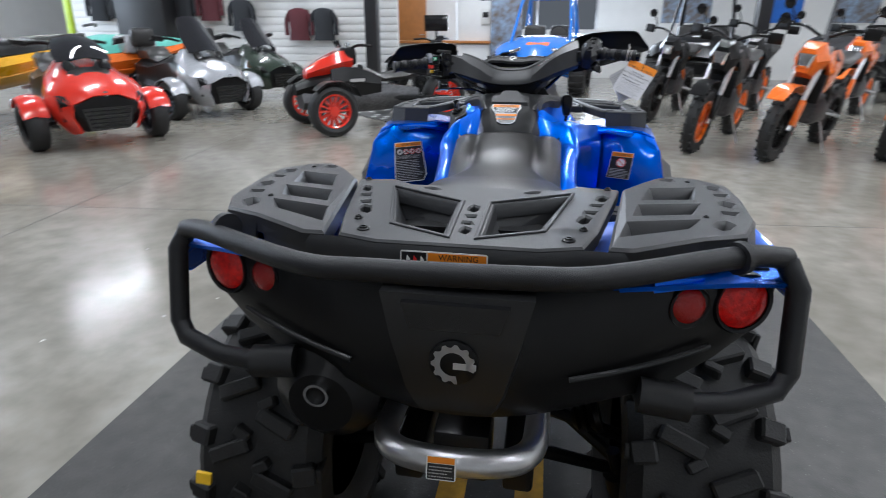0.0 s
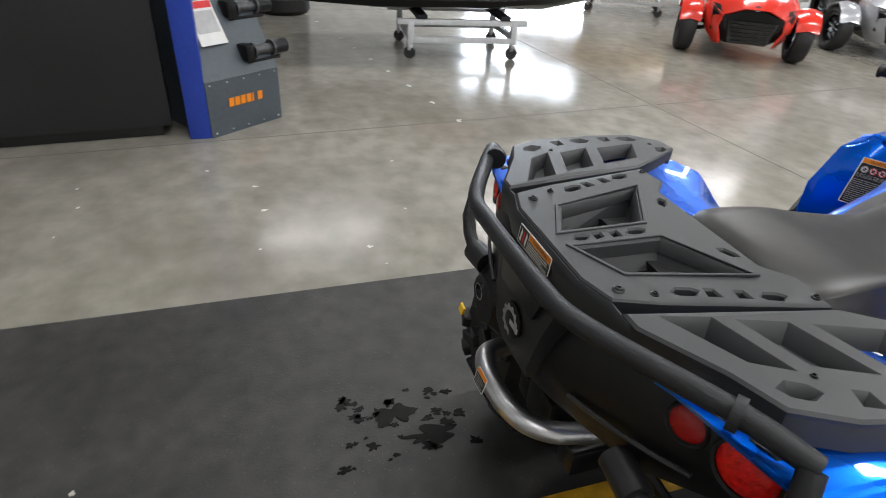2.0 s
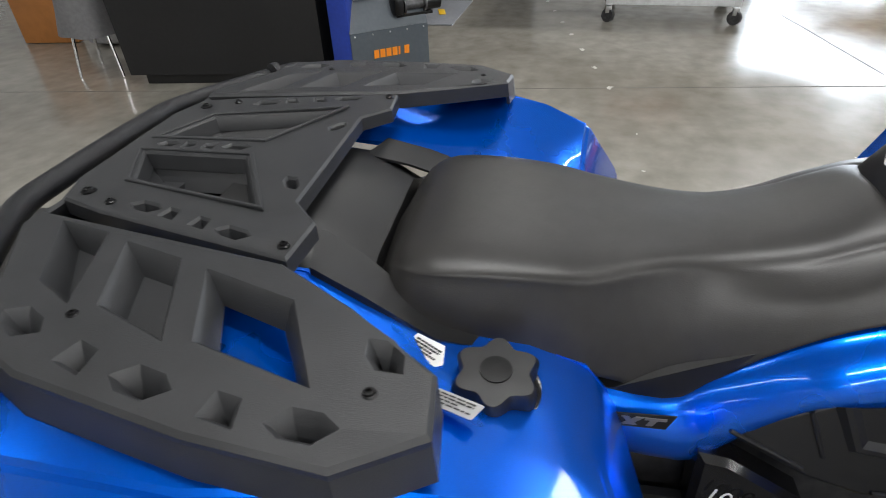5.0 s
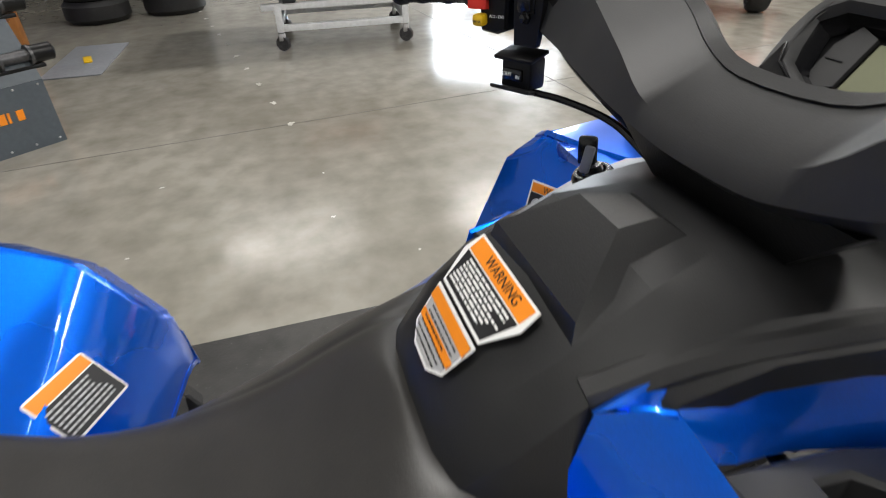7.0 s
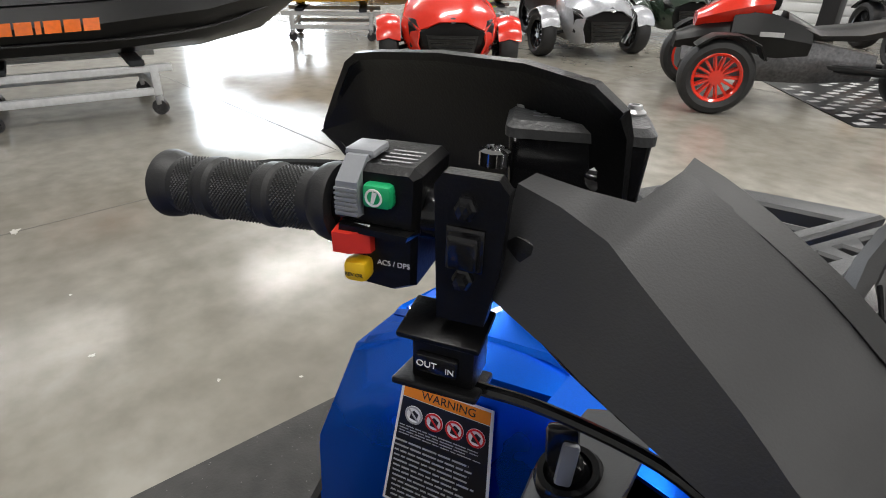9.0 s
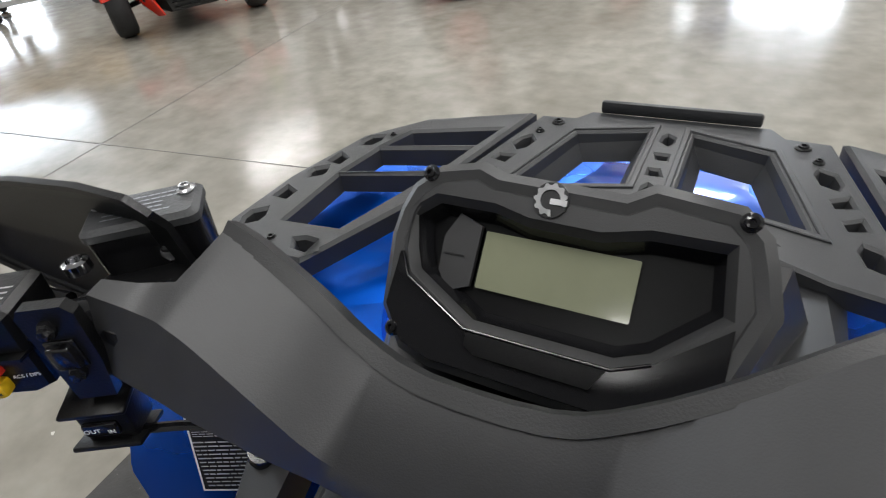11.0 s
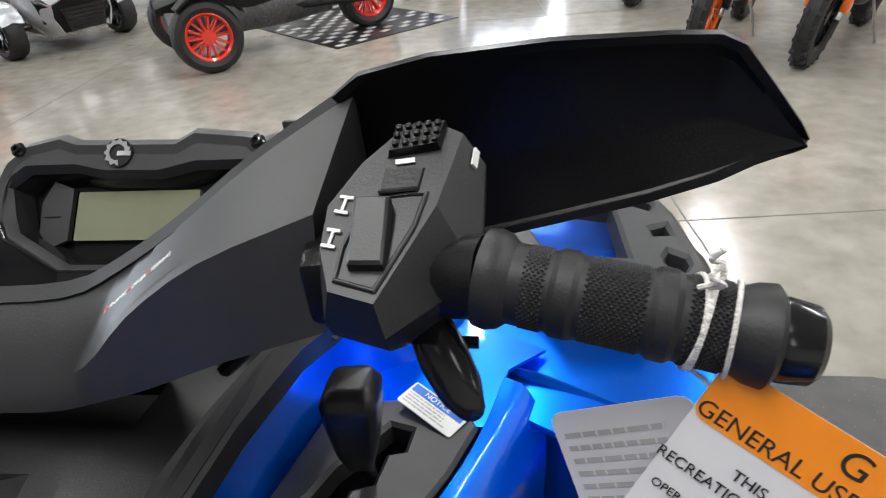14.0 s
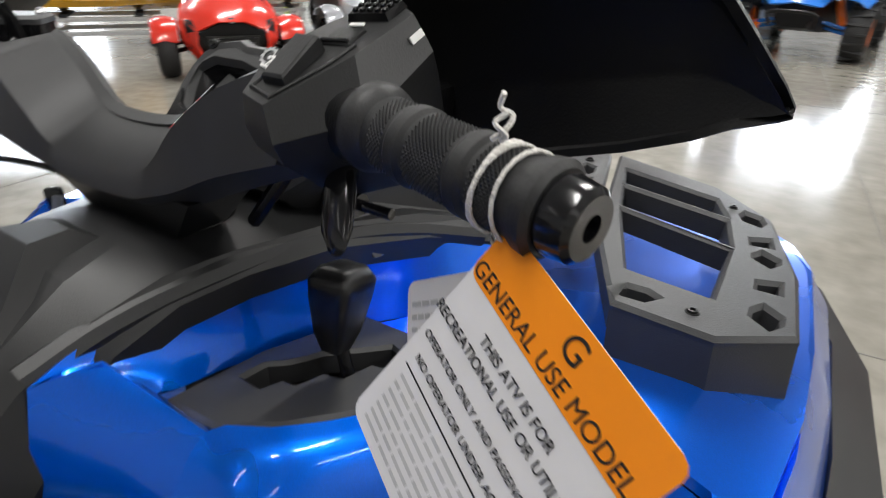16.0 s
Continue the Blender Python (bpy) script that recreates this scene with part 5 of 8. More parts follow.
# steel bar ends, grips and controls
GL0, GL1 = Vector((-0.254, 1.010, 1.075)), Vector((-0.342, 0.964, 1.066))
GR0, GR1 = Vector((0.252, 1.036, 1.104)), Vector((0.341, 1.013, 1.098))
part("bar_end", tube([(-0.17, 1.075, 1.075), GL0, GL1], 0.011, 12, 0), GLOSSB, bar)
part("bar_end", tube([(0.16, 1.075, 1.095), GR0, GR1], 0.011, 12, 0), GLOSSB, bar)


def grip(a, b, r, rings_at, end_r, name_label):
    d = b - a
    L = d.length
    m = frame_of(a, d.orthogonal(), d.cross(d.orthogonal()))
    if (m.to_3x3() @ Vector((0, 0, 1))).dot(d) < 0:
        m = m @ pose(0, 0, 0, 180)
    prof = [(r * 0.6, 0.0), (r * 1.24, 0.0), (r * 1.28, 0.004), (r * 1.20, 0.008), (r * 1.02, 0.011)]
    for t in rings_at:
        z = t * L
        prof += [(r, z - 0.005), (r * 1.09, z - 0.003), (r * 1.09, z + 0.002), (r, z + 0.004)]
    prof += [(r, L - 0.010), (end_r, L - 0.006), (end_r * 1.04, L - 0.001), (end_r * 0.9, L + 0.001), (r * 0.62, L + 0.001)]
    g = part("grip", lathe(prof, 36, m), GRIPR, bar, name_label, 30)
    # knurled bands between the rings
    bm = bmesh.new()
    marks = [0.10, *rings_at, 0.93]
    for z0, z1 in zip(marks, marks[1:]):
        z = z0 * L + 0.0065
        row = 0
        while z < z1 * L - 0.0065:
            for k in range(44):
                a2 = 2 * math.pi * (k + 0.5 * (row % 2)) / 44
                u, w = r * 2 * math.pi / 44 * 0.46, 0.00082
                c, t1 = Vector((math.cos(a2), math.sin(a2), 0)), Vector((-math.sin(a2), math.cos(a2), 0))
                p = c * r + Vector((0, 0, z))
                apex = bm.verts.new(m @ (p + c * 0.00075))
                q = [bm.verts.new(m @ (p + dd)) for dd in (t1 * u, Vector((0, 0, w)), -t1 * u, Vector((0, 0, -w)))]
                for i in range(4):
                    bm.faces.new((q[i], q[(i + 1) % 4], apex))
            z += 0.00095
            row += 1
    part("knurling", bm, GRIPR, g, "", 0)
    return m, L, g


grip(GL0, GL1, 0.0136, (0.36, 0.70), 0.0160, "black knurled rubber handlebar grip")
mR, LR, gR = grip(GR0, GR1, 0.0142, (0.32, 0.66), 0.0160, "black knurled rubber handlebar grip")
part("bar_plug", lathe([(0.0125, LR), (0.0135, LR + 0.003), (0.0125, LR + 0.011), (0.0105, LR + 0.013), (0.0045, LR + 0.013), (0.0045, LR + 0.006), (0.0005, LR + 0.006)], 24, mR), GLOSSB, bar)

# left switch block; local x along the bar, y up, z towards the rider
sw = frame_of((-0.2310, 1.0140, 1.0695), (0.85, 0.52, 0.02), (0.0, 0.02, 1.0))


def swl(pts, z):
    return [sw @ Vector((x, y, z)) for x, y in pts]


upper = [(-0.0170, 0.0010), (0.0150, 0.0000), (0.0165, 0.0245), (0.0130, 0.0275), (-0.0130, 0.0275), (-0.0170, 0.0240)]
bm = loft([swl(upper, -0.034), swl(upper, -0.002), swl(inset(upper, 0.0025), 0.0015)])
block = part("switch_block", bm, SATINB, bar, "black switch block with coloured buttons", 25)
lower = [(-0.0135, -0.0275), (0.0030, -0.0290), (0.0130, -0.0250), (0.0140, 0.0012), (-0.0150, 0.0012)]
part("block_base", loft([swl(lower, -0.030), swl(lower, -0.003), swl(inset(lower, 0.002), 0.0002)]), SATINB, block, "", 25)
part("block_ledge", loft([swl([(-0.0185, 0.0005), (0.0150, -0.0008), (0.0150, 0.0022), (-0.0185, 0.0035)], -0.004), swl([(-0.0175, 0.0002), (0.0120, -0.0010), (0.0130, 0.0015), (-0.0170, 0.0030)], 0.0062)]), SATINB, block)
part("light_switch", loft([swl([(-0.0190, 0.0062), (-0.0075, 0.0062), (-0.0070, 0.0305), (-0.0160, 0.0305)], -0.012), swl([(-0.0190, 0.0062), (-0.0075, 0.0062), (-0.0070, 0.0300), (-0.0160, 0.0300)], -0.002), swl([(-0.0182, 0.0070), (-0.0080, 0.0070), (-0.0078, 0.0215), (-0.0172, 0.0215)], 0.0062)]), GREYB, block, "ribbed grey slide switch")
bm = bmesh.new()
for i in range(6):
    add_box(bm, (0, 0, 0), (0.0098, 0.0010, 0.0016), 0, sw @ pose(-0.0130, 0.0085 + i * 0.0020, 0.0062))
part("switch_ribs", bm, GREYB, block, "", 0)
part("light_switch_top", box((0, 0, 0), (0.0135, 0.0040, 0.016), 0.0018, sw @ pose(-0.0115, 0.0300, -0.012)), GREYB, block)
part("start_button", box((0, 0, 0), (0.0125, 0.0100, 0.008), 0.0022, sw @ pose(0.0, 0.0165, 0.0025)), GREEN, block, "green start button")
part("button_ring", lathe([(0.0037, 0.0), (0.0037, 0.0004), (0.0028, 0.0004), (0.0028, 0.0)], 18, sw @ pose(-0.0008, 0.0165, 0.0064), True), WHITE, block, "", 0)
part("button_mark", flat([(-0.0006, -0.0024), (0.0006, -0.0024), (0.0010, 0.0024), (-0.0010, 0.0024)], sw @ pose(-0.0008, 0.0165, 0.0065, 0, 0, -16), 0.0004), WHITE, block, "", 0)
part("stop_switch", loft([swl([(-0.0205, -0.0100), (-0.0040, -0.0100), (-0.0040, 0.0010), (-0.0205, 0.0010)], -0.003), swl([(-0.0200, -0.0095), (-0.0045, -0.0095), (-0.0045, 0.0005), (-0.0200, 0.0005)], 0.0040), swl([(-0.0195, -0.0090), (-0.0125, -0.0090), (-0.0125, 0.0000), (-0.0195, 0.0000)], 0.0085)]), REDB, block, "red engine stop switch")
part("override_button", box((0, 0, 0), (0.0108, 0.0098, 0.010), 0.0026, sw @ pose(-0.0108, -0.0178, 0.0030)), YELL, block, "yellow override button")
lettering("button_text", "REV OR", 0.0024, sw @ pose(-0.0108, -0.0188, 0.0082), LBLACK, block)
lettering("block_text", "ACS / DPS", 0.0034, sw @ pose(0.0040, -0.0150, 0.0005), WHITE, block)
part("block_marks", bars(sw @ pose(0, 0.0276, 0, -90), -0.0030, 0.004, 0.0130, 0.022, 4, 0.0013, 0.0004, True, 9), LGREY, block, "", 0)
part("block_symbol", bars(sw @ pose(0, 0.0032, 0, -70), -0.0160, -0.0060, -0.0030, -0.0020, 1, 0.0022, 0.0008, True, 11), WHITE, block, "", 0)
# winch switch bracket
wk = frame_of((-0.1985, 1.0310, 1.0735), (0.86, 0.50, 0.0), (0.0, 0.0, 1.0)) @ Matrix.Diagonal((0.70, 0.84, 1.0, 1.0))
bracket = part("winch_bracket", loft([[wk @ Vector(p) for p in r] for r in ([(-0.016, -0.044, -0.004), (0.013, -0.044, -0.004), (0.020, -0.012, -0.004), (0.022, 0.026, -0.004), (0.016, 0.032, -0.004), (-0.014, 0.032, -0.004), (-0.019, 0.026, -0.004)], [(-0.016, -0.044, 0.003), (0.013, -0.044, 0.003), (0.020, -0.012, 0.003), (0.022, 0.026, 0.003), (0.016, 0.032, 0.003), (-0.014, 0.032, 0.003), (-0.019, 0.026, 0.003)])]), SATINB, bar, "black winch switch bracket with socket")
part("socket_recess", box((0, 0, 0), (0.022, 0.022, 0.002), 0.0008, wk @ pose(0.0, -0.003, 0.0035)), GLOSSB, bracket)
part("socket", box((0, 0, 0), (0.018, 0.018, 0.006), 0.002, wk @ pose(0.0, -0.003, 0.0055)), GLOSSB, bracket)
for yy in (0.0178, -0.0178):
    part("bolt", lathe([(0.0062, 0), (0.0062, 0.003), (0.0045, 0.0036), (0.0038, 0.0065), (0.0005, 0.0068)], 6, wk @ pose(0, yy, 0.003)), GLOSSB, bracket, "", 0)
wsw = frame_of((-0.2085, 1.0330, 1.0135), (0.86, 0.50, 0.0), (0.05, 0.05, 1.0)) @ Matrix.Scale(0.86, 4)
wbox = part("winch_switch", box((0, 0, 0), (0.034, 0.030, 0.026), 0.003, wsw), SATINB, bar, "black winch rocker switch marked OUT and IN")
part("switch_flange", box((0, 0, 0), (0.046, 0.004, 0.034), 0.0015, wsw @ pose(-0.002, -0.0165, 0.004, -14)), SATINB, wbox)
part("switch_flange", box((0, 0, 0), (0.044, 0.004, 0.030), 0.0015, wsw @ pose(-0.002, 0.0165, 0.002, 10)), SATINB, wbox)
part("rocker", box((0, 0, 0), (0.023, 0.0115, 0.005), 0.002, wsw @ pose(-0.002, 0.0, 0.0145)), GLOSSB, wbox)
lettering("rocker_text", "OUT", 0.0052, wsw @ pose(-0.0068, 0.0004, 0.0172), WHITE, wbox)
lettering("rocker_text", "IN", 0.0048, wsw @ pose(0.0055, -0.0012, 0.0172), WHITE, wbox)
part("cable", tube([(-0.195, 1.035, 1.000), (-0.165, 1.050, 1.000), (-0.12, 1.066, 0.996), (-0.085, 1.075, 0.982)], 0.0030, 8, 5), GLOSSB, bar)
part("cable", tube([(-0.185, 1.045, 1.052), (-0.16, 1.052, 1.03), (-0.11, 1.065, 1.005), (-0.07, 1.08, 0.985)], 0.0038, 8, 5), GLOSSB, bar)
# brake fluid reservoir
rv = frame_of((-0.2080, 1.1030, 1.0935), (0.76, 0.65, 0.0), (-0.65, 0.76, 0.02)) @ Matrix.Scale(0.84, 4)
res = part("brake_reservoir", loft([[rv @ Vector(p) for p in r] for r in ([(x * 0.92, y * 0.92, -0.042) for x, y in rect(-0.036, -0.020, 0.036, 0.020, 0.006)], [(x, y, 0.010) for x, y in rect(-0.036, -0.020, 0.036, 0.020, 0.006)])]), GLOSSB, bar, "black brake fluid reservoir with embossed lid")
part("lid", loft([[rv @ Vector(p) for p in r] for r in ([(x * 1.04, y * 1.05, 0.010) for x, y in rect(-0.036, -0.020, 0.036, 0.020, 0.006)], [(x * 1.04, y * 1.05, 0.015) for x, y in rect(-0.036, -0.020, 0.036, 0.020, 0.006)], [(x * 0.94, y * 0.90, 0.0185) for x, y in rect(-0.036, -0.020, 0.036, 0.020, 0.006)])]), LIDB, res)
part("lid_print", bars(rv, -0.024, -0.013, 0.024, 0.013, 5, 0.0016, 0.0190, True, 13), GREYB, res, "", 0)
for xx, yy in ((-0.028, 0.010), (0.028, 0.008)):
    bolt(rv @ Vector((xx, yy, 0.0185)), 0.0034, res, (0, 0, 1), STEEL)
part("clamp_bolt", lathe([(0.007, 0), (0.007, 0.006), (0.0045, 0.007), (0.004, 0.003), (0.0005, 0.003)], 12, pose(-0.218, 1.062, 1.092)), CHROME, bar)
part("sight_glass", lathe([(0.007, 0), (0.007, 0.002), (0.005, 0.003), (0.0005, 0.003)], 16, rv @ pose(0.012, -0.0195, -0.008, 90)), CHROME, res)
part("brake_lever", tube([(-0.235, 1.055, 1.070), (-0.27, 1.045, 1.074), (-0.315, 1.015, 1.070), (-0.335, 0.998, 1.066)], 0.0055, 10, 5), GLOSSB, bar)

# right throttle block: its switch face looks up at the rider
tk = frame_of((0.2235, 1.0420, 1.1270), (0.985, 0.13, 0.05), (0.10, 0.90, 0.43))


def tkl(pts, z):
    return [tk @ Vector((x, y, z)) for x, y in pts]


face = [(-0.0250, -0.0275), (-0.0100, -0.0340), (0.0130, 0.0016), (0.0255, 0.0330), (0.0190, 0.0380), (-0.0010, 0.0360), (-0.0130, 0.0250), (-0.0257, 0.0070), (-0.0280, -0.0110)]
waist = [(-0.0300, -0.0310), (-0.0090, -0.0400), (0.0250, -0.0200), (0.0330, 0.0290), (0.0230, 0.0420), (-0.0040, 0.0410), (-0.0190, 0.0300), (-0.0300, 0.0100), (-0.0320, -0.0120)]
foot = [(-0.0250, -0.0150), (-0.0050, -0.0230), (0.0230, -0.0080), (0.0290, 0.0300), (0.0200, 0.0400), (-0.0040, 0.0400), (-0.0170, 0.0300), (-0.0260, 0.0120), (-0.0270, -0.0040)]
bm = loft([tkl(foot, -0.062), tkl(waist, -0.026), tkl(waist, -0.015), tkl(face, 0.0)])
bmesh.ops.bevel(bm, geom=[e for e in bm.edges if e.is_manifold and e.calc_face_angle(0) > 0.25], offset=0.0014, segments=2, affect="EDGES")
tb = part("throttle_block", bm, PLASTIC, bar, "faceted black throttle block with rocker switch", 20)
well = [(-0.0215, -0.0235), (-0.0100, -0.0285), (0.0040, -0.0060), (0.0085, 0.0060), (-0.0060, 0.0075), (-0.0120, 0.0030), (-0.0190, -0.0120)]
bm = bmesh.new()
add_plate(bm, inset(well, -0.0016), [well], 0.0014, 0.0022, 0.0006, 0.0003, lambda v: tk @ v)
part("rocker_frame", bm, PLASTIC, tb, "", 20)
part("rocker_well", flat(well, tk, 0.0004), PLASTIC, tb, "", 0)
rk = tk @ pose(-0.0100, -0.0085, 0.0, 0, 0, -8)
part("rocker", loft([[rk @ Vector(p) for p in r] for r in ([(-0.0062, -0.0135, 0.0), (0.0062, -0.0135, 0.0), (0.0062, 0.0125, 0.0), (-0.0062, 0.0125, 0.0)], [(-0.0060, -0.0132, 0.0040), (0.0060, -0.0132, 0.0040), (0.0060, 0.0122, 0.0068), (-0.0060, 0.0122, 0.0068)], [(-0.0050, -0.0120, 0.0050), (0.0050, -0.0120, 0.0050), (0.0050, 0.0108, 0.0082), (-0.0050, 0.0108, 0.0082)])]), PLASTIC, tb, "", 25)
part("switch_channel", loft([tkl([(-0.0075, 0.0065), (0.0065, 0.0060), (0.0100, 0.0185), (-0.0050, 0.0200)], 0.0), tkl([(-0.0070, 0.0070), (0.0060, 0.0066), (0.0095, 0.0180), (-0.0045, 0.0195)], 0.0012)]), SATINB, tb)
part("channel_bar", tube([tk @ Vector((-0.0070, 0.0088, 0.0018)), tk @ Vector((0.0066, 0.0084, 0.0018))], 0.0011, 8, 0), GLOSSB, tb)
part("mode_switch", loft([tkl([(-0.0035, 0.0255), (0.0165, 0.0265), (0.0200, 0.0385), (0.0, 0.0390)], 0.0), tkl([(-0.0025, 0.0262), (0.0155, 0.0272), (0.0190, 0.0375), (0.001, 0.0382)], 0.0035)]), SATINB, tb)
for i in range(5):
    for j in range(3):
        part("switch_stud", box((0, 0, 0), (0.0024, 0.0024, 0.0020), 0.0006, tk @ pose(0.0000 + i * 0.0037 + j * 0.0009, 0.0288 + j * 0.0038, 0.0040)), SATINB, tb)
part("print_plate", flat(rect(-0.0036, -0.0011, 0.0036, 0.0011), tk @ pose(0.0030, 0.0225, 0.0004), 0.0006), WHITE, tb, "", 0)
part("print_plate", flat(rect(-0.0016, -0.0040, 0.0016, 0.0040), tk @ pose(0.0285, 0.0255, -0.0062, 0, 62, -14), 0.0010), WHITE, tb, "", 0)
for y0, xx in ((0.0060, -0.0196), (-0.0075, -0.0240)):
    c = tk @ pose(xx, y0, 0.0004, 0, 0, -18)
    bm = bmesh.new()
    for px, py, w, h in ((0, 0.0032, 0.0050, 0.0013), (0, -0.0032, 0.0050, 0.0013), (0, 0, 0.0009, 0.0064)):
        add_box(bm, (0, 0, 0), (w, h, 0.0008), 0, c @ pose(px, py, 0.0004))
    part("range_mark", bm, WHITE, tb, "", 0)
part("block_clamp", box((0, 0, 0), (0.022, 0.030, 0.030), 0.004, pose(0.192, 1.052, 1.094, 0, 0, 8)), SATINB, tb)
part("grip_collar", tube([(0.228, 1.0440, 1.0985), GR0 + Vector((0.002, 0, 0))], 0.0155, 20, 0), SATINB, bar)
part("thumb_throttle", loft([[c + Vector((math.cos(a) * w, 0.35 * math.sin(a) * h, math.sin(a) * h)) for a in (k * math.pi / 7 for k in range(14))] for c, w, h in [(Vector(p), w, h) for p, w, h in (((0.226, 1.052, 1.080), 0.006, 0.010), ((0.230, 1.040, 1.076), 0.009, 0.012), ((0.236, 1.030, 1.070), 0.010, 0.012), ((0.242, 1.022, 1.063), 0.009, 0.010), ((0.246, 1.017, 1.058), 0.006, 0.006), ((0.247, 1.0155, 1.057), 0.002, 0.002))]]), GLOSSB, bar, "glossy black thumb throttle lever", 60)
part("stop_screw", lathe([(0.0028, 0), (0.0028, 0.018), (0.0058, 0.018), (0.0058, 0.022), (0.0005, 0.023)], 12, frame_of((0.248, 1.052, 1.058), (0, 0, 1), (0, 1, 0.2)) @ pose(0, 0, 0)), GLOSSB, bar)
part("throttle_cable", tube([(0.205, 1.06, 1.085), (0.18, 1.065, 1.075), (0.15, 1.08, 1.05), (0.10, 1.09, 1.0)], 0.005, 8, 5), GLOSSB, bar)

# hand guards
def guard(s, dy, dz, tilt):
    # (x, top z, lower z) along the guard; it folds back along a line below the middle
    cols = [(0.176, 1.140, 1.044), (0.190, 1.150, 1.046), (0.225, 1.158, 1.053), (0.279, 1.163, 1.069), (0.328, 1.164, 1.084), (0.347, 1.1635, 1.0915), (0.357, 1.159, 1.0955), (0.372, 1.142, 1.1035), (0.387, 1.124, 1.1090), (0.392, 1.1165, 1.1115)]
    rows = []
    for x, zt, zb in cols:
        y = 1.137 - 0.07 * (x - 0.19) + dy
        h = zt - zb
        k = min(1.0, h / 0.06)
        off = dz - tilt * (x - 0.19)
        fold = zb + h * 0.40
        rows.append([Vector((s * x, yy, z + off)) for yy, z in ((y - 0.004 * k, zt - 0.001), (y, zt), (y + 0.006 * k, zt - h * 0.12), (y + 0.012 * k, fold + h * 0.05), (y + 0.012 * k, fold - h * 0.02), (y + 0.004 * k, zb + h * 0.04), (y, zb), (y - 0.004 * k, zb + 0.001))])
    g = part("hand_guard", sheet(rows, 0.004), SATINB, bar, "wide black plastic hand guard", 24)
    part("guard_arm", box((s * 0.20, 1.12 + dy, 1.085 + dz), (0.05, 0.06, 0.03), 0.006), SATINB, g)


guard(1, 0.0, 0.0, 0.0)
guard(-1, -0.048, -0.022, 0.15)

# instrument pod
pd = frame_of((-0.004, 1.1990, 1.0390), (1, 0, 0.005), (0, 0.69, 0.72))
outline = [(-0.062, -0.072), (0.070, -0.074), (0.104, -0.040), (0.118, 0.002), (0.112, 0.026), (0.107, 0.041), (0.092, 0.055), (0.047, 0.060), (0.033, 0.052), (-0.040, 0.054), (-0.054, 0.059), (-0.083, 0.053), (-0.099, 0.039), (-0.105, 0.022), (-0.107, 0.004), (-0.102, -0.042), (-0.084, -0.066)]
window = [(-0.040, -0.041), (0.045, -0.041), (0.064, -0.033), (0.096, -0.004), (0.091, 0.033), (0.050, 0.033), (0.024, 0.027), (-0.018, 0.028), (-0.040, 0.033), (-0.079, 0.033), (-0.096, 0.020), (-0.090, -0.003), (-0.084, -0.017)]
pod = part("instrument_pod", loft([[pd @ Vector((x * 0.9, y * 0.9, -0.055)) for x, y in outline], [pd @ Vector((x, y, -0.020)) for x, y in outline], [pd @ Vector((*p, 0.010)) for p in outline], [pd @ Vector((*p, 0.016)) for p in inset(outline, 0.006)], [pd @ Vector((*p, 0.014)) for p in inset(outline, 0.014)]], cap=False), COVER, quad, "dark grey instrument pod with a blank display", 30)
bm = bmesh.new()
add_plate(bm, inset(outline, 0.012), [window], 0.0155, 0.006, 0.001, 0.004, lambda v: pd @ v)
part("pod_face", bm, COVER, pod)
part("display_bezel", sheet([[pd @ Vector((*p, 0.012)) for p in inset(window, -0.001) + inset(window, -0.001)[:1]], [pd @ Vector((*p, -0.004)) for p in inset(window, 0.008) + inset(window, 0.008)[:1]]], 0.002), GLOSSB, pod)
part("display_back", flat(inset(window, 0.006), pd @ pose(0, 0, -0.006), 0.002), DISPB, pod, "", 0)
part("screen", flat(rect(-0.047, -0.018, 0.047, 0.018, 0.001), pd @ pose(0, 0, -0.003), 0.003), LCD, pod, "blank grey-green LCD screen", 0)
part("gauge_wing", flat([(-0.050, -0.018), (-0.050, 0.020), (-0.066, 0.026), (-0.074, 0.010), (-0.073, -0.012), (-0.064, -0.024)], pd @ pose(0, 0, -0.002), 0.004), COVER, pod, "", 0)
part("gauge_line", flat(rect(-0.071, -0.001, -0.058, 0.0), pd @ pose(0, 0, 0.0024), 0.0006), LBLACK, pod, "", 0)
part("pod_chin", flat([(-0.094, -0.006), (-0.086, -0.019), (-0.041, -0.0425), (0.045, -0.0425), (0.064, -0.035), (0.098, -0.008), (0.098, -0.040), (0.066, -0.067), (-0.060, -0.066), (-0.081, -0.060), (-0.096, -0.040)], pd @ pose(0, 0, 0.0150), 0.0025), GLOSSB, pod, "", 0)
part("pod_lower_trim", flat([(-0.038, -0.0440), (0.043, -0.0440), (0.036, -0.056), (-0.030, -0.056), (-0.038, -0.052)], pd @ pose(0, 0, 0.0172), 0.0030), SATINB, pod, "", 0)
part("pod_edge", tube([pd @ Vector((x, y, 0.0178)) for x, y in ((-0.092, -0.006), (-0.085, -0.020), (-0.041, -0.043), (0.045, -0.043), (0.064, -0.035))], 0.0011, 8, 0), GLOSSB, pod)
pb = pd @ pose(-0.007, 0.041, 0.0140)
pbd = part("pod_badge", lathe([(0.0105, 0.0), (0.0105, 0.003), (0.0005, 0.003)], 26, pb), LBLACK, pod)
toothed(pb @ pose(0, 0, -0.0022), 0.0098, 0.0058, 11, SILVP, pbd)
part("badge_bar", flat(rect(0.000, -0.0025, 0.0098, 0.0008), pb @ pose(0, 0, 0.0032), 0.0008), SILVP, pbd, "", 0)
for xx, yy in ((-0.086, 0.046), (0.095, 0.046), (-0.088, -0.054)):
    bolt(pd @ Vector((xx, yy, 0.0155)), 0.0036, pod, pd.to_3x3() @ Vector((0, 0, 1)), GLOSSB)
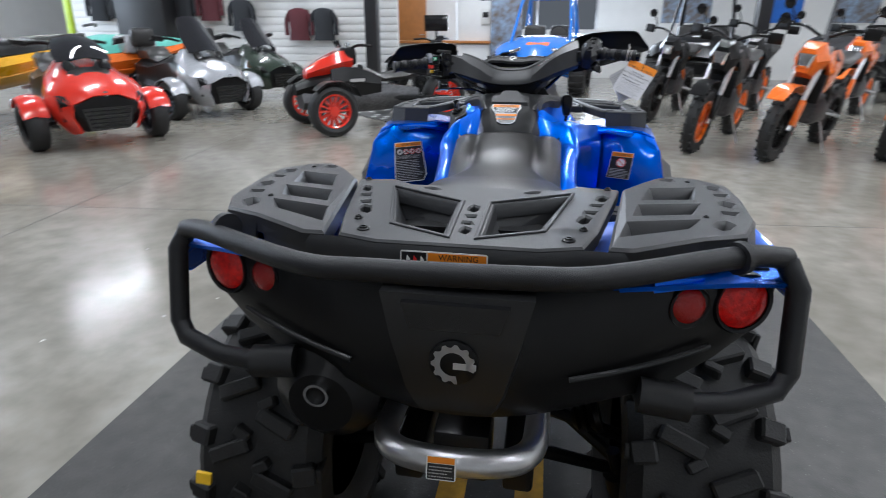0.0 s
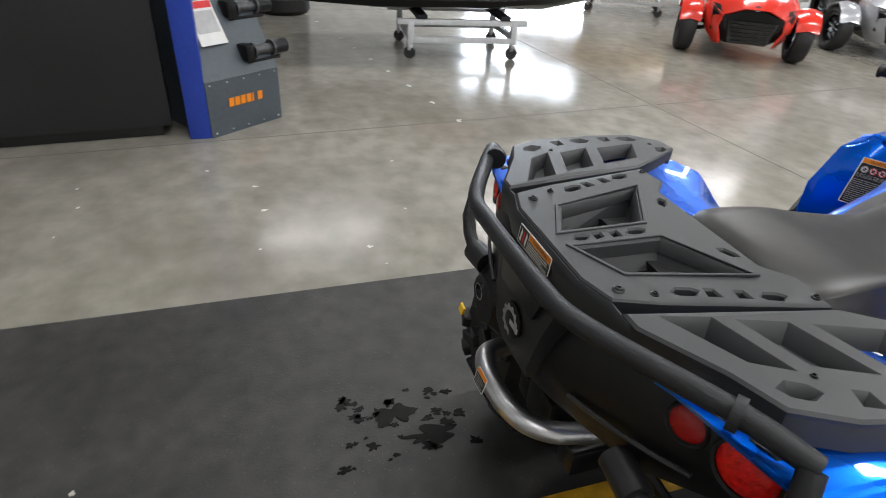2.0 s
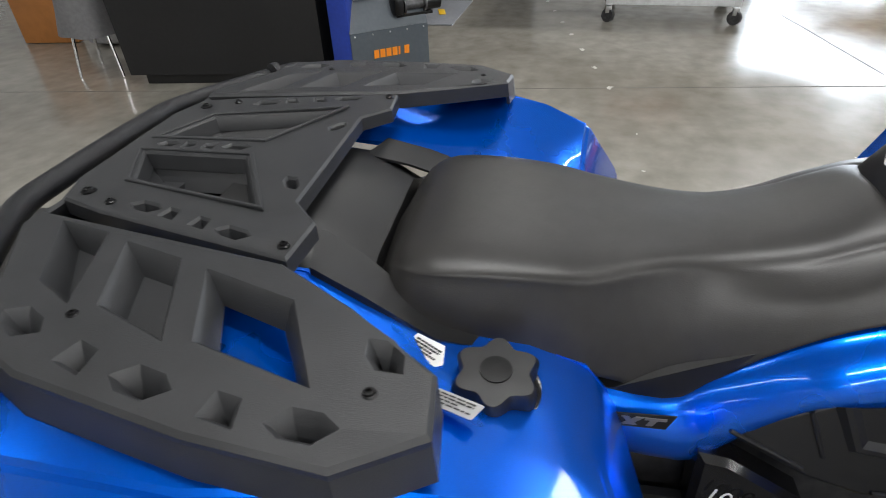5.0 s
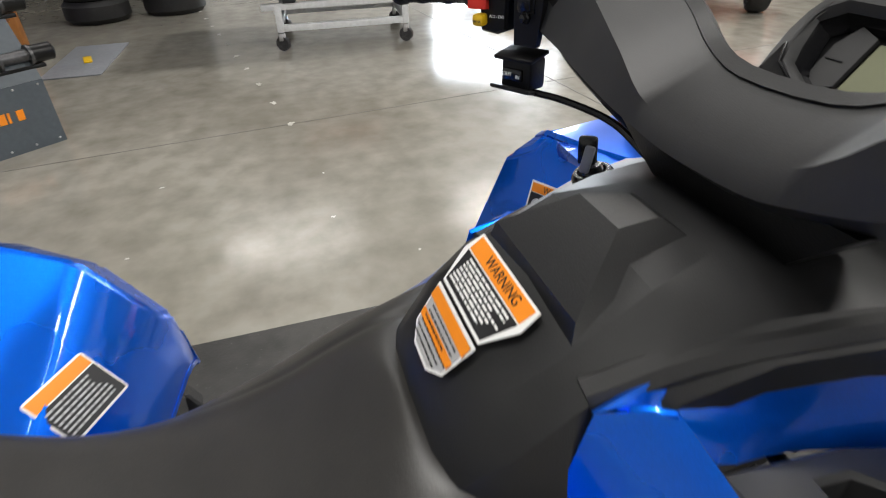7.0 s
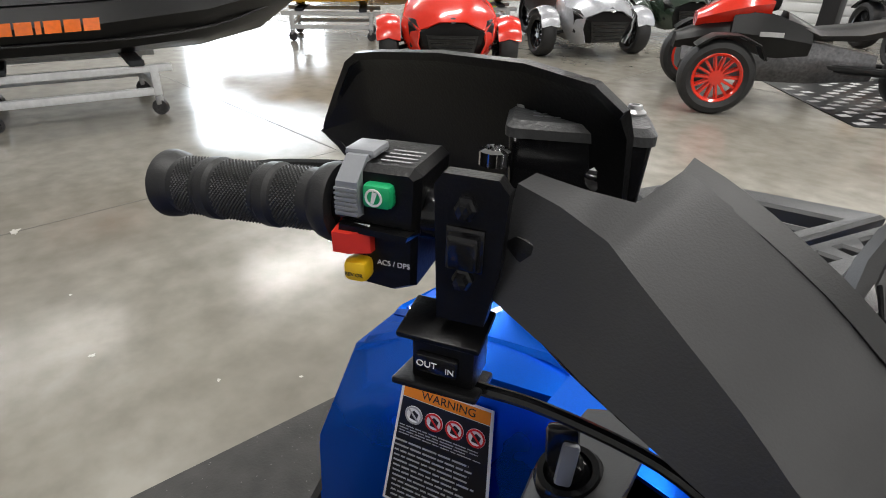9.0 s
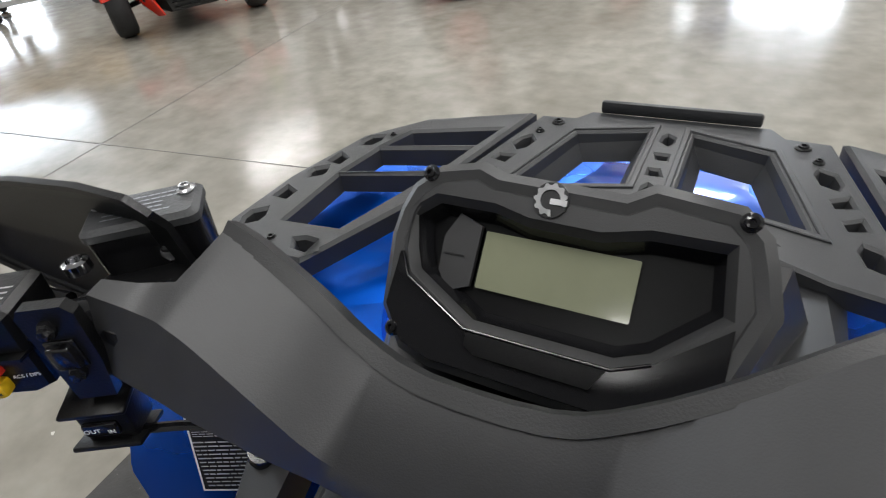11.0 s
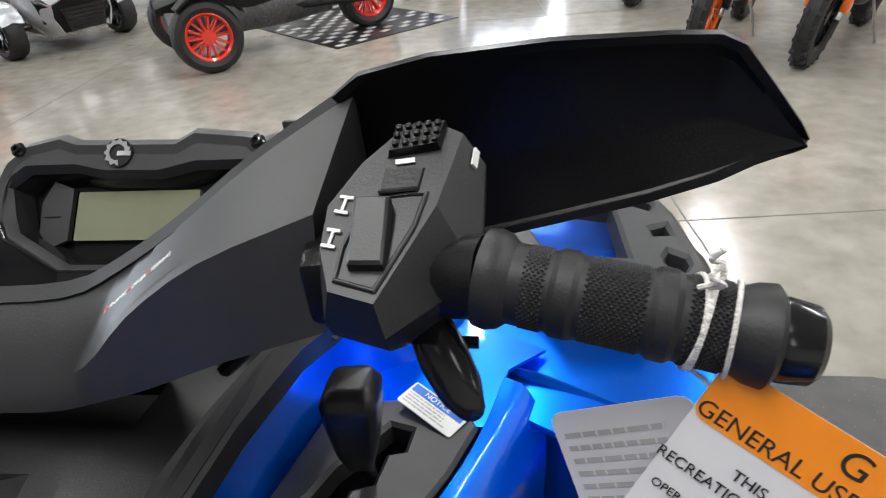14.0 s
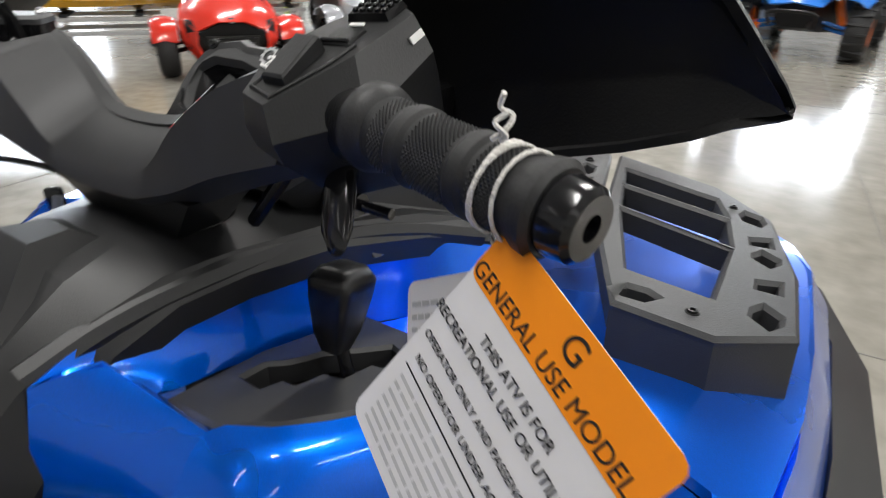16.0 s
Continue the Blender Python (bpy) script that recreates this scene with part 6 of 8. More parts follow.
part("pod_cowl", loft([[(-0.10, 1.17, 0.99), (0.10, 1.17, 0.99), (0.12, 1.26, 1.03), (-0.12, 1.26, 1.03)], [(-0.13, 1.18, 0.94), (0.13, 1.18, 0.94), (0.15, 1.33, 0.93), (-0.15, 1.33, 0.93)]]), COVER, quad)

# gear shifter gate
gate_top = [(0.105, 0.998), (0.149, 1.003), (0.176, 1.030), (0.198, 1.062), (0.219, 1.104), (0.236, 1.150), (0.222, 1.180), (0.124, 1.168), (0.106, 1.075)]
bm = bmesh.new()
add_plate(bm, gate_top, [[(0.122, 1.046), (0.138, 1.046), (0.142, 1.062), (0.152, 1.064), (0.156, 1.086), (0.170, 1.092), (0.174, 1.118), (0.186, 1.122), (0.188, 1.142), (0.172, 1.146), (0.160, 1.128), (0.142, 1.104), (0.132, 1.078), (0.122, 1.066)]], 0.913, 0.02, 0.003, 0.0, lambda v: Vector((v.x, v.y, v.z - 0.13 * (v.y - 0.99) - 0.06 * (v.x - 0.116))))
gate = part("shift_gate", bm, COVER, quad, "dark grey shifter gate with stepped slot")
part("gate_floor", flat(inset(gate_top, 0.006), pose(0, 1.0, 0.882, -7, 3) @ pose(0, -1.0, 0), 0.002), SATINB, gate, "", 0)
part("shift_rod", tube([(0.166, 1.104, 0.875), (0.167, 1.094, 0.930)], 0.005, 10, 0), GLOSSB, gate)
kb = frame_of((0.1665, 1.0930, 0.9300), (1, 0.1, 0), (0, 1, -0.25))
part("shift_knob", subdivided(loft([[kb @ Vector((x * w, y * h, z)) for x, y in rect(-1, -1, 1, 1, 0.45)] for w, h, z in ((0.008, 0.009, -0.010), (0.0125, 0.015, 0.004), (0.0165, 0.020, 0.030), (0.0175, 0.021, 0.042), (0.0125, 0.015, 0.050), (0.004, 0.005, 0.052))])), SATINB, gate, "black faceted shift knob", 50)
nm = frame_of((0.2010, 1.1600, 0.8900), (0.80, -0.55, -0.12), (0.50, 0.85, -0.08))
nl = part("notice_label", flat(rect(-0.026, -0.012, 0.026, 0.012, 0.002), nm, 0.0012), WHITE, quad, "white and blue notice label", 0)
part("label_field", flat(rect(-0.024, 0.003, 0.024, 0.0105), nm @ pose(0, 0, 0.0012), 0.0004), LBLUE, nl, "", 0)
lettering("notice_text", "NOTICE", 0.0068, nm @ pose(0, 0.0066, 0.0017), WHITE, nl)
part("small_print", bars(nm, -0.023, -0.010, 0.023, 0.002, 4, 0.0011, 0.0018, True, 15), LGREY, nl, "", 0)

# ignition key and its housing
key_top = [(-0.136, 1.045, 0.930), (-0.168, 1.030, 0.914), (-0.193, 1.085, 0.916), (-0.200, 1.142, 0.922), (-0.160, 1.160, 0.938), (-0.142, 1.095, 0.940)]
kc = part("key_housing", loft([[(x * 1.03, y, z - 0.045) for x, y, z in key_top], [(x, y, z - 0.004) for x, y, z in key_top], [(x * 0.97 - 0.004, 1.09 + (y - 1.09) * 0.94, z) for x, y, z in key_top]]), PLASTIC, quad, "", 20)
ks = pose(-0.171, 1.088, 0.924, 14, -8)
part("key_switch", lathe([(0.019, -0.010), (0.019, 0.003), (0.0165, 0.007), (0.013, 0.007), (0.012, 0.004), (0.009, 0.012), (0.0005, 0.012)], 24, ks), GLOSSB, kc)
part("key", box((0, 0, 0), (0.017, 0.008, 0.026), 0.0035, ks @ pose(0, 0, 0.026, -12, 10, 40)), GLOSSB, kc, "black ignition key with grey tab")
part("key_tab", box((0, 0, 0), (0.009, 0.005, 0.024), 0.002, ks @ pose(0.006, -0.005, 0.021, -20, 22, 40)), GREYB, kc)

# ---- hang tags on the throttle grip ----
tagA = Vector((0.323, 1.0026, 1.0764))
e1 = Vector((0.758, -0.412, -0.312)).normalized()
up = Vector((0.085, 0.42, 0.858))
tm = frame_of(tagA, e1, up) @ Matrix.Scale(0.87, 4)
hang = thing("hang_tag", "orange and white card tag tied to the throttle grip", "hang tag", "hang tags", tm)
I4 = Matrix()
part("card", flat(rect(-0.004, -0.090, 0.092, 0.020, 0.006), I4, 0.0005), CARD, hang, "", 0)
part("orange_band", flat(rect(-0.004, -0.004, 0.092, 0.020, 0.005), pose(0, 0, 0.0006), 0.0003), CARDO, hang, "", 0)
lettering("tag_text", "GENERAL USE MODEL", 0.0092, pose(0.042, 0.0005, 0.0011), LBLACK, hang)
lettering("tag_text", "G", 0.0135, pose(0.046, 0.0118, 0.0011), LBLACK, hang)
lettering("tag_text", "THIS ATV IS FOR", 0.0062, pose(0.042, -0.0145, 0.0011), LBLACK, hang)
lettering("tag_text", "RECREATIONAL USE OR UTILITY", 0.0062, pose(0.040, -0.0225, 0.0011), LBLACK, hang)
lettering("tag_text", "OPERATOR ONLY AND PASSENGER", 0.0048, pose(0.038, -0.0345, 0.0011), LBLACK, hang)
lettering("tag_text", "NO OPERATOR UNDER AGE", 0.0050, pose(0.036, -0.0445, 0.0011), LBLACK, hang)
part("tag_rule", flat(rect(0.002, -0.0515, 0.088, -0.0508), pose(0, 0, 0.0006), 0.0002), LBLACK, hang, "", 0)
part("small_print", bars(I4, 0.004, -0.086, 0.086, -0.054, 7, 0.0018, 0.0008, True, 17), LGREY, hang, "", 0)
tm2 = frame_of((0.305, 1.0165, 1.058), (0.81, -0.26, 0.52), (-0.12, 0.38, 0.80))
hang2 = thing("hang_tag", "grey-white printed card tag tied to the throttle grip", "hang tag", "hang tags", tm2)
part("card", flat(rect(-0.034, -0.085, 0.022, 0.004, 0.005), I4, 0.0005), CARD, hang2, "", 0)
part("small_print", bars(I4, -0.030, -0.080, 0.018, -0.003, 15, 0.0020, 0.0008, True, 19), LGREY, hang2, "", 0)
part("print_block", flat(rect(-0.024, -0.046, 0.000, -0.034), pose(0, 0, 0.0006), 0.0003), LBLACK, hang2, "", 0)
bm = bmesh.new()
for k, z in enumerate((LR - 0.023, LR - 0.0215, LR - 0.0195, LR - 0.011)):
    pts = [mR @ Vector((0.0154 * math.cos(2 * math.pi * i / 20), 0.0154 * math.sin(2 * math.pi * i / 20), z + 0.002 * math.sin(2 * math.pi * i / 20 + k))) for i in range(21)]
    add_tube(bm, pts, 0.0008, 6, 0)
kp = mR @ Vector((0, 0, LR - 0.0215))
top = Vector((kp.x, kp.y - 0.004, kp.z + 0.0165))
add_tube(bm, [top + Vector((-0.003, 0, 0.0)), top + Vector((0.002, -0.002, 0.004)), top + Vector((0.003, 0.001, 0.008)), top + Vector((-0.001, 0.0, 0.010)), top + Vector((0.001, -0.002, 0.015))], 0.0009, 6, 4)
add_tube(bm, [top, top + Vector((0.003, -0.003, 0.003)), top + Vector((-0.001, -0.003, 0.006)), top + Vector((0.002, -0.001, 0.009))], 0.0009, 6, 4)
low = Vector((kp.x, kp.y - 0.006, kp.z - 0.0155))
add_tube(bm, [low, tagA + Vector((0.006, 0.0, 0.004))], 0.0008, 6, 0)
alone("tag_string", bm, STRING, "white string wound round the throttle grip", "string", smooth=40)

# ---- other vehicles on the floor ----
def ring_yz(y, pts):
    return [(x, y, z) for x, z in pts] + [(-x, y, z) for x, z in pts[::-1]]


def road_wheel(parent, c, r, w, rim_mat, n=10, axis=(1, 0, 0), disc=False, spoke_w=0.03, tyre_mat=None, hub_r=0.2):
    ax = Vector(axis).normalized()
    m = frame_of(c, (0, 1, 0), ax.cross(Vector((0, 1, 0)))) if abs(ax.y) < 0.9 else frame_of(c, (1, 0, 0), ax.cross(Vector((1, 0, 0))))
    h = w / 2
    wh = part("wheel", lathe([(r * 0.66, -h * 0.75), (r * 0.80, -h), (r * 0.93, -h * 0.85), (r, -h * 0.45), (r, h * 0.45), (r * 0.93, h * 0.85), (r * 0.80, h), (r * 0.66, h * 0.75)], 36, m, True), tyre_mat or RUBBER, parent, "black rubber tyre")
    rim = part("rim", lathe([(r * 0.67, -h * 0.75), (r * 0.63, -h * 0.5), (r * 0.63, h * 0.5), (r * 0.67, h * 0.75), (r * 0.70, h * 0.80), (r * 0.60, h * 0.70), (r * 0.58, -h * 0.6), (r * 0.64, -h * 0.80)], 36, m, True), rim_mat, wh)
    bm = bmesh.new()
    for k in range(n):
        add_box(bm, (0, 0, 0), (r * 0.50, spoke_w, 0.022), 0.004, m @ pose(0, 0, 0, 0, 0, k * 360 / n) @ pose(r * 0.36, 0, h * 0.35))
        add_box(bm, (0, 0, 0), (r * 0.50, spoke_w, 0.022), 0.004, m @ pose(0, 0, 0, 0, 0, k * 360 / n) @ pose(r * 0.36, 0, -h * 0.35))
    add_lathe(bm, [(0.001, -h * 0.6), (r * hub_r, -h * 0.55), (r * hub_r, h * 0.55), (0.001, h * 0.6)], 18, m)
    if disc:
        add_lathe(bm, [(r * 0.26, h * 0.44), (r * 0.62, h * 0.44), (r * 0.62, h * 0.34), (r * 0.26, h * 0.34)], 28, m)
    part("spokes", bm, rim_mat, wh)
    return wh


def trike(label, paint, m, half=0.58, tall=0.0):
    t = thing("three_wheeler", label, "three-wheeler", "three-wheelers", m)
    st = [(0.42, [(0.12, 0.30), (0.26, 0.34), (0.30, 0.44), (0.10, 0.52)]), (0.32, [(0.20, 0.18), (0.38, 0.30), (0.40, 0.50), (0.14, 0.62)]), (0.10, [(0.24, 0.16), (0.42, 0.34), (0.38, 0.62), (0.16, 0.76)]), (-0.20, [(0.24, 0.16), (0.36, 0.34), (0.32, 0.70), (0.16, 0.86)]), (-0.55, [(0.22, 0.18), (0.30, 0.34), (0.26, 0.70), (0.14, 0.80)]), (-1.0, [(0.20, 0.22), (0.30, 0.36), (0.28, 0.62), (0.14, 0.68)]), (-1.45, [(0.14, 0.30), (0.24, 0.42), (0.22, 0.64), (0.10, 0.72)])]
    part("body", subdivided(loft([ring_yz(y, p) for y, p in st])), SATINB, t, "", 40)
    hood = [[(-0.30, 0.40, 0.46), (-0.12, 0.47, 0.54), (0.12, 0.47, 0.54), (0.30, 0.40, 0.46)], [(-0.44, 0.16, 0.56), (-0.18, 0.24, 0.68), (0.18, 0.24, 0.68), (0.44, 0.16, 0.56)], [(-0.36, -0.14, 0.70), (-0.18, -0.10, 0.82), (0.18, -0.10, 0.82), (0.36, -0.14, 0.70)], [(-0.28, -0.34, 0.74), (-0.16, -0.34, 0.88), (0.16, -0.34, 0.88), (0.28, -0.34, 0.74)]]
    part("hood", subdivided(sheet(hood, 0.012), 2), paint, t, "", 40)
    for s in (1, -1):
        ch = [[(s * 0.30, 0.42, 0.46), (s * 0.32, 0.41, 0.34), (s * 0.26, 0.40, 0.18)], [(s * 0.44, 0.18, 0.56), (s * 0.46, 0.16, 0.38), (s * 0.34, 0.18, 0.17)], [(s * 0.36, -0.14, 0.70), (s * 0.40, -0.16, 0.52), (s * 0.34, -0.14, 0.40)]]
        part("side_fairing", subdivided(sheet(ch, 0.012)), paint, t, "", 40)
        road_wheel(t, (s * half, 0, 0.25), 0.25, 0.19, GLOSSB, 9)
        fd = [[(s * (half + dx), y, z) for dx in (-0.11, 0.0, 0.11)] for y, z in ((0.24, 0.34), (0.18, 0.46), (0.04, 0.535), (-0.12, 0.50), (-0.20, 0.42))]
        for row in fd:
            row[1] = (row[1][0], row[1][1], row[1][2] + 0.025)
        part("wheel_fender", subdivided(sheet(fd, 0.01)), paint, t, "", 40)
        part("suspension_arm", tube([(s * 0.28, 0.10, 0.30), (s * (half - 0.08), 0.02, 0.24)], 0.022, 8, 0), SATINB, t)
        part("suspension_arm", tube([(s * 0.28, -0.12, 0.34), (s * (half - 0.08), -0.02, 0.30)], 0.018, 8, 0), SATINB, t)
        part("headlight", lathe([(0.045, -0.02), (0.06, 0.0), (0.05, 0.012), (0.001, 0.016)], 18, pose(s * 0.17, 0.05, 0.80, -70)), GLOSSB, t)
        part("mirror", loft([[(s * 0.40, -0.34, 0.98), (s * 0.54, -0.36, 1.00), (s * 0.54, -0.36, 1.07), (s * 0.41, -0.34, 1.05)], [(s * 0.41, -0.30, 0.99), (s * 0.52, -0.30, 1.01), (s * 0.52, -0.30, 1.05), (s * 0.42, -0.30, 1.04)]]), SATINB, t)
        part("handle", tube([(s * 0.05, -0.50, 0.98), (s * 0.25, -0.52, 1.02), (s * 0.42, -0.62, 1.00)], 0.018, 8, 4), SATINB, t)
    part("grille", subdivided(loft([[(-0.24, 0.445, 0.42), (0.24, 0.445, 0.42), (0.19, 0.42, 0.20), (-0.19, 0.42, 0.20)], [(-0.20, 0.40, 0.40), (0.20, 0.40, 0.40), (0.16, 0.38, 0.22), (-0.16, 0.38, 0.22)]])), GLOSSB, t)
    for i in range(5):
        part("grille_bar", box((0, 0.447 - i * 0.004, 0.39 - i * 0.04), (0.42 - i * 0.025, 0.012, 0.010), 0.002), SATINB, t)
    part("nose_badge", lathe([(0.03, 0), (0.03, 0.006), (0.001, 0.008)], 16, pose(0, 0.455, 0.545, -55)), CHROME, t)
    sc = [[(-0.26, -0.02, 0.84), (0.0, 0.06, 0.88), (0.26, -0.02, 0.84)], [(-0.24, -0.20, 0.98 + tall * 0.4), (0.0, -0.12, 1.02 + tall * 0.4), (0.24, -0.20, 0.98 + tall * 0.4)], [(-0.17, -0.32, 1.06 + tall), (0.0, -0.26, 1.09 + tall), (0.17, -0.32, 1.06 + tall)]]
    part("windscreen", subdivided(sheet(sc, 0.006)), CLEAR, t, "smoked plastic windscreen", 40)
    part("seat", subdivided(loft([ring_yz(y, p) for y, p in ((-0.60, [(0.12, 0.74), (0.15, 0.78), (0.10, 0.82)]), (-0.85, [(0.16, 0.66), (0.20, 0.70), (0.14, 0.75)]), (-1.08, [(0.16, 0.68), (0.19, 0.74), (0.13, 0.80)]), (-1.15, [(0.15, 0.72), (0.17, 0.84), (0.12, 0.90)]), (-1.45, [(0.13, 0.74), (0.15, 0.84), (0.10, 0.89)]))])), SEATV, t, "", 50)
    road_wheel(t, (0, -1.70, 0.29), 0.29, 0.22, GLOSSB, 9)
    part("rear_fender", subdivided(sheet([[(x, y, z) for x in (-0.12, 0, 0.12)] for y, z in ((-1.40, 0.60), (-1.65, 0.66), (-1.95, 0.56))], 0.012)), paint, t, "", 40)
    if tall > 0.1:
        part("backrest", subdivided(box((0, -1.50, 1.02), (0.34, 0.14, 0.26), 0.05)), SEATV, t)
        part("top_case", subdivided(box((0, -1.72, 0.92), (0.50, 0.36, 0.26), 0.05)), paint, t)
    return t


def heading(x, y, hx, hy):
    return pose(x, y, 0, 0, 0, math.degrees(math.atan2(-hx, hy)))


trike("glossy red three-wheeled roadster with black grille", RPAINT, heading(-4.58, 4.70, 0.83, -0.56), 0.58)
trike("silver three-wheeled tourer with tall dark screen", SILVER, heading(-4.53, 6.88, 0.92, -0.40), 0.62, 0.22)
trike("dark green three-wheeled tourer with tall screen", DGREEN, heading(-4.75, 9.05, 0.93, -0.36), 0.62, 0.22)


def small_trike(label, paint, rim, m):
    t = thing("three_wheeler", label, "three-wheeler", "three-wheelers", m)
    for s in (1, -1):
        road_wheel(t, (s * 0.55, 0, 0.285), 0.285, 0.17, rim, 14, spoke_w=0.018)
        fd = [[(s * (0.55 + dx), y, z) for dx in (-0.09, 0.0, 0.09)] for y, z in ((0.20, 0.52), (0.08, 0.600), (-0.10, 0.605), (-0.26, 0.54), (-0.32, 0.44))]
        part("wheel_fender", subdivided(sheet(fd, 0.012)), SATINB, t, "", 40)
        part("suspension_arm", tube([(s * 0.16, -0.10, 0.34), (s * 0.46, 0.0, 0.28)], 0.026, 8, 0), SATINB, t)
        part("side_panel", loft([[(s * 0.16, -0.10, 0.42), (s * 0.20, -0.12, 0.58), (s * 0.12, -0.14, 0.74)], [(s * 0.20, -0.45, 0.40), (s * 0.24, -0.45, 0.56), (s * 0.15, -0.45, 0.72)], [(s * 0.16, -0.75, 0.38), (s * 0.20, -0.75, 0.52), (s * 0.14, -0.75, 0.62)]]), SATINB, t)
        part("handle", tube([(s * 0.04, -0.42, 0.92), (s * 0.22, -0.46, 0.97), (s * 0.38, -0.56, 0.96)], 0.016, 8, 4), SATINB, t)
        part("side_label", flat(rect(-0.09, -0.018, 0.09, 0.018), frame_of((s * 0.245, -0.42, 0.58), (0, s * 1, 0), (0, 0, 1)), 0.004), LGREY, t, "", 0)
    part("chassis", subdivided(loft([ring_yz(y, p) for y, p in ((0.22, [(0.10, 0.26), (0.16, 0.34), (0.10, 0.44)]), (-0.2, [(0.16, 0.20), (0.22, 0.34), (0.16, 0.56)]), (-0.8, [(0.14, 0.20), (0.20, 0.32), (0.14, 0.52)]), (-1.3, [(0.08, 0.24), (0.12, 0.32), (0.08, 0.44)]))])), ENGINE, t, "", 45)
    part("hood", subdivided(loft([ring_yz(y, p) for y, p in ((0.14, [(0.05, 0.60), (0.09, 0.66), (0.05, 0.71)]), (-0.02, [(0.09, 0.62), (0.16, 0.72), (0.08, 0.80)]), (-0.25, [(0.10, 0.66), (0.17, 0.78), (0.09, 0.90)]), (-0.42, [(0.09, 0.70), (0.12, 0.80), (0.07, 0.92)]))])), paint, t, "", 45)
    part("nose", subdivided(loft([ring_yz(y, p) for y, p in ((0.28, [(0.06, 0.42), (0.10, 0.48), (0.05, 0.54)]), (0.08, [(0.14, 0.44), (0.19, 0.54), (0.10, 0.62)]), (-0.28, [(0.14, 0.46), (0.18, 0.58), (0.10, 0.68)]))])), SATINB, t, "", 45)
    part("console", subdivided(box((0, -0.40, 0.84), (0.22, 0.16, 0.20), 0.04)), SATINB, t)
    part("gauge", box((0, -0.28, 0.98), (0.14, 0.04, 0.09), 0.012, pose(0, 0, 0, -30)), GLOSSB, t)
    part("seat", subdivided(loft([ring_yz(y, p) for y, p in ((-0.55, [(0.08, 0.62), (0.12, 0.68), (0.07, 0.74)]), (-0.80, [(0.14, 0.54), (0.18, 0.58), (0.12, 0.62)]), (-1.10, [(0.15, 0.55), (0.19, 0.60), (0.12, 0.66)]), (-1.35, [(0.11, 0.60), (0.14, 0.66), (0.08, 0.71)]))])), SEATV, t, "", 50)
    road_wheel(t, (0, -1.72, 0.30), 0.30, 0.22, rim, 14, spoke_w=0.018)
    for s in (1, -1):
        part("swing_arm", tube([(s * 0.14, -0.85, 0.34), (s * 0.15, -1.72, 0.30)], 0.035, 10, 0), SATINB, t)
    part("rear_fender", subdivided(sheet([[(x, y, z) for x in (-0.11, 0, 0.11)] for y, z in ((-1.45, 0.62), (-1.75, 0.64), (-2.02, 0.50))], 0.012)), SATINB, t, "", 40)
    return t


small_trike("black low three-wheeler with red hood and red wheels", RPAINT, RPAINT, heading(-2.57, 5.93, -0.78, -0.62))
small_trike("pale grey low three-wheeler with black wheels", SILVER, GLOSSB, heading(-1.55, 9.55, 0.72, -0.69))
# chequered display mat under the low three-wheeler
cmat = thing("display_mat", "black and white chequered mat under a three-wheeler", "floor mat", m=pose(-1.62, 7.35, 0.0, 0, 0, 47))
part("mat_base", box((0, 0, 0.004), (1.5, 2.2, 0.007), 0.002), LBLACK, cmat)
bm = bmesh.new()
rng = random.Random(4)
for i in range(12):
    for j in range(18):
        if (i + j) % 2 == 0 and rng.random() < 0.85:
            add_box(bm, (-0.66 + i * 0.12, -1.02 + j * 0.12, 0.0085), (0.10, 0.07, 0.002), 0, pose(0, 0, 0, 0, 0, 12))
part("mat_tiles", bm, LGREY, cmat, "", 0)


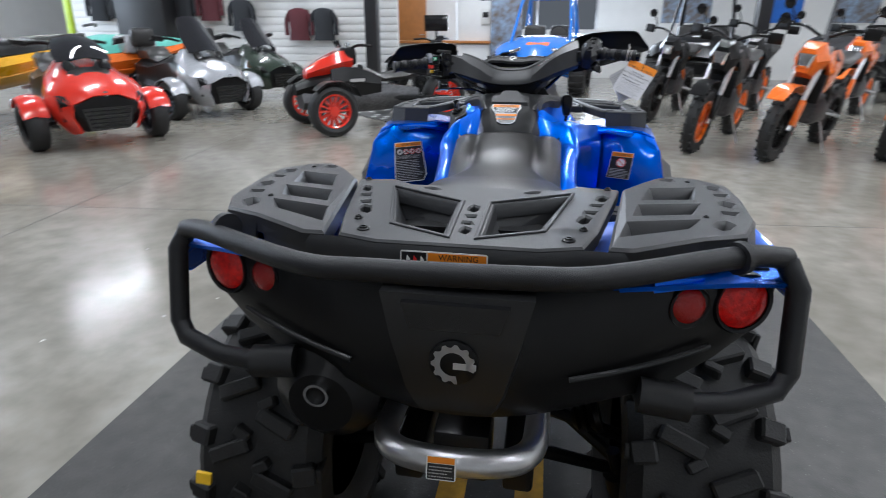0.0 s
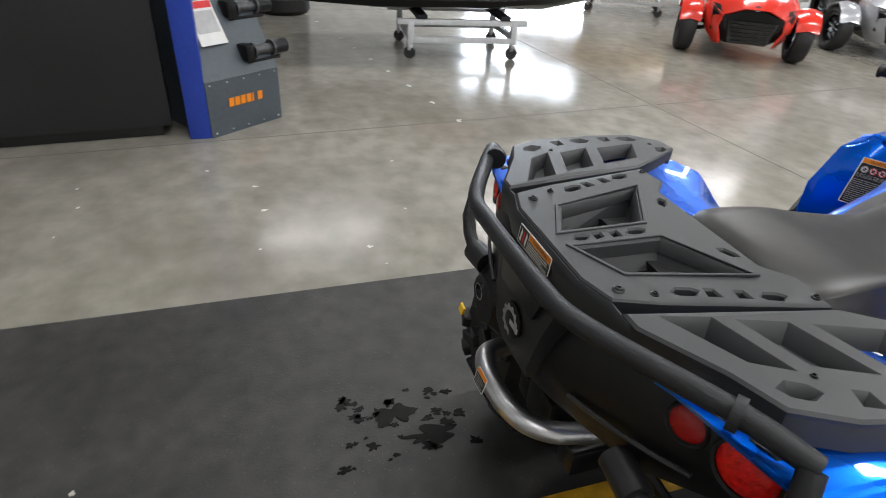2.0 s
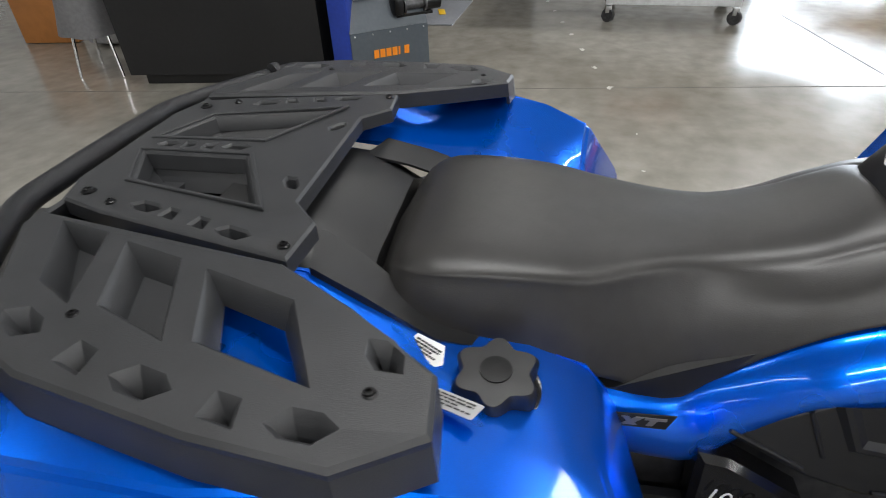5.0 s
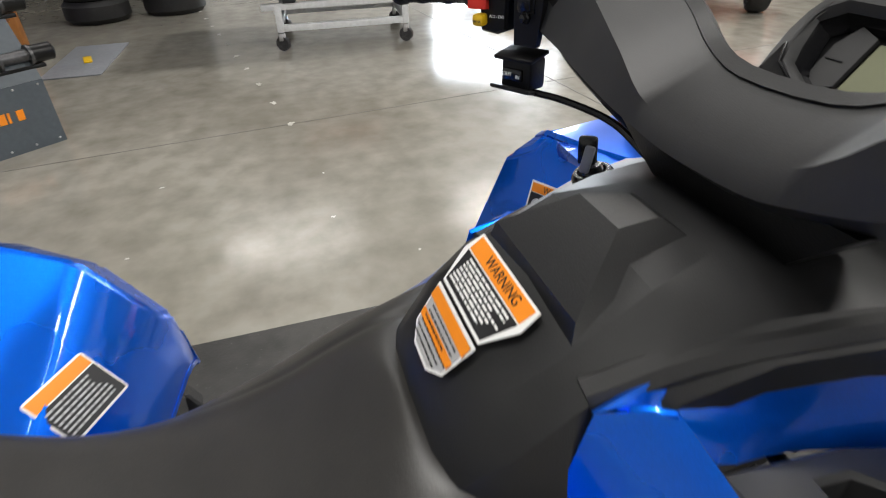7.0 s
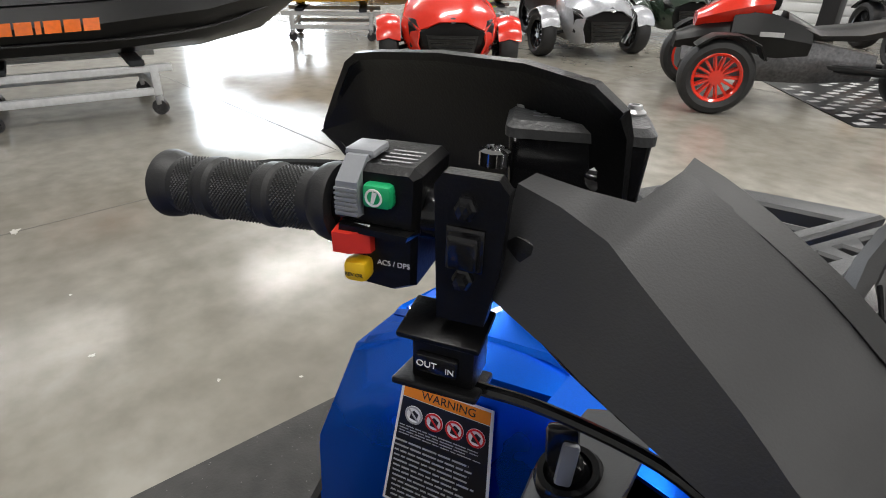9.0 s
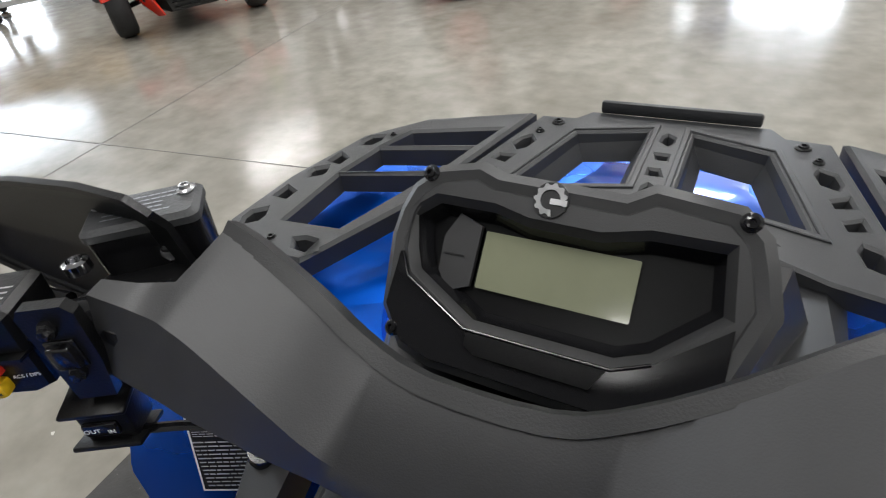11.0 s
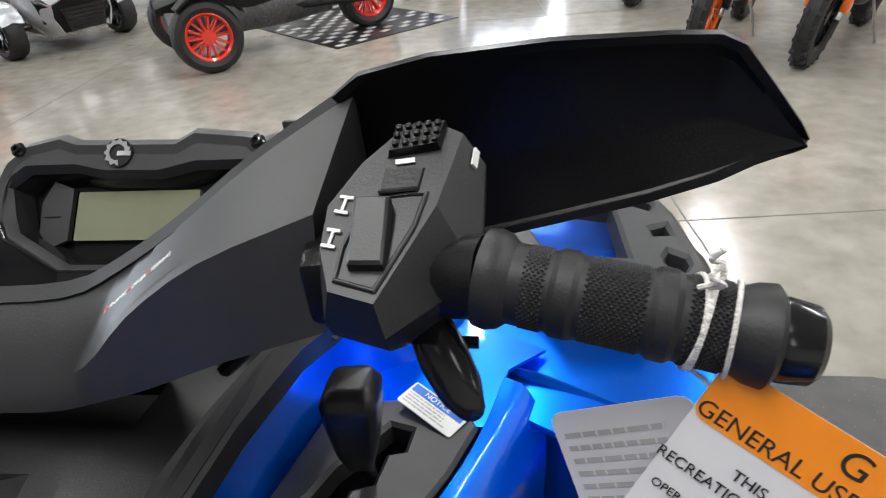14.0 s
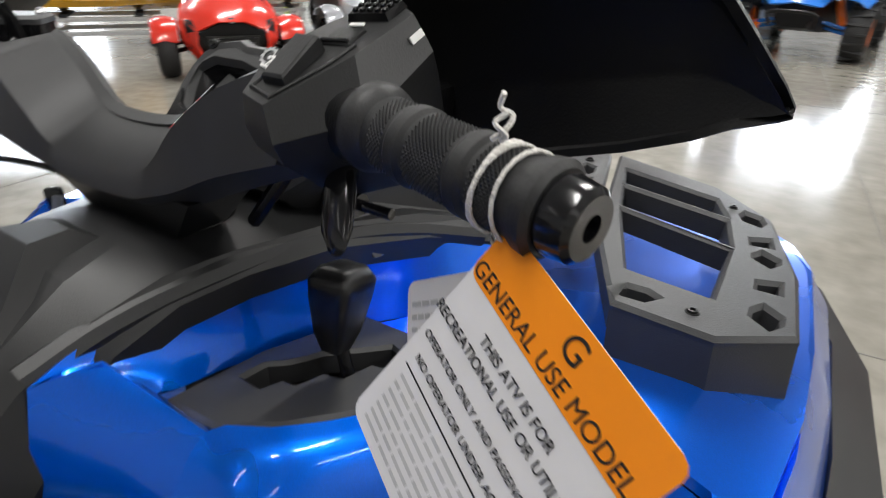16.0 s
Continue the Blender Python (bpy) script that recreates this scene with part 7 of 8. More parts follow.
def motorbike(label, tank_mat, frame_mat, rim, m, high=0.0, plate=True):
    b = thing("motorbike", label, "motorbike", "motorbikes", m @ pose(0, 0, 0, 0, -7, 0))
    r = 0.31
    for c, disc in (((0, 0, r), True), ((0, -1.38, r), True)):
        w = road_wheel(b, c, r, 0.12, rim, 14, disc=disc, spoke_w=0.010, hub_r=0.14)
    block = None
    for k in range(22):
        for w0 in (0.035, -0.035):
            for y0 in (0.0, -1.38):
                if block is None:
                    o = part("tread_block", box((0, 0, 0), (0.03, 0.030, 0.022)), RUBBER, b, "", 0)
                    block = o.data
                else:
                    o = new("tread_block", block)
                    o.parent = b
                o.matrix_basis = Matrix.Translation((w0, y0, r)) @ pose(0, 0, 0, k * 360 / 22, 0, 0) @ pose(0, r * 0.995, 0)
    for s in (1, -1):
        part("fork", tube([(s * 0.085, 0.02, r), (s * 0.095, -0.34, 0.98 + high)], 0.024, 10, 0), STEEL, b)
        part("fork_guard", box((s * 0.10, -0.05, 0.46), (0.05, 0.07, 0.24), 0.012, pose(0, 0, 0, 20)), tank_mat, b)
        part("swing_arm", tube([(s * 0.08, -0.80, 0.44), (s * 0.09, -1.38, r)], 0.025, 8, 0), ENGINE, b)
        part("frame_tube", tube([(s * 0.05, -0.40, 0.88), (s * 0.13, -0.62, 0.62), (s * 0.10, -0.82, 0.46)], 0.022, 8, 4), frame_mat, b)
        part("frame_tube", tube([(s * 0.06, -0.75, 0.74), (s * 0.08, -1.15, 0.82), (s * 0.06, -1.45, 0.86)], 0.016, 8, 4), frame_mat, b)
        part("shroud", loft([[(s * 0.10, -0.30, 0.98), (s * 0.16, -0.34, 0.80), (s * 0.13, -0.46, 0.62)], [(s * 0.11, -0.58, 1.00), (s * 0.18, -0.55, 0.84), (s * 0.14, -0.58, 0.66)], [(s * 0.09, -0.86, 0.92), (s * 0.12, -0.80, 0.84), (s * 0.11, -0.76, 0.74)]]), tank_mat, b)
        part("handle", tube([(s * 0.03, -0.38, 1.06 + high), (s * 0.20, -0.40, 1.13 + high), (s * 0.40, -0.50, 1.12 + high)], 0.014, 8, 4), SATINB, b)
        part("mirror", tube([(s * 0.28, -0.42, 1.13 + high), (s * 0.34, -0.40, 1.26 + high), (s * 0.38, -0.40, 1.28 + high)], 0.008, 6, 3), SATINB, b)
        part("mirror_head", lathe([(0.02, 0), (0.05, 0.008), (0.05, 0.02), (0.001, 0.03)], 14, pose(s * 0.38, -0.40, 1.30 + high, 80)), GLOSSB, b)
        part("hand_shield", box((s * 0.36, -0.37, 1.12 + high), (0.14, 0.03, 0.10), 0.014, pose(0, 0, 0, 0, 0, s * -20)), SATINB, b)
        part("foot_peg", tube([(s * 0.12, -0.82, 0.40), (s * 0.24, -0.84, 0.39)], 0.012, 6, 0), STEEL, b)
    part("front_fender", subdivided(sheet([[(x, y, z) for x in (-0.07, 0, 0.07)] for y, z in ((0.34, 0.60), (0.14, 0.70), (-0.10, 0.70), (-0.26, 0.60))], 0.008)), tank_mat, b, "", 40)
    part("headlight", subdivided(loft([ring_yz(y, p) for y, p in ((-0.10, [(0.05, 0.80), (0.09, 0.90), (0.05, 1.00)]), (-0.26, [(0.08, 0.74), (0.15, 0.92), (0.08, 1.06)]), (-0.36, [(0.06, 0.80), (0.10, 0.92), (0.06, 1.04)]))])), tank_mat, b, "", 40)
    part("headlight_lens", loft([[(-0.07, -0.095, 0.96), (0.07, -0.095, 0.96), (0.05, -0.075, 0.84), (-0.05, -0.075, 0.84)], [(-0.05, -0.070, 0.94), (0.05, -0.070, 0.94), (0.035, -0.055, 0.86), (-0.035, -0.055, 0.86)]]), CHROME, b)
    part("tank", subdivided(loft([ring_yz(y, p) for y, p in ((-0.36, [(0.06, 0.84), (0.10, 0.90), (0.06, 0.98)]), (-0.50, [(0.11, 0.80), (0.16, 0.92), (0.09, 1.02)]), (-0.74, [(0.08, 0.76), (0.12, 0.84), (0.08, 0.92)]))])), SATINB, b, "", 40)
    part("seat", subdivided(loft([ring_yz(y, p) for y, p in ((-0.70, [(0.07, 0.82), (0.09, 0.87), (0.06, 0.90)]), (-1.0, [(0.10, 0.82), (0.13, 0.86), (0.09, 0.89)]), (-1.42, [(0.08, 0.88), (0.10, 0.92), (0.06, 0.95)]))])), SEATV, b, "", 40)
    part("tail", subdivided(loft([ring_yz(y, p) for y, p in ((-0.95, [(0.09, 0.74), (0.12, 0.80), (0.08, 0.84)]), (-1.55, [(0.05, 0.86), (0.08, 0.90), (0.05, 0.94)]))])), SATINB, b, "", 40)
    eng = part("engine", box((0, -0.66, 0.44), (0.26, 0.42, 0.26), 0.05), ENGINE, b)
    part("cylinder", box((0, -0.52, 0.64), (0.18, 0.20, 0.22), 0.03, pose(0, 0, 0, 25)), ENGINE, eng)
    part("radiator", box((0, -0.33, 0.66), (0.30, 0.04, 0.26), 0.01), SATINB, b)
    part("exhaust", tube([(0.06, -0.36, 0.58), (0.10, -0.34, 0.34), (0.12, -0.70, 0.26), (0.14, -1.10, 0.38), (0.15, -1.40, 0.56)], 0.028, 10, 4), STEEL, b)
    part("silencer", tube([(0.15, -1.08, 0.40), (0.16, -1.48, 0.60)], 0.050, 14, 0), SATINB, b)
    part("side_stand", tube([(-0.10, -0.78, 0.34), (-0.24, -0.76, 0.03)], 0.011, 6, 0), STEEL, b)
    return b


motorbike("orange dual-sport motorbike leaning on its stand", OPAINT, SATINB, SATINB, heading(2.20, 4.98, -0.62, -0.78), 0.04)
motorbike("black naked motorbike with orange wheels", SATINB, OPAINT, OPAINT, heading(1.58, 5.28, -0.50, -0.87))
motorbike("black and orange sport motorbike", SATINB, OPAINT, SATINB, heading(1.48, 7.30, -0.45, -0.89))
motorbike("orange dual-sport motorbike leaning on its stand", OPAINT, SATINB, OPAINT, heading(3.30, 5.20, -0.62, -0.78), 0.04)
motorbike("black touring motorbike with orange frame", SATINB, OPAINT, OPAINT, heading(2.55, 7.55, -0.50, -0.87), 0.06)
motorbike("orange and black motorbike", OPAINT, SATINB, OPAINT, heading(3.70, 7.40, -0.60, -0.80))


def buggy(label, paint, accent, rim, m, roof=False):
    u = thing("side_by_side_buggy", label, "off-road buggy", "buggies", m)
    for s in (1, -1):
        for y in (0.0, -2.1):
            w = road_wheel(u, (s * 0.70, y, 0.36), 0.36, 0.28, rim, 7, spoke_w=0.05)
            bm = bmesh.new()
            for k in range(20):
                add_box(bm, (0, 0, 0), (0.26, 0.05, 0.03), 0.004, Matrix.Translation((s * 0.70, y, 0.36)) @ pose(0, 0, 0, k * 18, 0, 0) @ pose(0, 0.352, 0, 0, 0, 12 * (1 if k % 2 else -1)))
            part("tread", bm, RUBBER, w, "", 0)
            part("suspension_arm", tube([(s * 0.20, y + 0.10, 0.48), (s * 0.58, y, 0.38)], 0.024, 8, 0), paint, u)
            part("suspension_arm", tube([(s * 0.20, y - 0.10, 0.40), (s * 0.58, y, 0.32)], 0.024, 8, 0), paint, u)
            part("shock", lathe([(0.03, 0), (0.05, 0.03), (0.05, 0.34), (0.03, 0.38)], 12, frame_of((s * 0.50, y, 0.42), (0, 1, 0), (s * 0.95, 0, 0.35))), accent, u)
        part("cage", tube([(s * 0.52, 0.10, 0.88), (s * 0.50, -0.30, 1.20), (s * 0.44, -0.70, 1.66), (s * 0.44, -1.60, 1.68), (s * 0.50, -2.05, 1.05)], 0.028, 10, 4), paint, u)
        part("cage_brace", tube([(s * 0.44, -1.50, 1.68), (s * 0.52, -1.45, 0.80)], 0.026, 8, 0), paint, u)
        part("front_fender", subdivided(sheet([[(s * 0.40, 0.35, 0.78), (s * 0.62, 0.34, 0.74), (s * 0.74, 0.30, 0.66)], [(s * 0.42, 0.0, 0.94), (s * 0.66, 0.0, 0.90), (s * 0.80, 0.0, 0.82)], [(s * 0.46, -0.40, 0.92), (s * 0.68, -0.42, 0.88), (s * 0.78, -0.44, 0.78)]], 0.012)), paint, u, "", 40)
        part("headlight", box((s * 0.36, 0.50, 0.78), (0.20, 0.06, 0.06), 0.015, pose(0, 0, 0, 0, s * 15, s * -20)), CHROME, u)
        part("door_panel", sheet([[(s * 0.62, -0.45, 0.90), (s * 0.66, -0.45, 0.50)], [(s * 0.64, -1.0, 0.86), (s * 0.68, -1.0, 0.48)], [(s * 0.60, -1.5, 0.98), (s * 0.64, -1.5, 0.55)]], 0.012), paint, u)
        part("seat", subdivided(box((s * 0.26, -1.12, 0.86), (0.42, 0.18, 0.66), 0.06)), SEATV, u)
        part("rear_fender", subdivided(sheet([[(s * 0.40, -1.70, 0.98), (s * 0.66, -1.70, 0.94), (s * 0.80, -1.70, 0.84)], [(s * 0.40, -2.1, 1.04), (s * 0.66, -2.1, 0.98), (s * 0.82, -2.1, 0.88)], [(s * 0.40, -2.5, 0.96), (s * 0.62, -2.5, 0.90), (s * 0.76, -2.5, 0.80)]], 0.012)), paint, u, "", 40)
    part("tub", loft([ring_yz(y, p) for y, p in ((0.50, [(0.16, 0.40), (0.22, 0.50), (0.20, 0.62)]), (0.0, [(0.24, 0.32), (0.34, 0.50), (0.36, 0.80)]), (-0.6, [(0.46, 0.30), (0.58, 0.46), (0.60, 0.62)]), (-1.6, [(0.46, 0.30), (0.58, 0.46), (0.56, 0.80)]), (-2.5, [(0.30, 0.44), (0.40, 0.60), (0.38, 0.86)]))]), SATINB, u)
    part("hood", subdivided(sheet([[(-0.30, 0.58, 0.66), (0, 0.64, 0.70), (0.30, 0.58, 0.66)], [(-0.40, 0.30, 0.84), (0, 0.34, 0.88), (0.40, 0.30, 0.84)], [(-0.46, -0.20, 0.98), (0, -0.18, 1.02), (0.46, -0.20, 0.98)]], 0.014)), paint, u, "", 40)
    part("hood_stripe", sheet([[(-0.12, 0.60, 0.705), (0.12, 0.60, 0.705)], [(-0.20, 0.32, 0.892), (0.20, 0.32, 0.892)], [(-0.10, -0.10, 1.016), (0.10, -0.10, 1.016)]], 0.008), accent, u)
    part("bumper", tube([(-0.26, 0.52, 0.42), (-0.24, 0.68, 0.58), (0.24, 0.68, 0.58), (0.26, 0.52, 0.42)], 0.024, 8, 4), SATINB, u)
    part("dashboard", box((0, -0.45, 0.92), (1.0, 0.20, 0.18), 0.03), SATINB, u)
    part("steering_wheel", lathe([(0.15, 0), (0.17, 0.012), (0.17, -0.012)], 22, pose(-0.26, -0.62, 1.04, 60), True), SATINB, u)
    part("cage_cross", tube([(-0.44, -0.70, 1.66), (0.44, -0.70, 1.66)], 0.026, 8, 0), paint, u)
    part("cage_cross", tube([(-0.44, -1.55, 1.68), (0.44, -1.55, 1.68)], 0.026, 8, 0), paint, u)
    if roof:
        part("roof", subdivided(box((0, -1.12, 1.72), (1.10, 1.10, 0.05), 0.02)), accent, u)
    return u


buggy("bright blue and orange off-road buggy", UBLUE, OPAINT, OPAINT, heading(-0.02, 10.25, -0.12, -1.0))
buggy("black off-road buggy with pale roof", SATINB, WPAINT, SATINB, heading(2.75, 10.6, -0.3, -1.0), True)
buggy("dark grey off-road buggy with black roof", ENGINE, SATINB, SATINB, heading(5.2, 10.2, -0.4, -1.0), True)


def castor(parent, x, y):
    c = part("castor", lathe([(0.012, -0.018), (0.055, -0.018), (0.055, 0.018), (0.012, 0.018)], 18, pose(x, y, 0.055, 90, 0, 60)), ENGINE, parent)
    part("castor_fork", box((x, y, 0.105), (0.05, 0.05, 0.06), 0.006), STEEL, c)


def watercraft(label, hull_mat, deck_mat, mark_mat, m, base_z=0.40):
    t = thing("trolley", "white steel trolley with four castors", "trolley", "trolleys", m)
    for x in (-0.36, 0.36):
        part("rail", box((x, 0, 0.33), (0.05, 1.25, 0.05), 0.006), WPAINT, t)
        part("rail", box((x, 0, 0.17), (0.05, 1.05, 0.05), 0.006), WPAINT, t)
        for y in (-0.50, 0.50):
            part("post", box((x, y, 0.24), (0.055, 0.055, 0.20), 0.006), WPAINT, t)
            castor(t, x, y)
    for y in (-0.50, 0.50):
        part("cross_beam", box((0, y, 0.20), (0.70, 0.05, 0.05), 0.006), WPAINT, t)
        part("bunk", box((0, y * 0.8, 0.375), (0.80, 0.10, 0.04), 0.008), CLOTHD, t)
    w = thing("jet_ski", label, "jet ski", "jet skis", m)
    st = [(-1.55, [(0.10, 0.44), (0.46, 0.50), (0.56, 0.64), (0.50, 0.72)]), (-0.8, [(0.10, 0.40), (0.48, 0.47), (0.58, 0.64), (0.52, 0.74)]), (0.2, [(0.08, 0.40), (0.46, 0.48), (0.58, 0.66), (0.52, 0.78)]), (0.9, [(0.06, 0.42), (0.36, 0.52), (0.52, 0.72), (0.46, 0.82)]), (1.4, [(0.04, 0.52), (0.20, 0.62), (0.36, 0.80), (0.30, 0.88)]), (1.78, [(0.02, 0.76), (0.07, 0.82), (0.12, 0.90), (0.08, 0.94)])]
    part("hull", subdivided(loft([ring_yz(y, p) for y, p in st])), hull_mat, w, "", 35)
    part("deck", subdivided(loft([ring_yz(y, p) for y, p in ((-1.50, [(0.48, 0.73), (0.46, 0.80), (0.30, 0.84)]), (-0.3, [(0.50, 0.77), (0.46, 0.84), (0.20, 0.90)]), (0.5, [(0.46, 0.80), (0.40, 0.94), (0.18, 1.06)]), (1.2, [(0.34, 0.86), (0.26, 0.98), (0.12, 1.04)]), (1.7, [(0.12, 0.92), (0.08, 0.96), (0.04, 0.98)]))])), deck_mat, w, "", 40)
    part("seat", subdivided(loft([ring_yz(y, p) for y, p in ((-1.20, [(0.14, 0.84), (0.20, 0.92), (0.12, 0.98)]), (-0.4, [(0.16, 0.88), (0.22, 0.98), (0.13, 1.05)]), (0.25, [(0.12, 0.92), (0.15, 1.02), (0.09, 1.08)]))])), SEATV, w, "", 45)
    part("handle", tube([(-0.34, 0.36, 1.18), (-0.12, 0.42, 1.20), (0.12, 0.42, 1.20), (0.34, 0.36, 1.18)], 0.02, 8, 4), SATINB, w)
    for s in (1, -1):
        wm2 = frame_of((s * 0.586, -0.10, 0.655), (0, s * 1, s * 0.03), (0.10 * -s, 0, 1))
        for a, b2 in ((-0.34, -0.25), (-0.235, -0.15), (-0.135, -0.045), (-0.03, 0.0), (0.015, 0.105), (0.12, 0.21), (0.225, 0.315)):
            part("side_mark", flat([(a, -0.036), (b2, -0.036), (b2 + 0.01, 0.036), (a + 0.01, 0.036)], wm2 @ pose(0, 0, 0.008), 0.004), mark_mat, w, "", 0)
        part("hull_step", tube([(s * 0.50, -1.5, 0.545), (s * 0.52, 0.2, 0.55), (s * 0.42, 0.95, 0.60), (s * 0.26, 1.4, 0.70)], 0.012, 6, 4), hull_mat, w)
    return w


watercraft("black jet ski with orange side marks on a trolley", SATINB, SATINB, OPAINT, heading(-4.98, 1.50, 0.10, 1.0))
watercraft("yellow and black jet ski on a trolley", YPAINT, SATINB, LBLACK, heading(-7.25, 4.95, 0.55, 0.83))
watercraft("orange and black jet ski under a teal cover", OPAINT, TEAL, LBLACK, heading(-6.9, 7.1, 0.6, 0.8))

# ---- shop fittings ----
# blue post, black counter block and accessory stand
alone("post", box((-2.935, -0.805, 1.5), (0.125, 0.125, 3.0), 0.006), COLBLUE, "blue painted square steel post", "post")
dcount = thing("display_counter", "tall black laminate display counter", "counter")
part("body", loft([[(-2.83, -2.28, 0.07), (-2.95, -1.00, 0.07), (-3.75, -1.08, 0.07), (-3.63, -2.36, 0.07)], [(-2.80, -2.32, 0.075), (-2.93, -0.96, 0.075), (-3.78, -1.04, 0.075), (-3.66, -2.40, 0.075)], [(-2.78, -2.34, 1.25), (-2.91, -0.95, 1.25), (-3.78, -1.04, 1.25), (-3.66, -2.40, 1.25)]]), BLACKW, dcount, "", 0)
part("plinth", loft([[(-2.86, -2.25, 0.0), (-2.98, -1.02, 0.0), (-3.72, -1.10, 0.0), (-3.60, -2.33, 0.0)], [(-2.86, -2.25, 0.069), (-2.98, -1.02, 0.069), (-3.72, -1.10, 0.069), (-3.60, -2.33, 0.069)]]), LBLACK, dcount, "recessed black plinth", 0)
ks = thing("accessory_stand", "dark grey steel accessory stand with orange block marks", "display stand")
fa, fb = Vector((-2.87, -0.74, 0)), Vector((-3.20, -0.31, 0))
bk = Vector((-0.42, -0.30, 0))
stc = [[(*(p.xy), z) for p, z in ((fa, 0.0), (fb, 0.0), (fb + bk, 0.0), (fa + bk, 0.0))], [(*(p.xy), z) for p, z in ((fa, 0.335), (fb, 0.335), (fb + bk, 0.335), (fa + bk, 0.335))]]
part("base", loft(stc), KGREY, ks, "", 0)
part("sloped_panel", loft([[(fa.x, fa.y, 0.336), (fb.x, fb.y, 0.336), (fb.x + bk.x, fb.y + bk.y, 0.336), (fa.x + bk.x, fa.y + bk.y, 0.336)], [(fa.x + bk.x * 0.7, fa.y + bk.y * 0.7, 0.95), (fb.x + bk.x * 0.7, fb.y + bk.y * 0.7, 0.95), (fb.x + bk.x, fb.y + bk.y, 0.95), (fa.x + bk.x, fa.y + bk.y, 0.95)]]), KGREY, ks, "", 0)
fd2 = (fb - fa).normalized()
km = frame_of((fa + fb) / 2 + Vector((0, 0, 0.19)), fd2 if fd2.cross(Vector((0, 0, 1))).x > 0 else -fd2, (0, 0, 1))
for i in range(6):
    x0 = -0.125 + i * 0.043
    w = 0.012 if i == 4 else 0.034
    part("front_mark", flat([(x0, -0.026), (x0 + w, -0.026), (x0 + w + 0.003, 0.026), (x0 + 0.003, 0.026)], km @ pose(0, 0, 0.001), 0.004), ORANGE, ks, "", 0)
bm = bmesh.new()
for i in range(5):
    for y0 in (-0.165, 0.125):
        add_lathe(bm, [(0.006, 0.0), (0.006, 0.003), (0.001, 0.005)], 8, km @ pose(-0.24 + i * 0.12, y0, 0.001))
part("rivets", bm, STEEL, ks, "", 0)
sp = frame_of(fa.lerp(fb, 0.30) + bk * 0.30 + Vector((0, 0, 0.62)), km.to_3x3() @ Vector((1, 0, 0)), bk * 0.7 + Vector((0, 0, 0.6)))
lf2 = thing("leaflet", "printed white and red product sheet on the stand", "leaflet", m=sp)
part("sheet", flat(rect(-0.09, -0.13, 0.09, 0.13), pose(0, 0, 0.010), 0.001), PAPERW, lf2, "", 0)
part("photo", flat(rect(-0.075, -0.06, 0.075, 0.07), pose(0, 0, 0.0112), 0.0005), LGREY, lf2, "", 0)
part("header", flat(rect(-0.085, 0.085, 0.085, 0.125), pose(0, 0, 0.0112), 0.0005), LRED, lf2, "", 0)
for k in range(3):
    wn = thing("winch", "black electric winch with orange strap on the stand", "winch", "winches", frame_of(fa.lerp(fb, 0.86) + bk * (0.18 + 0.26 * k) + Vector((0, 0, 0.43 + 0.23 * k)), km.to_3x3() @ Vector((1, 0, 0)), (0, 0, 1)))
    part("drum", lathe([(0.05, -0.08), (0.05, -0.065), (0.03, -0.065), (0.03, 0.065), (0.05, 0.065), (0.05, 0.08)], 16, pose(0, 0.02, 0.05, 0, 90)), ENGINE, wn)
    part("motor", lathe([(0.045, 0.0), (0.045, 0.10), (0.03, 0.11)], 16, pose(0.08, 0.02, 0.05, 0, 90)), SATINB, wn)
    part("gear_case", box((-0.12, 0.02, 0.05), (0.07, 0.10, 0.10), 0.015), SATINB, wn)
    part("mount", box((0, -0.04, 0.03), (0.26, 0.02, 0.07), 0.004), SATINB, wn)
    part("strap", tube([(0.13, 0.0, 0.06), (0.16, -0.02, 0.0), (0.15, -0.06, -0.10), (0.17, -0.10, -0.20)], 0.009, 6, 4), ORANGE, wn)

# stool with a cloth, bench, mat, tyres and timber post beyond the stand
stool = thing("bar_stool", "chrome-legged stool with a wooden seat", "stool", m=pose(-3.12, -2.72, 0, 0, 0, 10))
part("seat", lathe([(0.10, 0.66), (0.17, 0.665), (0.17, 0.70), (0.10, 0.71)], 24), WOODO, stool)
for a in range(4):
    ca, sa = math.cos(radians(45 + 90 * a)), math.sin(radians(45 + 90 * a))
    part("leg", tube([(0.12 * ca, 0.12 * sa, 0.66), (0.22 * ca, 0.22 * sa, 0.0)], 0.012, 8, 0), CHROME, stool)
part("foot_ring", lathe([(0.175, 0.28), (0.185, 0.29), (0.175, 0.30), (0.165, 0.29)], 28, None, True), CHROME, stool)
part("foot_ring", lathe([(0.145, 0.46), (0.155, 0.47), (0.145, 0.48), (0.135, 0.47)], 28, None, True), CHROME, stool)
bm = bmesh.new()
rows = []
for i in range(7):
    z = 0.74 - i * 0.075
    rows.append([(-3.12 + (0.12 if i == 0 else 0.18 + 0.010 * i) * math.cos(a) * (1 + 0.10 * math.sin(5 * a + i)), -2.72 + (0.12 if i == 0 else 0.18 + 0.010 * i) * math.sin(a) * (1 + 0.10 * math.sin(4 * a)), z) for a in [math.pi * (-0.30 + 1.25 * k / 16) for k in range(17)]])
add_loft(bm, rows, closed=False, cap=False)
bmesh.ops.solidify(bm, geom=list(bm.faces), thickness=0.006)
alone("draped_jacket", bm, CLOTHG, "pale grey jacket draped over a stool", "jacket", smooth=60)
bench = thing("wooden_bench", "orange-brown wooden bench against the wall", "bench", m=pose(-4.6, -3.9, 0, 0, 0, 5))
part("top", box((0, 0, 0.72), (1.6, 0.6, 0.05), 0.006), WOODO, bench)
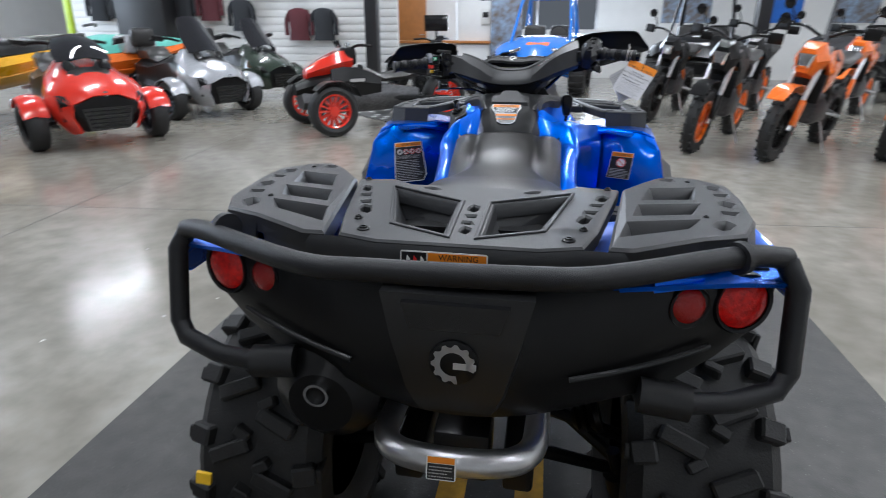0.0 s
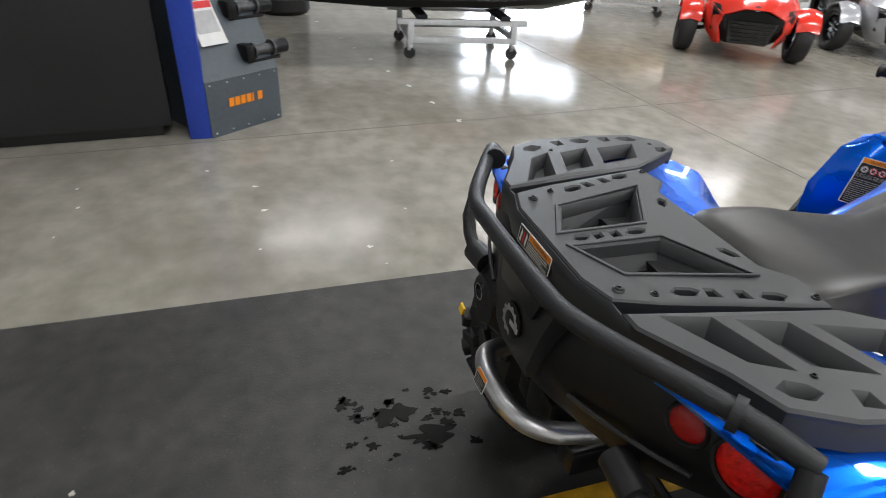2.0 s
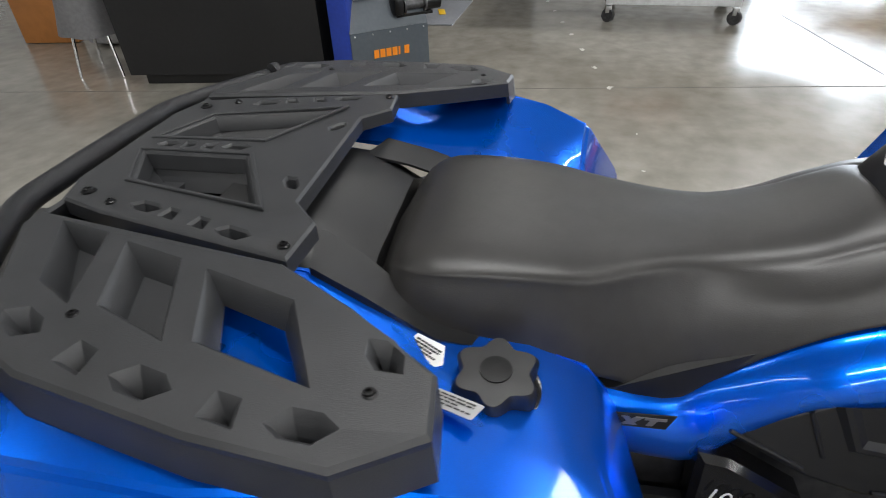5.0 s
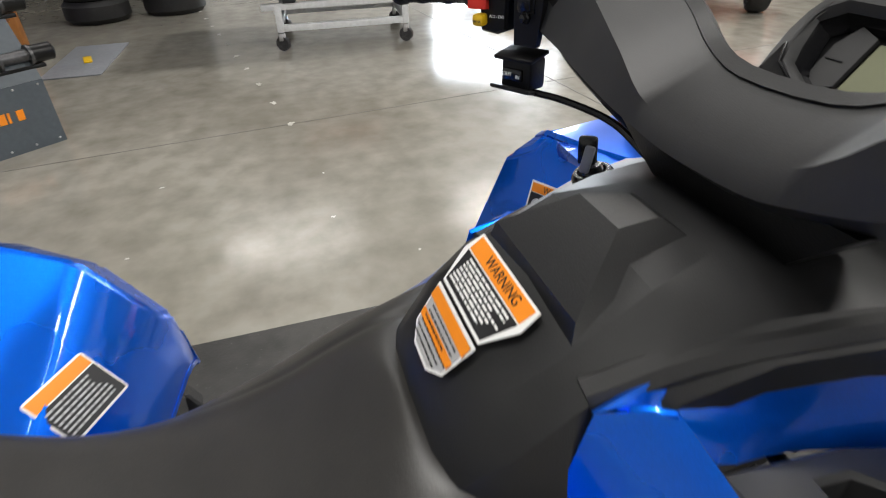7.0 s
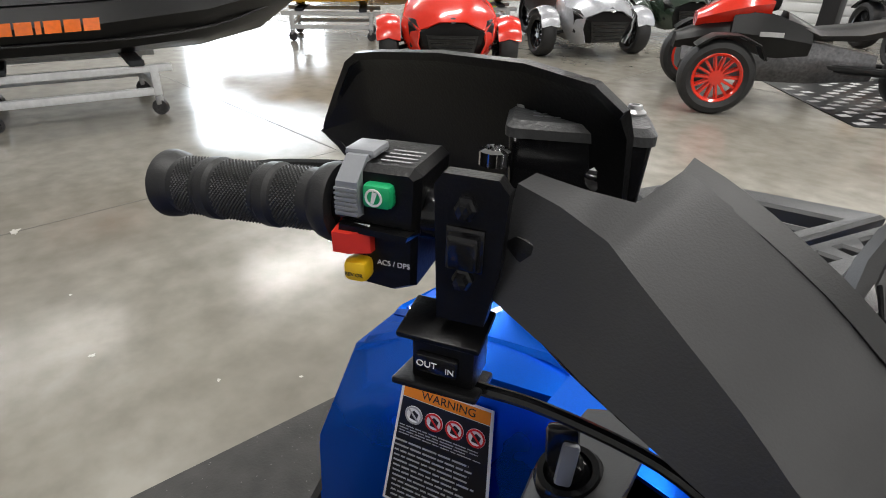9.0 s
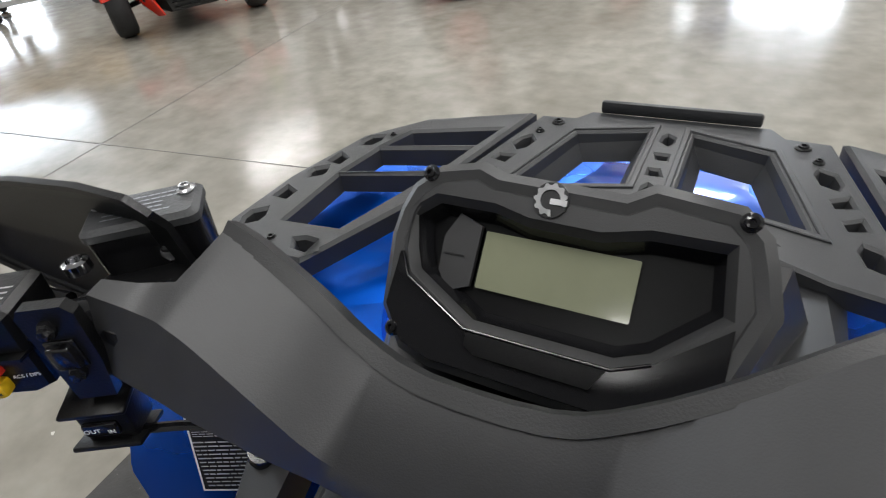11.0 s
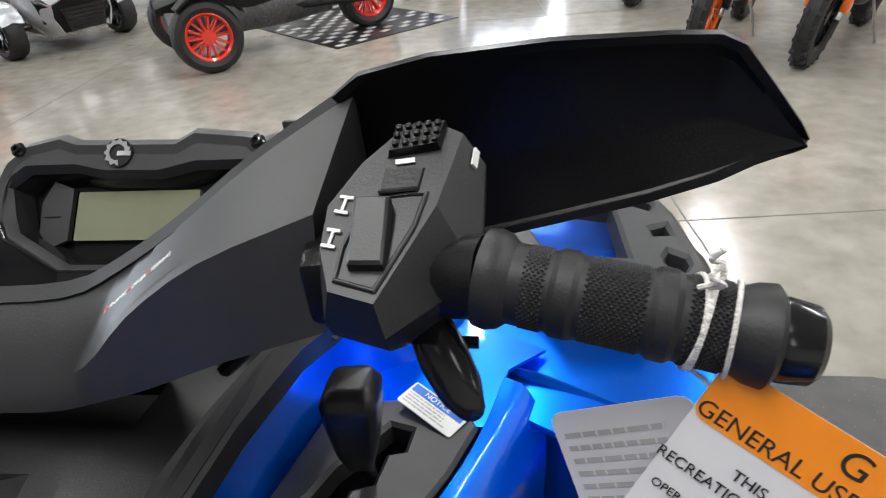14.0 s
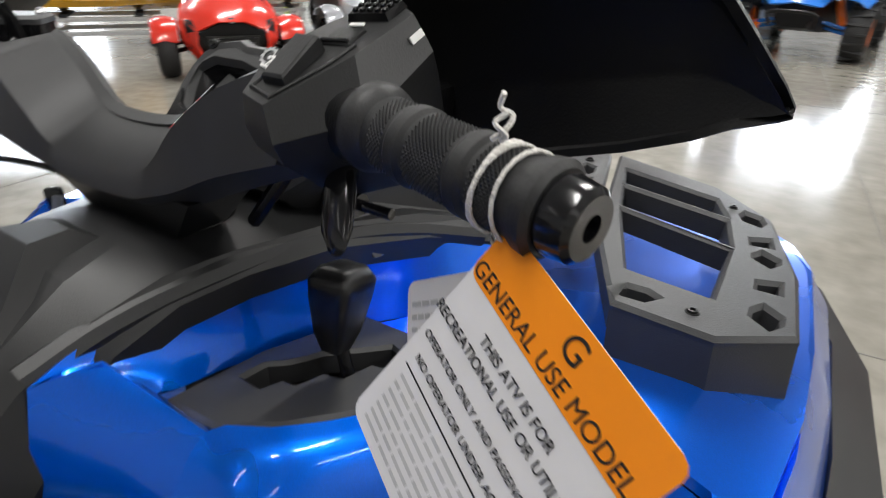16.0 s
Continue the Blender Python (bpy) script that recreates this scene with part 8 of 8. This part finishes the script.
part("panel", box((0, 0.2, 0.45), (1.5, 0.03, 0.48), 0.004), WOODO, bench)
for x in (-0.74, 0.74):
    part("leg", box((x, 0, 0.35), (0.07, 0.5, 0.69), 0.004), WOODO, bench)
alone("bagged_part", subdivided(box((-3.95, -3.25, 0.16), (0.42, 0.36, 0.30), 0.07)), CLOTHG, "grey plastic-wrapped bundle on the floor", "bundle")
alone("patterned_mat", box((-5.02, -0.55, 0.006), (1.0, 0.42, 0.010), 0.003, pose(0, 0, 0, 0, 0, -3)), GREYB, "grey ribbed door mat on the concrete", "floor mat")
alone("yellow_card", box((-4.98, -0.54, 0.016), (0.20, 0.06, 0.008), 0.002, pose(0, 0, 0, 0, 0, 14)), YELL, "small yellow card lying on the mat", "card")
for k in range(4):
    alone("stacked_tyre", lathe([(0.17, 0.0), (0.27, 0.005), (0.31, 0.05), (0.31, 0.17), (0.27, 0.215), (0.17, 0.22)], 30, pose(-6.75, -0.75, 0.22 * k)), RUBBER, "black tyre lying in a stack", "tyre", "tyre stack")
    alone("stacked_tyre", lathe([(0.17, 0.0), (0.27, 0.005), (0.31, 0.05), (0.31, 0.17), (0.27, 0.215), (0.17, 0.22)], 30, pose(-6.9, -0.02, 0.22 * k)), RUBBER, "black tyre lying in a stack", "tyre", "tyre stack")
alone("timber_post", box((-5.75, -1.22, 1.2), (0.12, 0.12, 2.4), 0.006), WOODO, "orange varnished timber post", "post", "timber posts")
alone("timber_post", box((-6.4, -1.6, 1.2), (0.12, 0.12, 2.4), 0.006), WOODO, "orange varnished timber post", "post", "timber posts")
alone("blue_panel", box((-6.1, -1.75, 1.2), (1.1, 0.05, 2.4), 0.006), COLBLUE, "blue painted display panel", "panel")
alone("shelf_wall", box((-9.0, -2.0, 1.25), (4.5, 0.4, 2.5), 0.01, pose(0, 0, 0, 0, 0, 62)), BLACKW, "dark shop shelving block", "shelving")

# slat wall with hanging clothes
sw_y = 11.3
slat = thing("slat_wall", "white slatted display wall", "display wall", m=pose(-6.6, sw_y, 0))
part("backing", box((0, 0.05, 1.6), (7.4, 0.06, 3.2)), WALLW, slat)
slat_me = None
for i in range(21):
    if slat_me is None:
        o = part("slat", box((0, 0, 0), (7.38, 0.022, 0.128), 0.006), WALLW, slat)
        slat_me = o.data
    else:
        o = new("slat", slat_me)
        o.parent = slat
    o.matrix_basis = pose(0, 0.008, 0.12 + i * 0.145)


def garment(x, z, material, label, w=0.42, h=0.62, y=11.16):
    g = thing("hanging_jacket", label, "jacket", "hanging clothes", pose(x, y, z))
    rows = []
    for i, (ww, d, zz) in enumerate(((0.07, 0.05, 0.0), (0.20, 0.07, -0.04), (0.22, 0.09, -0.2), (0.20, 0.09, -0.42), (0.23, 0.10, -0.62))):
        rows.append([(ww * w / 0.42 * math.cos(a), d * math.sin(a), zz * h / 0.62) for a in [2 * math.pi * k / 16 for k in range(16)]])
    part("body", loft(rows), material, g, "", 60)
    for s in (1, -1):
        part("sleeve", tube([(s * 0.17, 0, -0.06), (s * 0.26, -0.01, -0.22), (s * 0.27, -0.02, -0.52)], 0.045, 8, 3), material, g, "", 60)
    part("hanger_hook", tube([(0, 0, 0), (0, 0, 0.05), (0, 0.08, 0.06)], 0.006, 6, 0), STEEL, g)


garment(-4.95, 1.52, CLOTHR, "maroon long-sleeved riding top on a hanger")
garment(-4.42, 1.52, CLOTHD, "black riding jacket on a hanger")
for i, (x, z, mt) in enumerate(((-9.5, 1.9, CLOTHD), (-8.9, 1.85, CLOTHD), (-8.2, 1.9, CLOTHG), (-7.5, 1.95, CLOTHD), (-6.9, 1.9, CLOTHR), (-6.2, 1.7, CLOTHD), (-5.7, 2.4, CLOTHD), (-5.0, 2.5, CLOTHD))):
    garment(x, z, mt, ("dark riding jacket on a hanger", "grey riding top on a hanger", "maroon riding top on a hanger")[0 if mt is CLOTHD else 1 if mt is CLOTHG else 2])
alone("display_cabinet", box((-8.2, 10.9, 1.5), (1.1, 0.5, 3.0), 0.01), BLACKW, "tall black clothing display cabinet", "cabinet")
alone("ski_rack_pole", box((-8.9, 9.6, 1.6), (0.14, 0.06, 3.2), 0.01, pose(0, 0, 0, 0, 4, 0)), mat("lime_banner", (0.45, 0.62, 0.03), 0.4, bump=0), "lime green banner pole", "banner")

# service desk, posts, banners and door
desk = thing("service_desk", "white service desk with wooden front panel", "desk", m=pose(-2.0, 11.6, 0))
part("front_panel", box((0, 0, 0.42), (1.9, 0.08, 0.84), 0.006), WALLW, desk)
part("worktop", box((0, 0.25, 0.87), (2.0, 0.7, 0.05), 0.008), WOODO, desk)
part("upper_panel", box((0.9, 0.1, 0.98), (0.7, 0.06, 0.30), 0.006), WALLW, desk)
mon = thing("monitor", "black computer monitor on the service desk", "monitor", m=pose(-2.2, 11.8, 0.895))
part("screen", box((0, 0, 0.34), (0.50, 0.03, 0.31), 0.008), GLOSSB, mon)
part("stand", box((0, 0.03, 0.11), (0.05, 0.03, 0.22), 0.004), SATINB, mon)
part("foot", box((0, 0.02, 0.008), (0.22, 0.16, 0.016), 0.004), SATINB, mon)
for x, mt in ((-1.15, PAPERW), (-0.86, LRED)):
    sg = thing("wall_sign", "small printed sign on the white desk screen", "sign", "signs", pose(x, 11.62, 1.36))
    part("plate", box((0, 0, 0), (0.18, 0.012, 0.30), 0.004), mt, sg)
    part("field", box((0, -0.008, 0.03), (0.12, 0.006, 0.10), 0.002), LBLACK if mt is PAPERW else ORANGE, sg)
alone("desk_screen", box((-1.1, 11.66, 1.05), (1.2, 0.05, 1.2), 0.006), WALLW, "white partition behind the desk", "partition")
bn = thing("banner", "tall photo banner with a blue head", "banner", m=pose(-0.72, 11.5, 0))
part("print", box((0, 0, 1.0), (0.62, 0.02, 1.9), 0.004), POSTER, bn)
part("head", box((0, 0, 2.05), (0.62, 0.022, 0.2), 0.004), LBLUE, bn)
part("foot", box((0, 0, 0.02), (0.66, 0.2, 0.04), 0.006), STEEL, bn)
for x, y in ((-3.35, 11.0), (4.15, 11.9)):
    alone("steel_post", box((x, y, 2.5), (0.24, 0.24, 5.0), 0.008), POSTB, "black painted square building post", "post", "building posts")
for x, w, mt, lb in ((3.6, 1.2, POSTER, "warm photo poster on the wall"), (6.0, 0.7, LBLUE, "blue printed poster on the wall"), (7.6, 1.0, POSTER, "photo poster on the wall")):
    pp = thing("wall_poster", lb, "poster", "posters", pose(x, 15.97, 1.9))
    part("print", box((0, 0, 0), (w, 0.02, 1.3), 0.004), mt, pp)
    part("border", box((0, 0.005, 0), (w + 0.06, 0.012, 1.36), 0.004), WALLW, pp)
door = tagged(part("door_1", box((-3.05, 12.6, 1.05), (0.95, 0.06, 2.1), 0.006), WOODO), "orange varnished wooden door", "door", kind="structure")
part("door_handle", tube([(0, 0, 0), (0, -0.05, 0), (0.10, -0.05, 0)], 0.010, 8, 0), STEEL, door).matrix_basis = pose(-2.7, 12.56, 1.0)
alone("partition", box((-6.4, 12.7, 1.8), (9.0, 0.08, 3.6)), WALLW, "white shop partition", "partition")
alone("partition", box((3.2, 14.2, 0.55), (7.5, 0.08, 1.1)), WALLW, "low white shop partition", "partition")

# windows
for nm, m, w, h in (("window_1", pose(-0.2, 16.05, 2.0), 3.2, 2.2), ("window_2", pose(-14.05, 6.6, 2.2, 0, 0, 90), 3.4, 2.4)):
    wn = tagged(new(nm), "large aluminium-framed shop window", "window", kind="structure")
    wn.matrix_basis = m
    for x in (-w / 2 + 0.03, 0, w / 2 - 0.03):
        part("window_frame", box((x, 0, 0), (0.06, 0.10, h), 0.005), STEEL, wn)
    for z in (-h / 2 + 0.03, h / 2 - 0.03):
        part("window_frame", box((0, 0, z), (w - 0.14, 0.09, 0.06), 0.005), STEEL, wn)

# pale drill spots and scuffs on the slab
rng = random.Random(11)
for i in range(11):
    t = i / 10
    p = Vector((-2.98, 0.88, 0)).lerp(Vector((-7.2, 0.15, 0)), t)
    alone("floor_spot", blotch((p.x + 0.03 * rng.random(), p.y, 0), 0.014 + 0.012 * rng.random(), 30 + i, 0.0018, 1.4, 0.8, 16), CHIP, "pale filled spot in the concrete", "floor spot", "floor spots", smooth=0)
for i in range(16):
    x, y = -2.4 + 1.1 * rng.random(), -1.6 + 4.0 * rng.random()
    alone("floor_scuff", blotch((x, y, 0), 0.005 + 0.005 * rng.random(), 60 + i, 0.0015, 1.0, 0.6 + rng.random(), 12), CHIP, "tiny pale chip on the concrete", "floor scuff", "floor scuffs", smooth=0)
for i in range(9):
    x, y = -0.55 + 0.5 * rng.random(), -1.5 + 0.5 * rng.random()
    alone("mat_dust", blotch((x, y, 0), 0.003 + 0.004 * rng.random(), 90 + i, 0.0112, 1.0, 0.7 + rng.random(), 14), CHIP, "pale dust mark on the rubber mat", "dust mark", "dust marks", smooth=0)
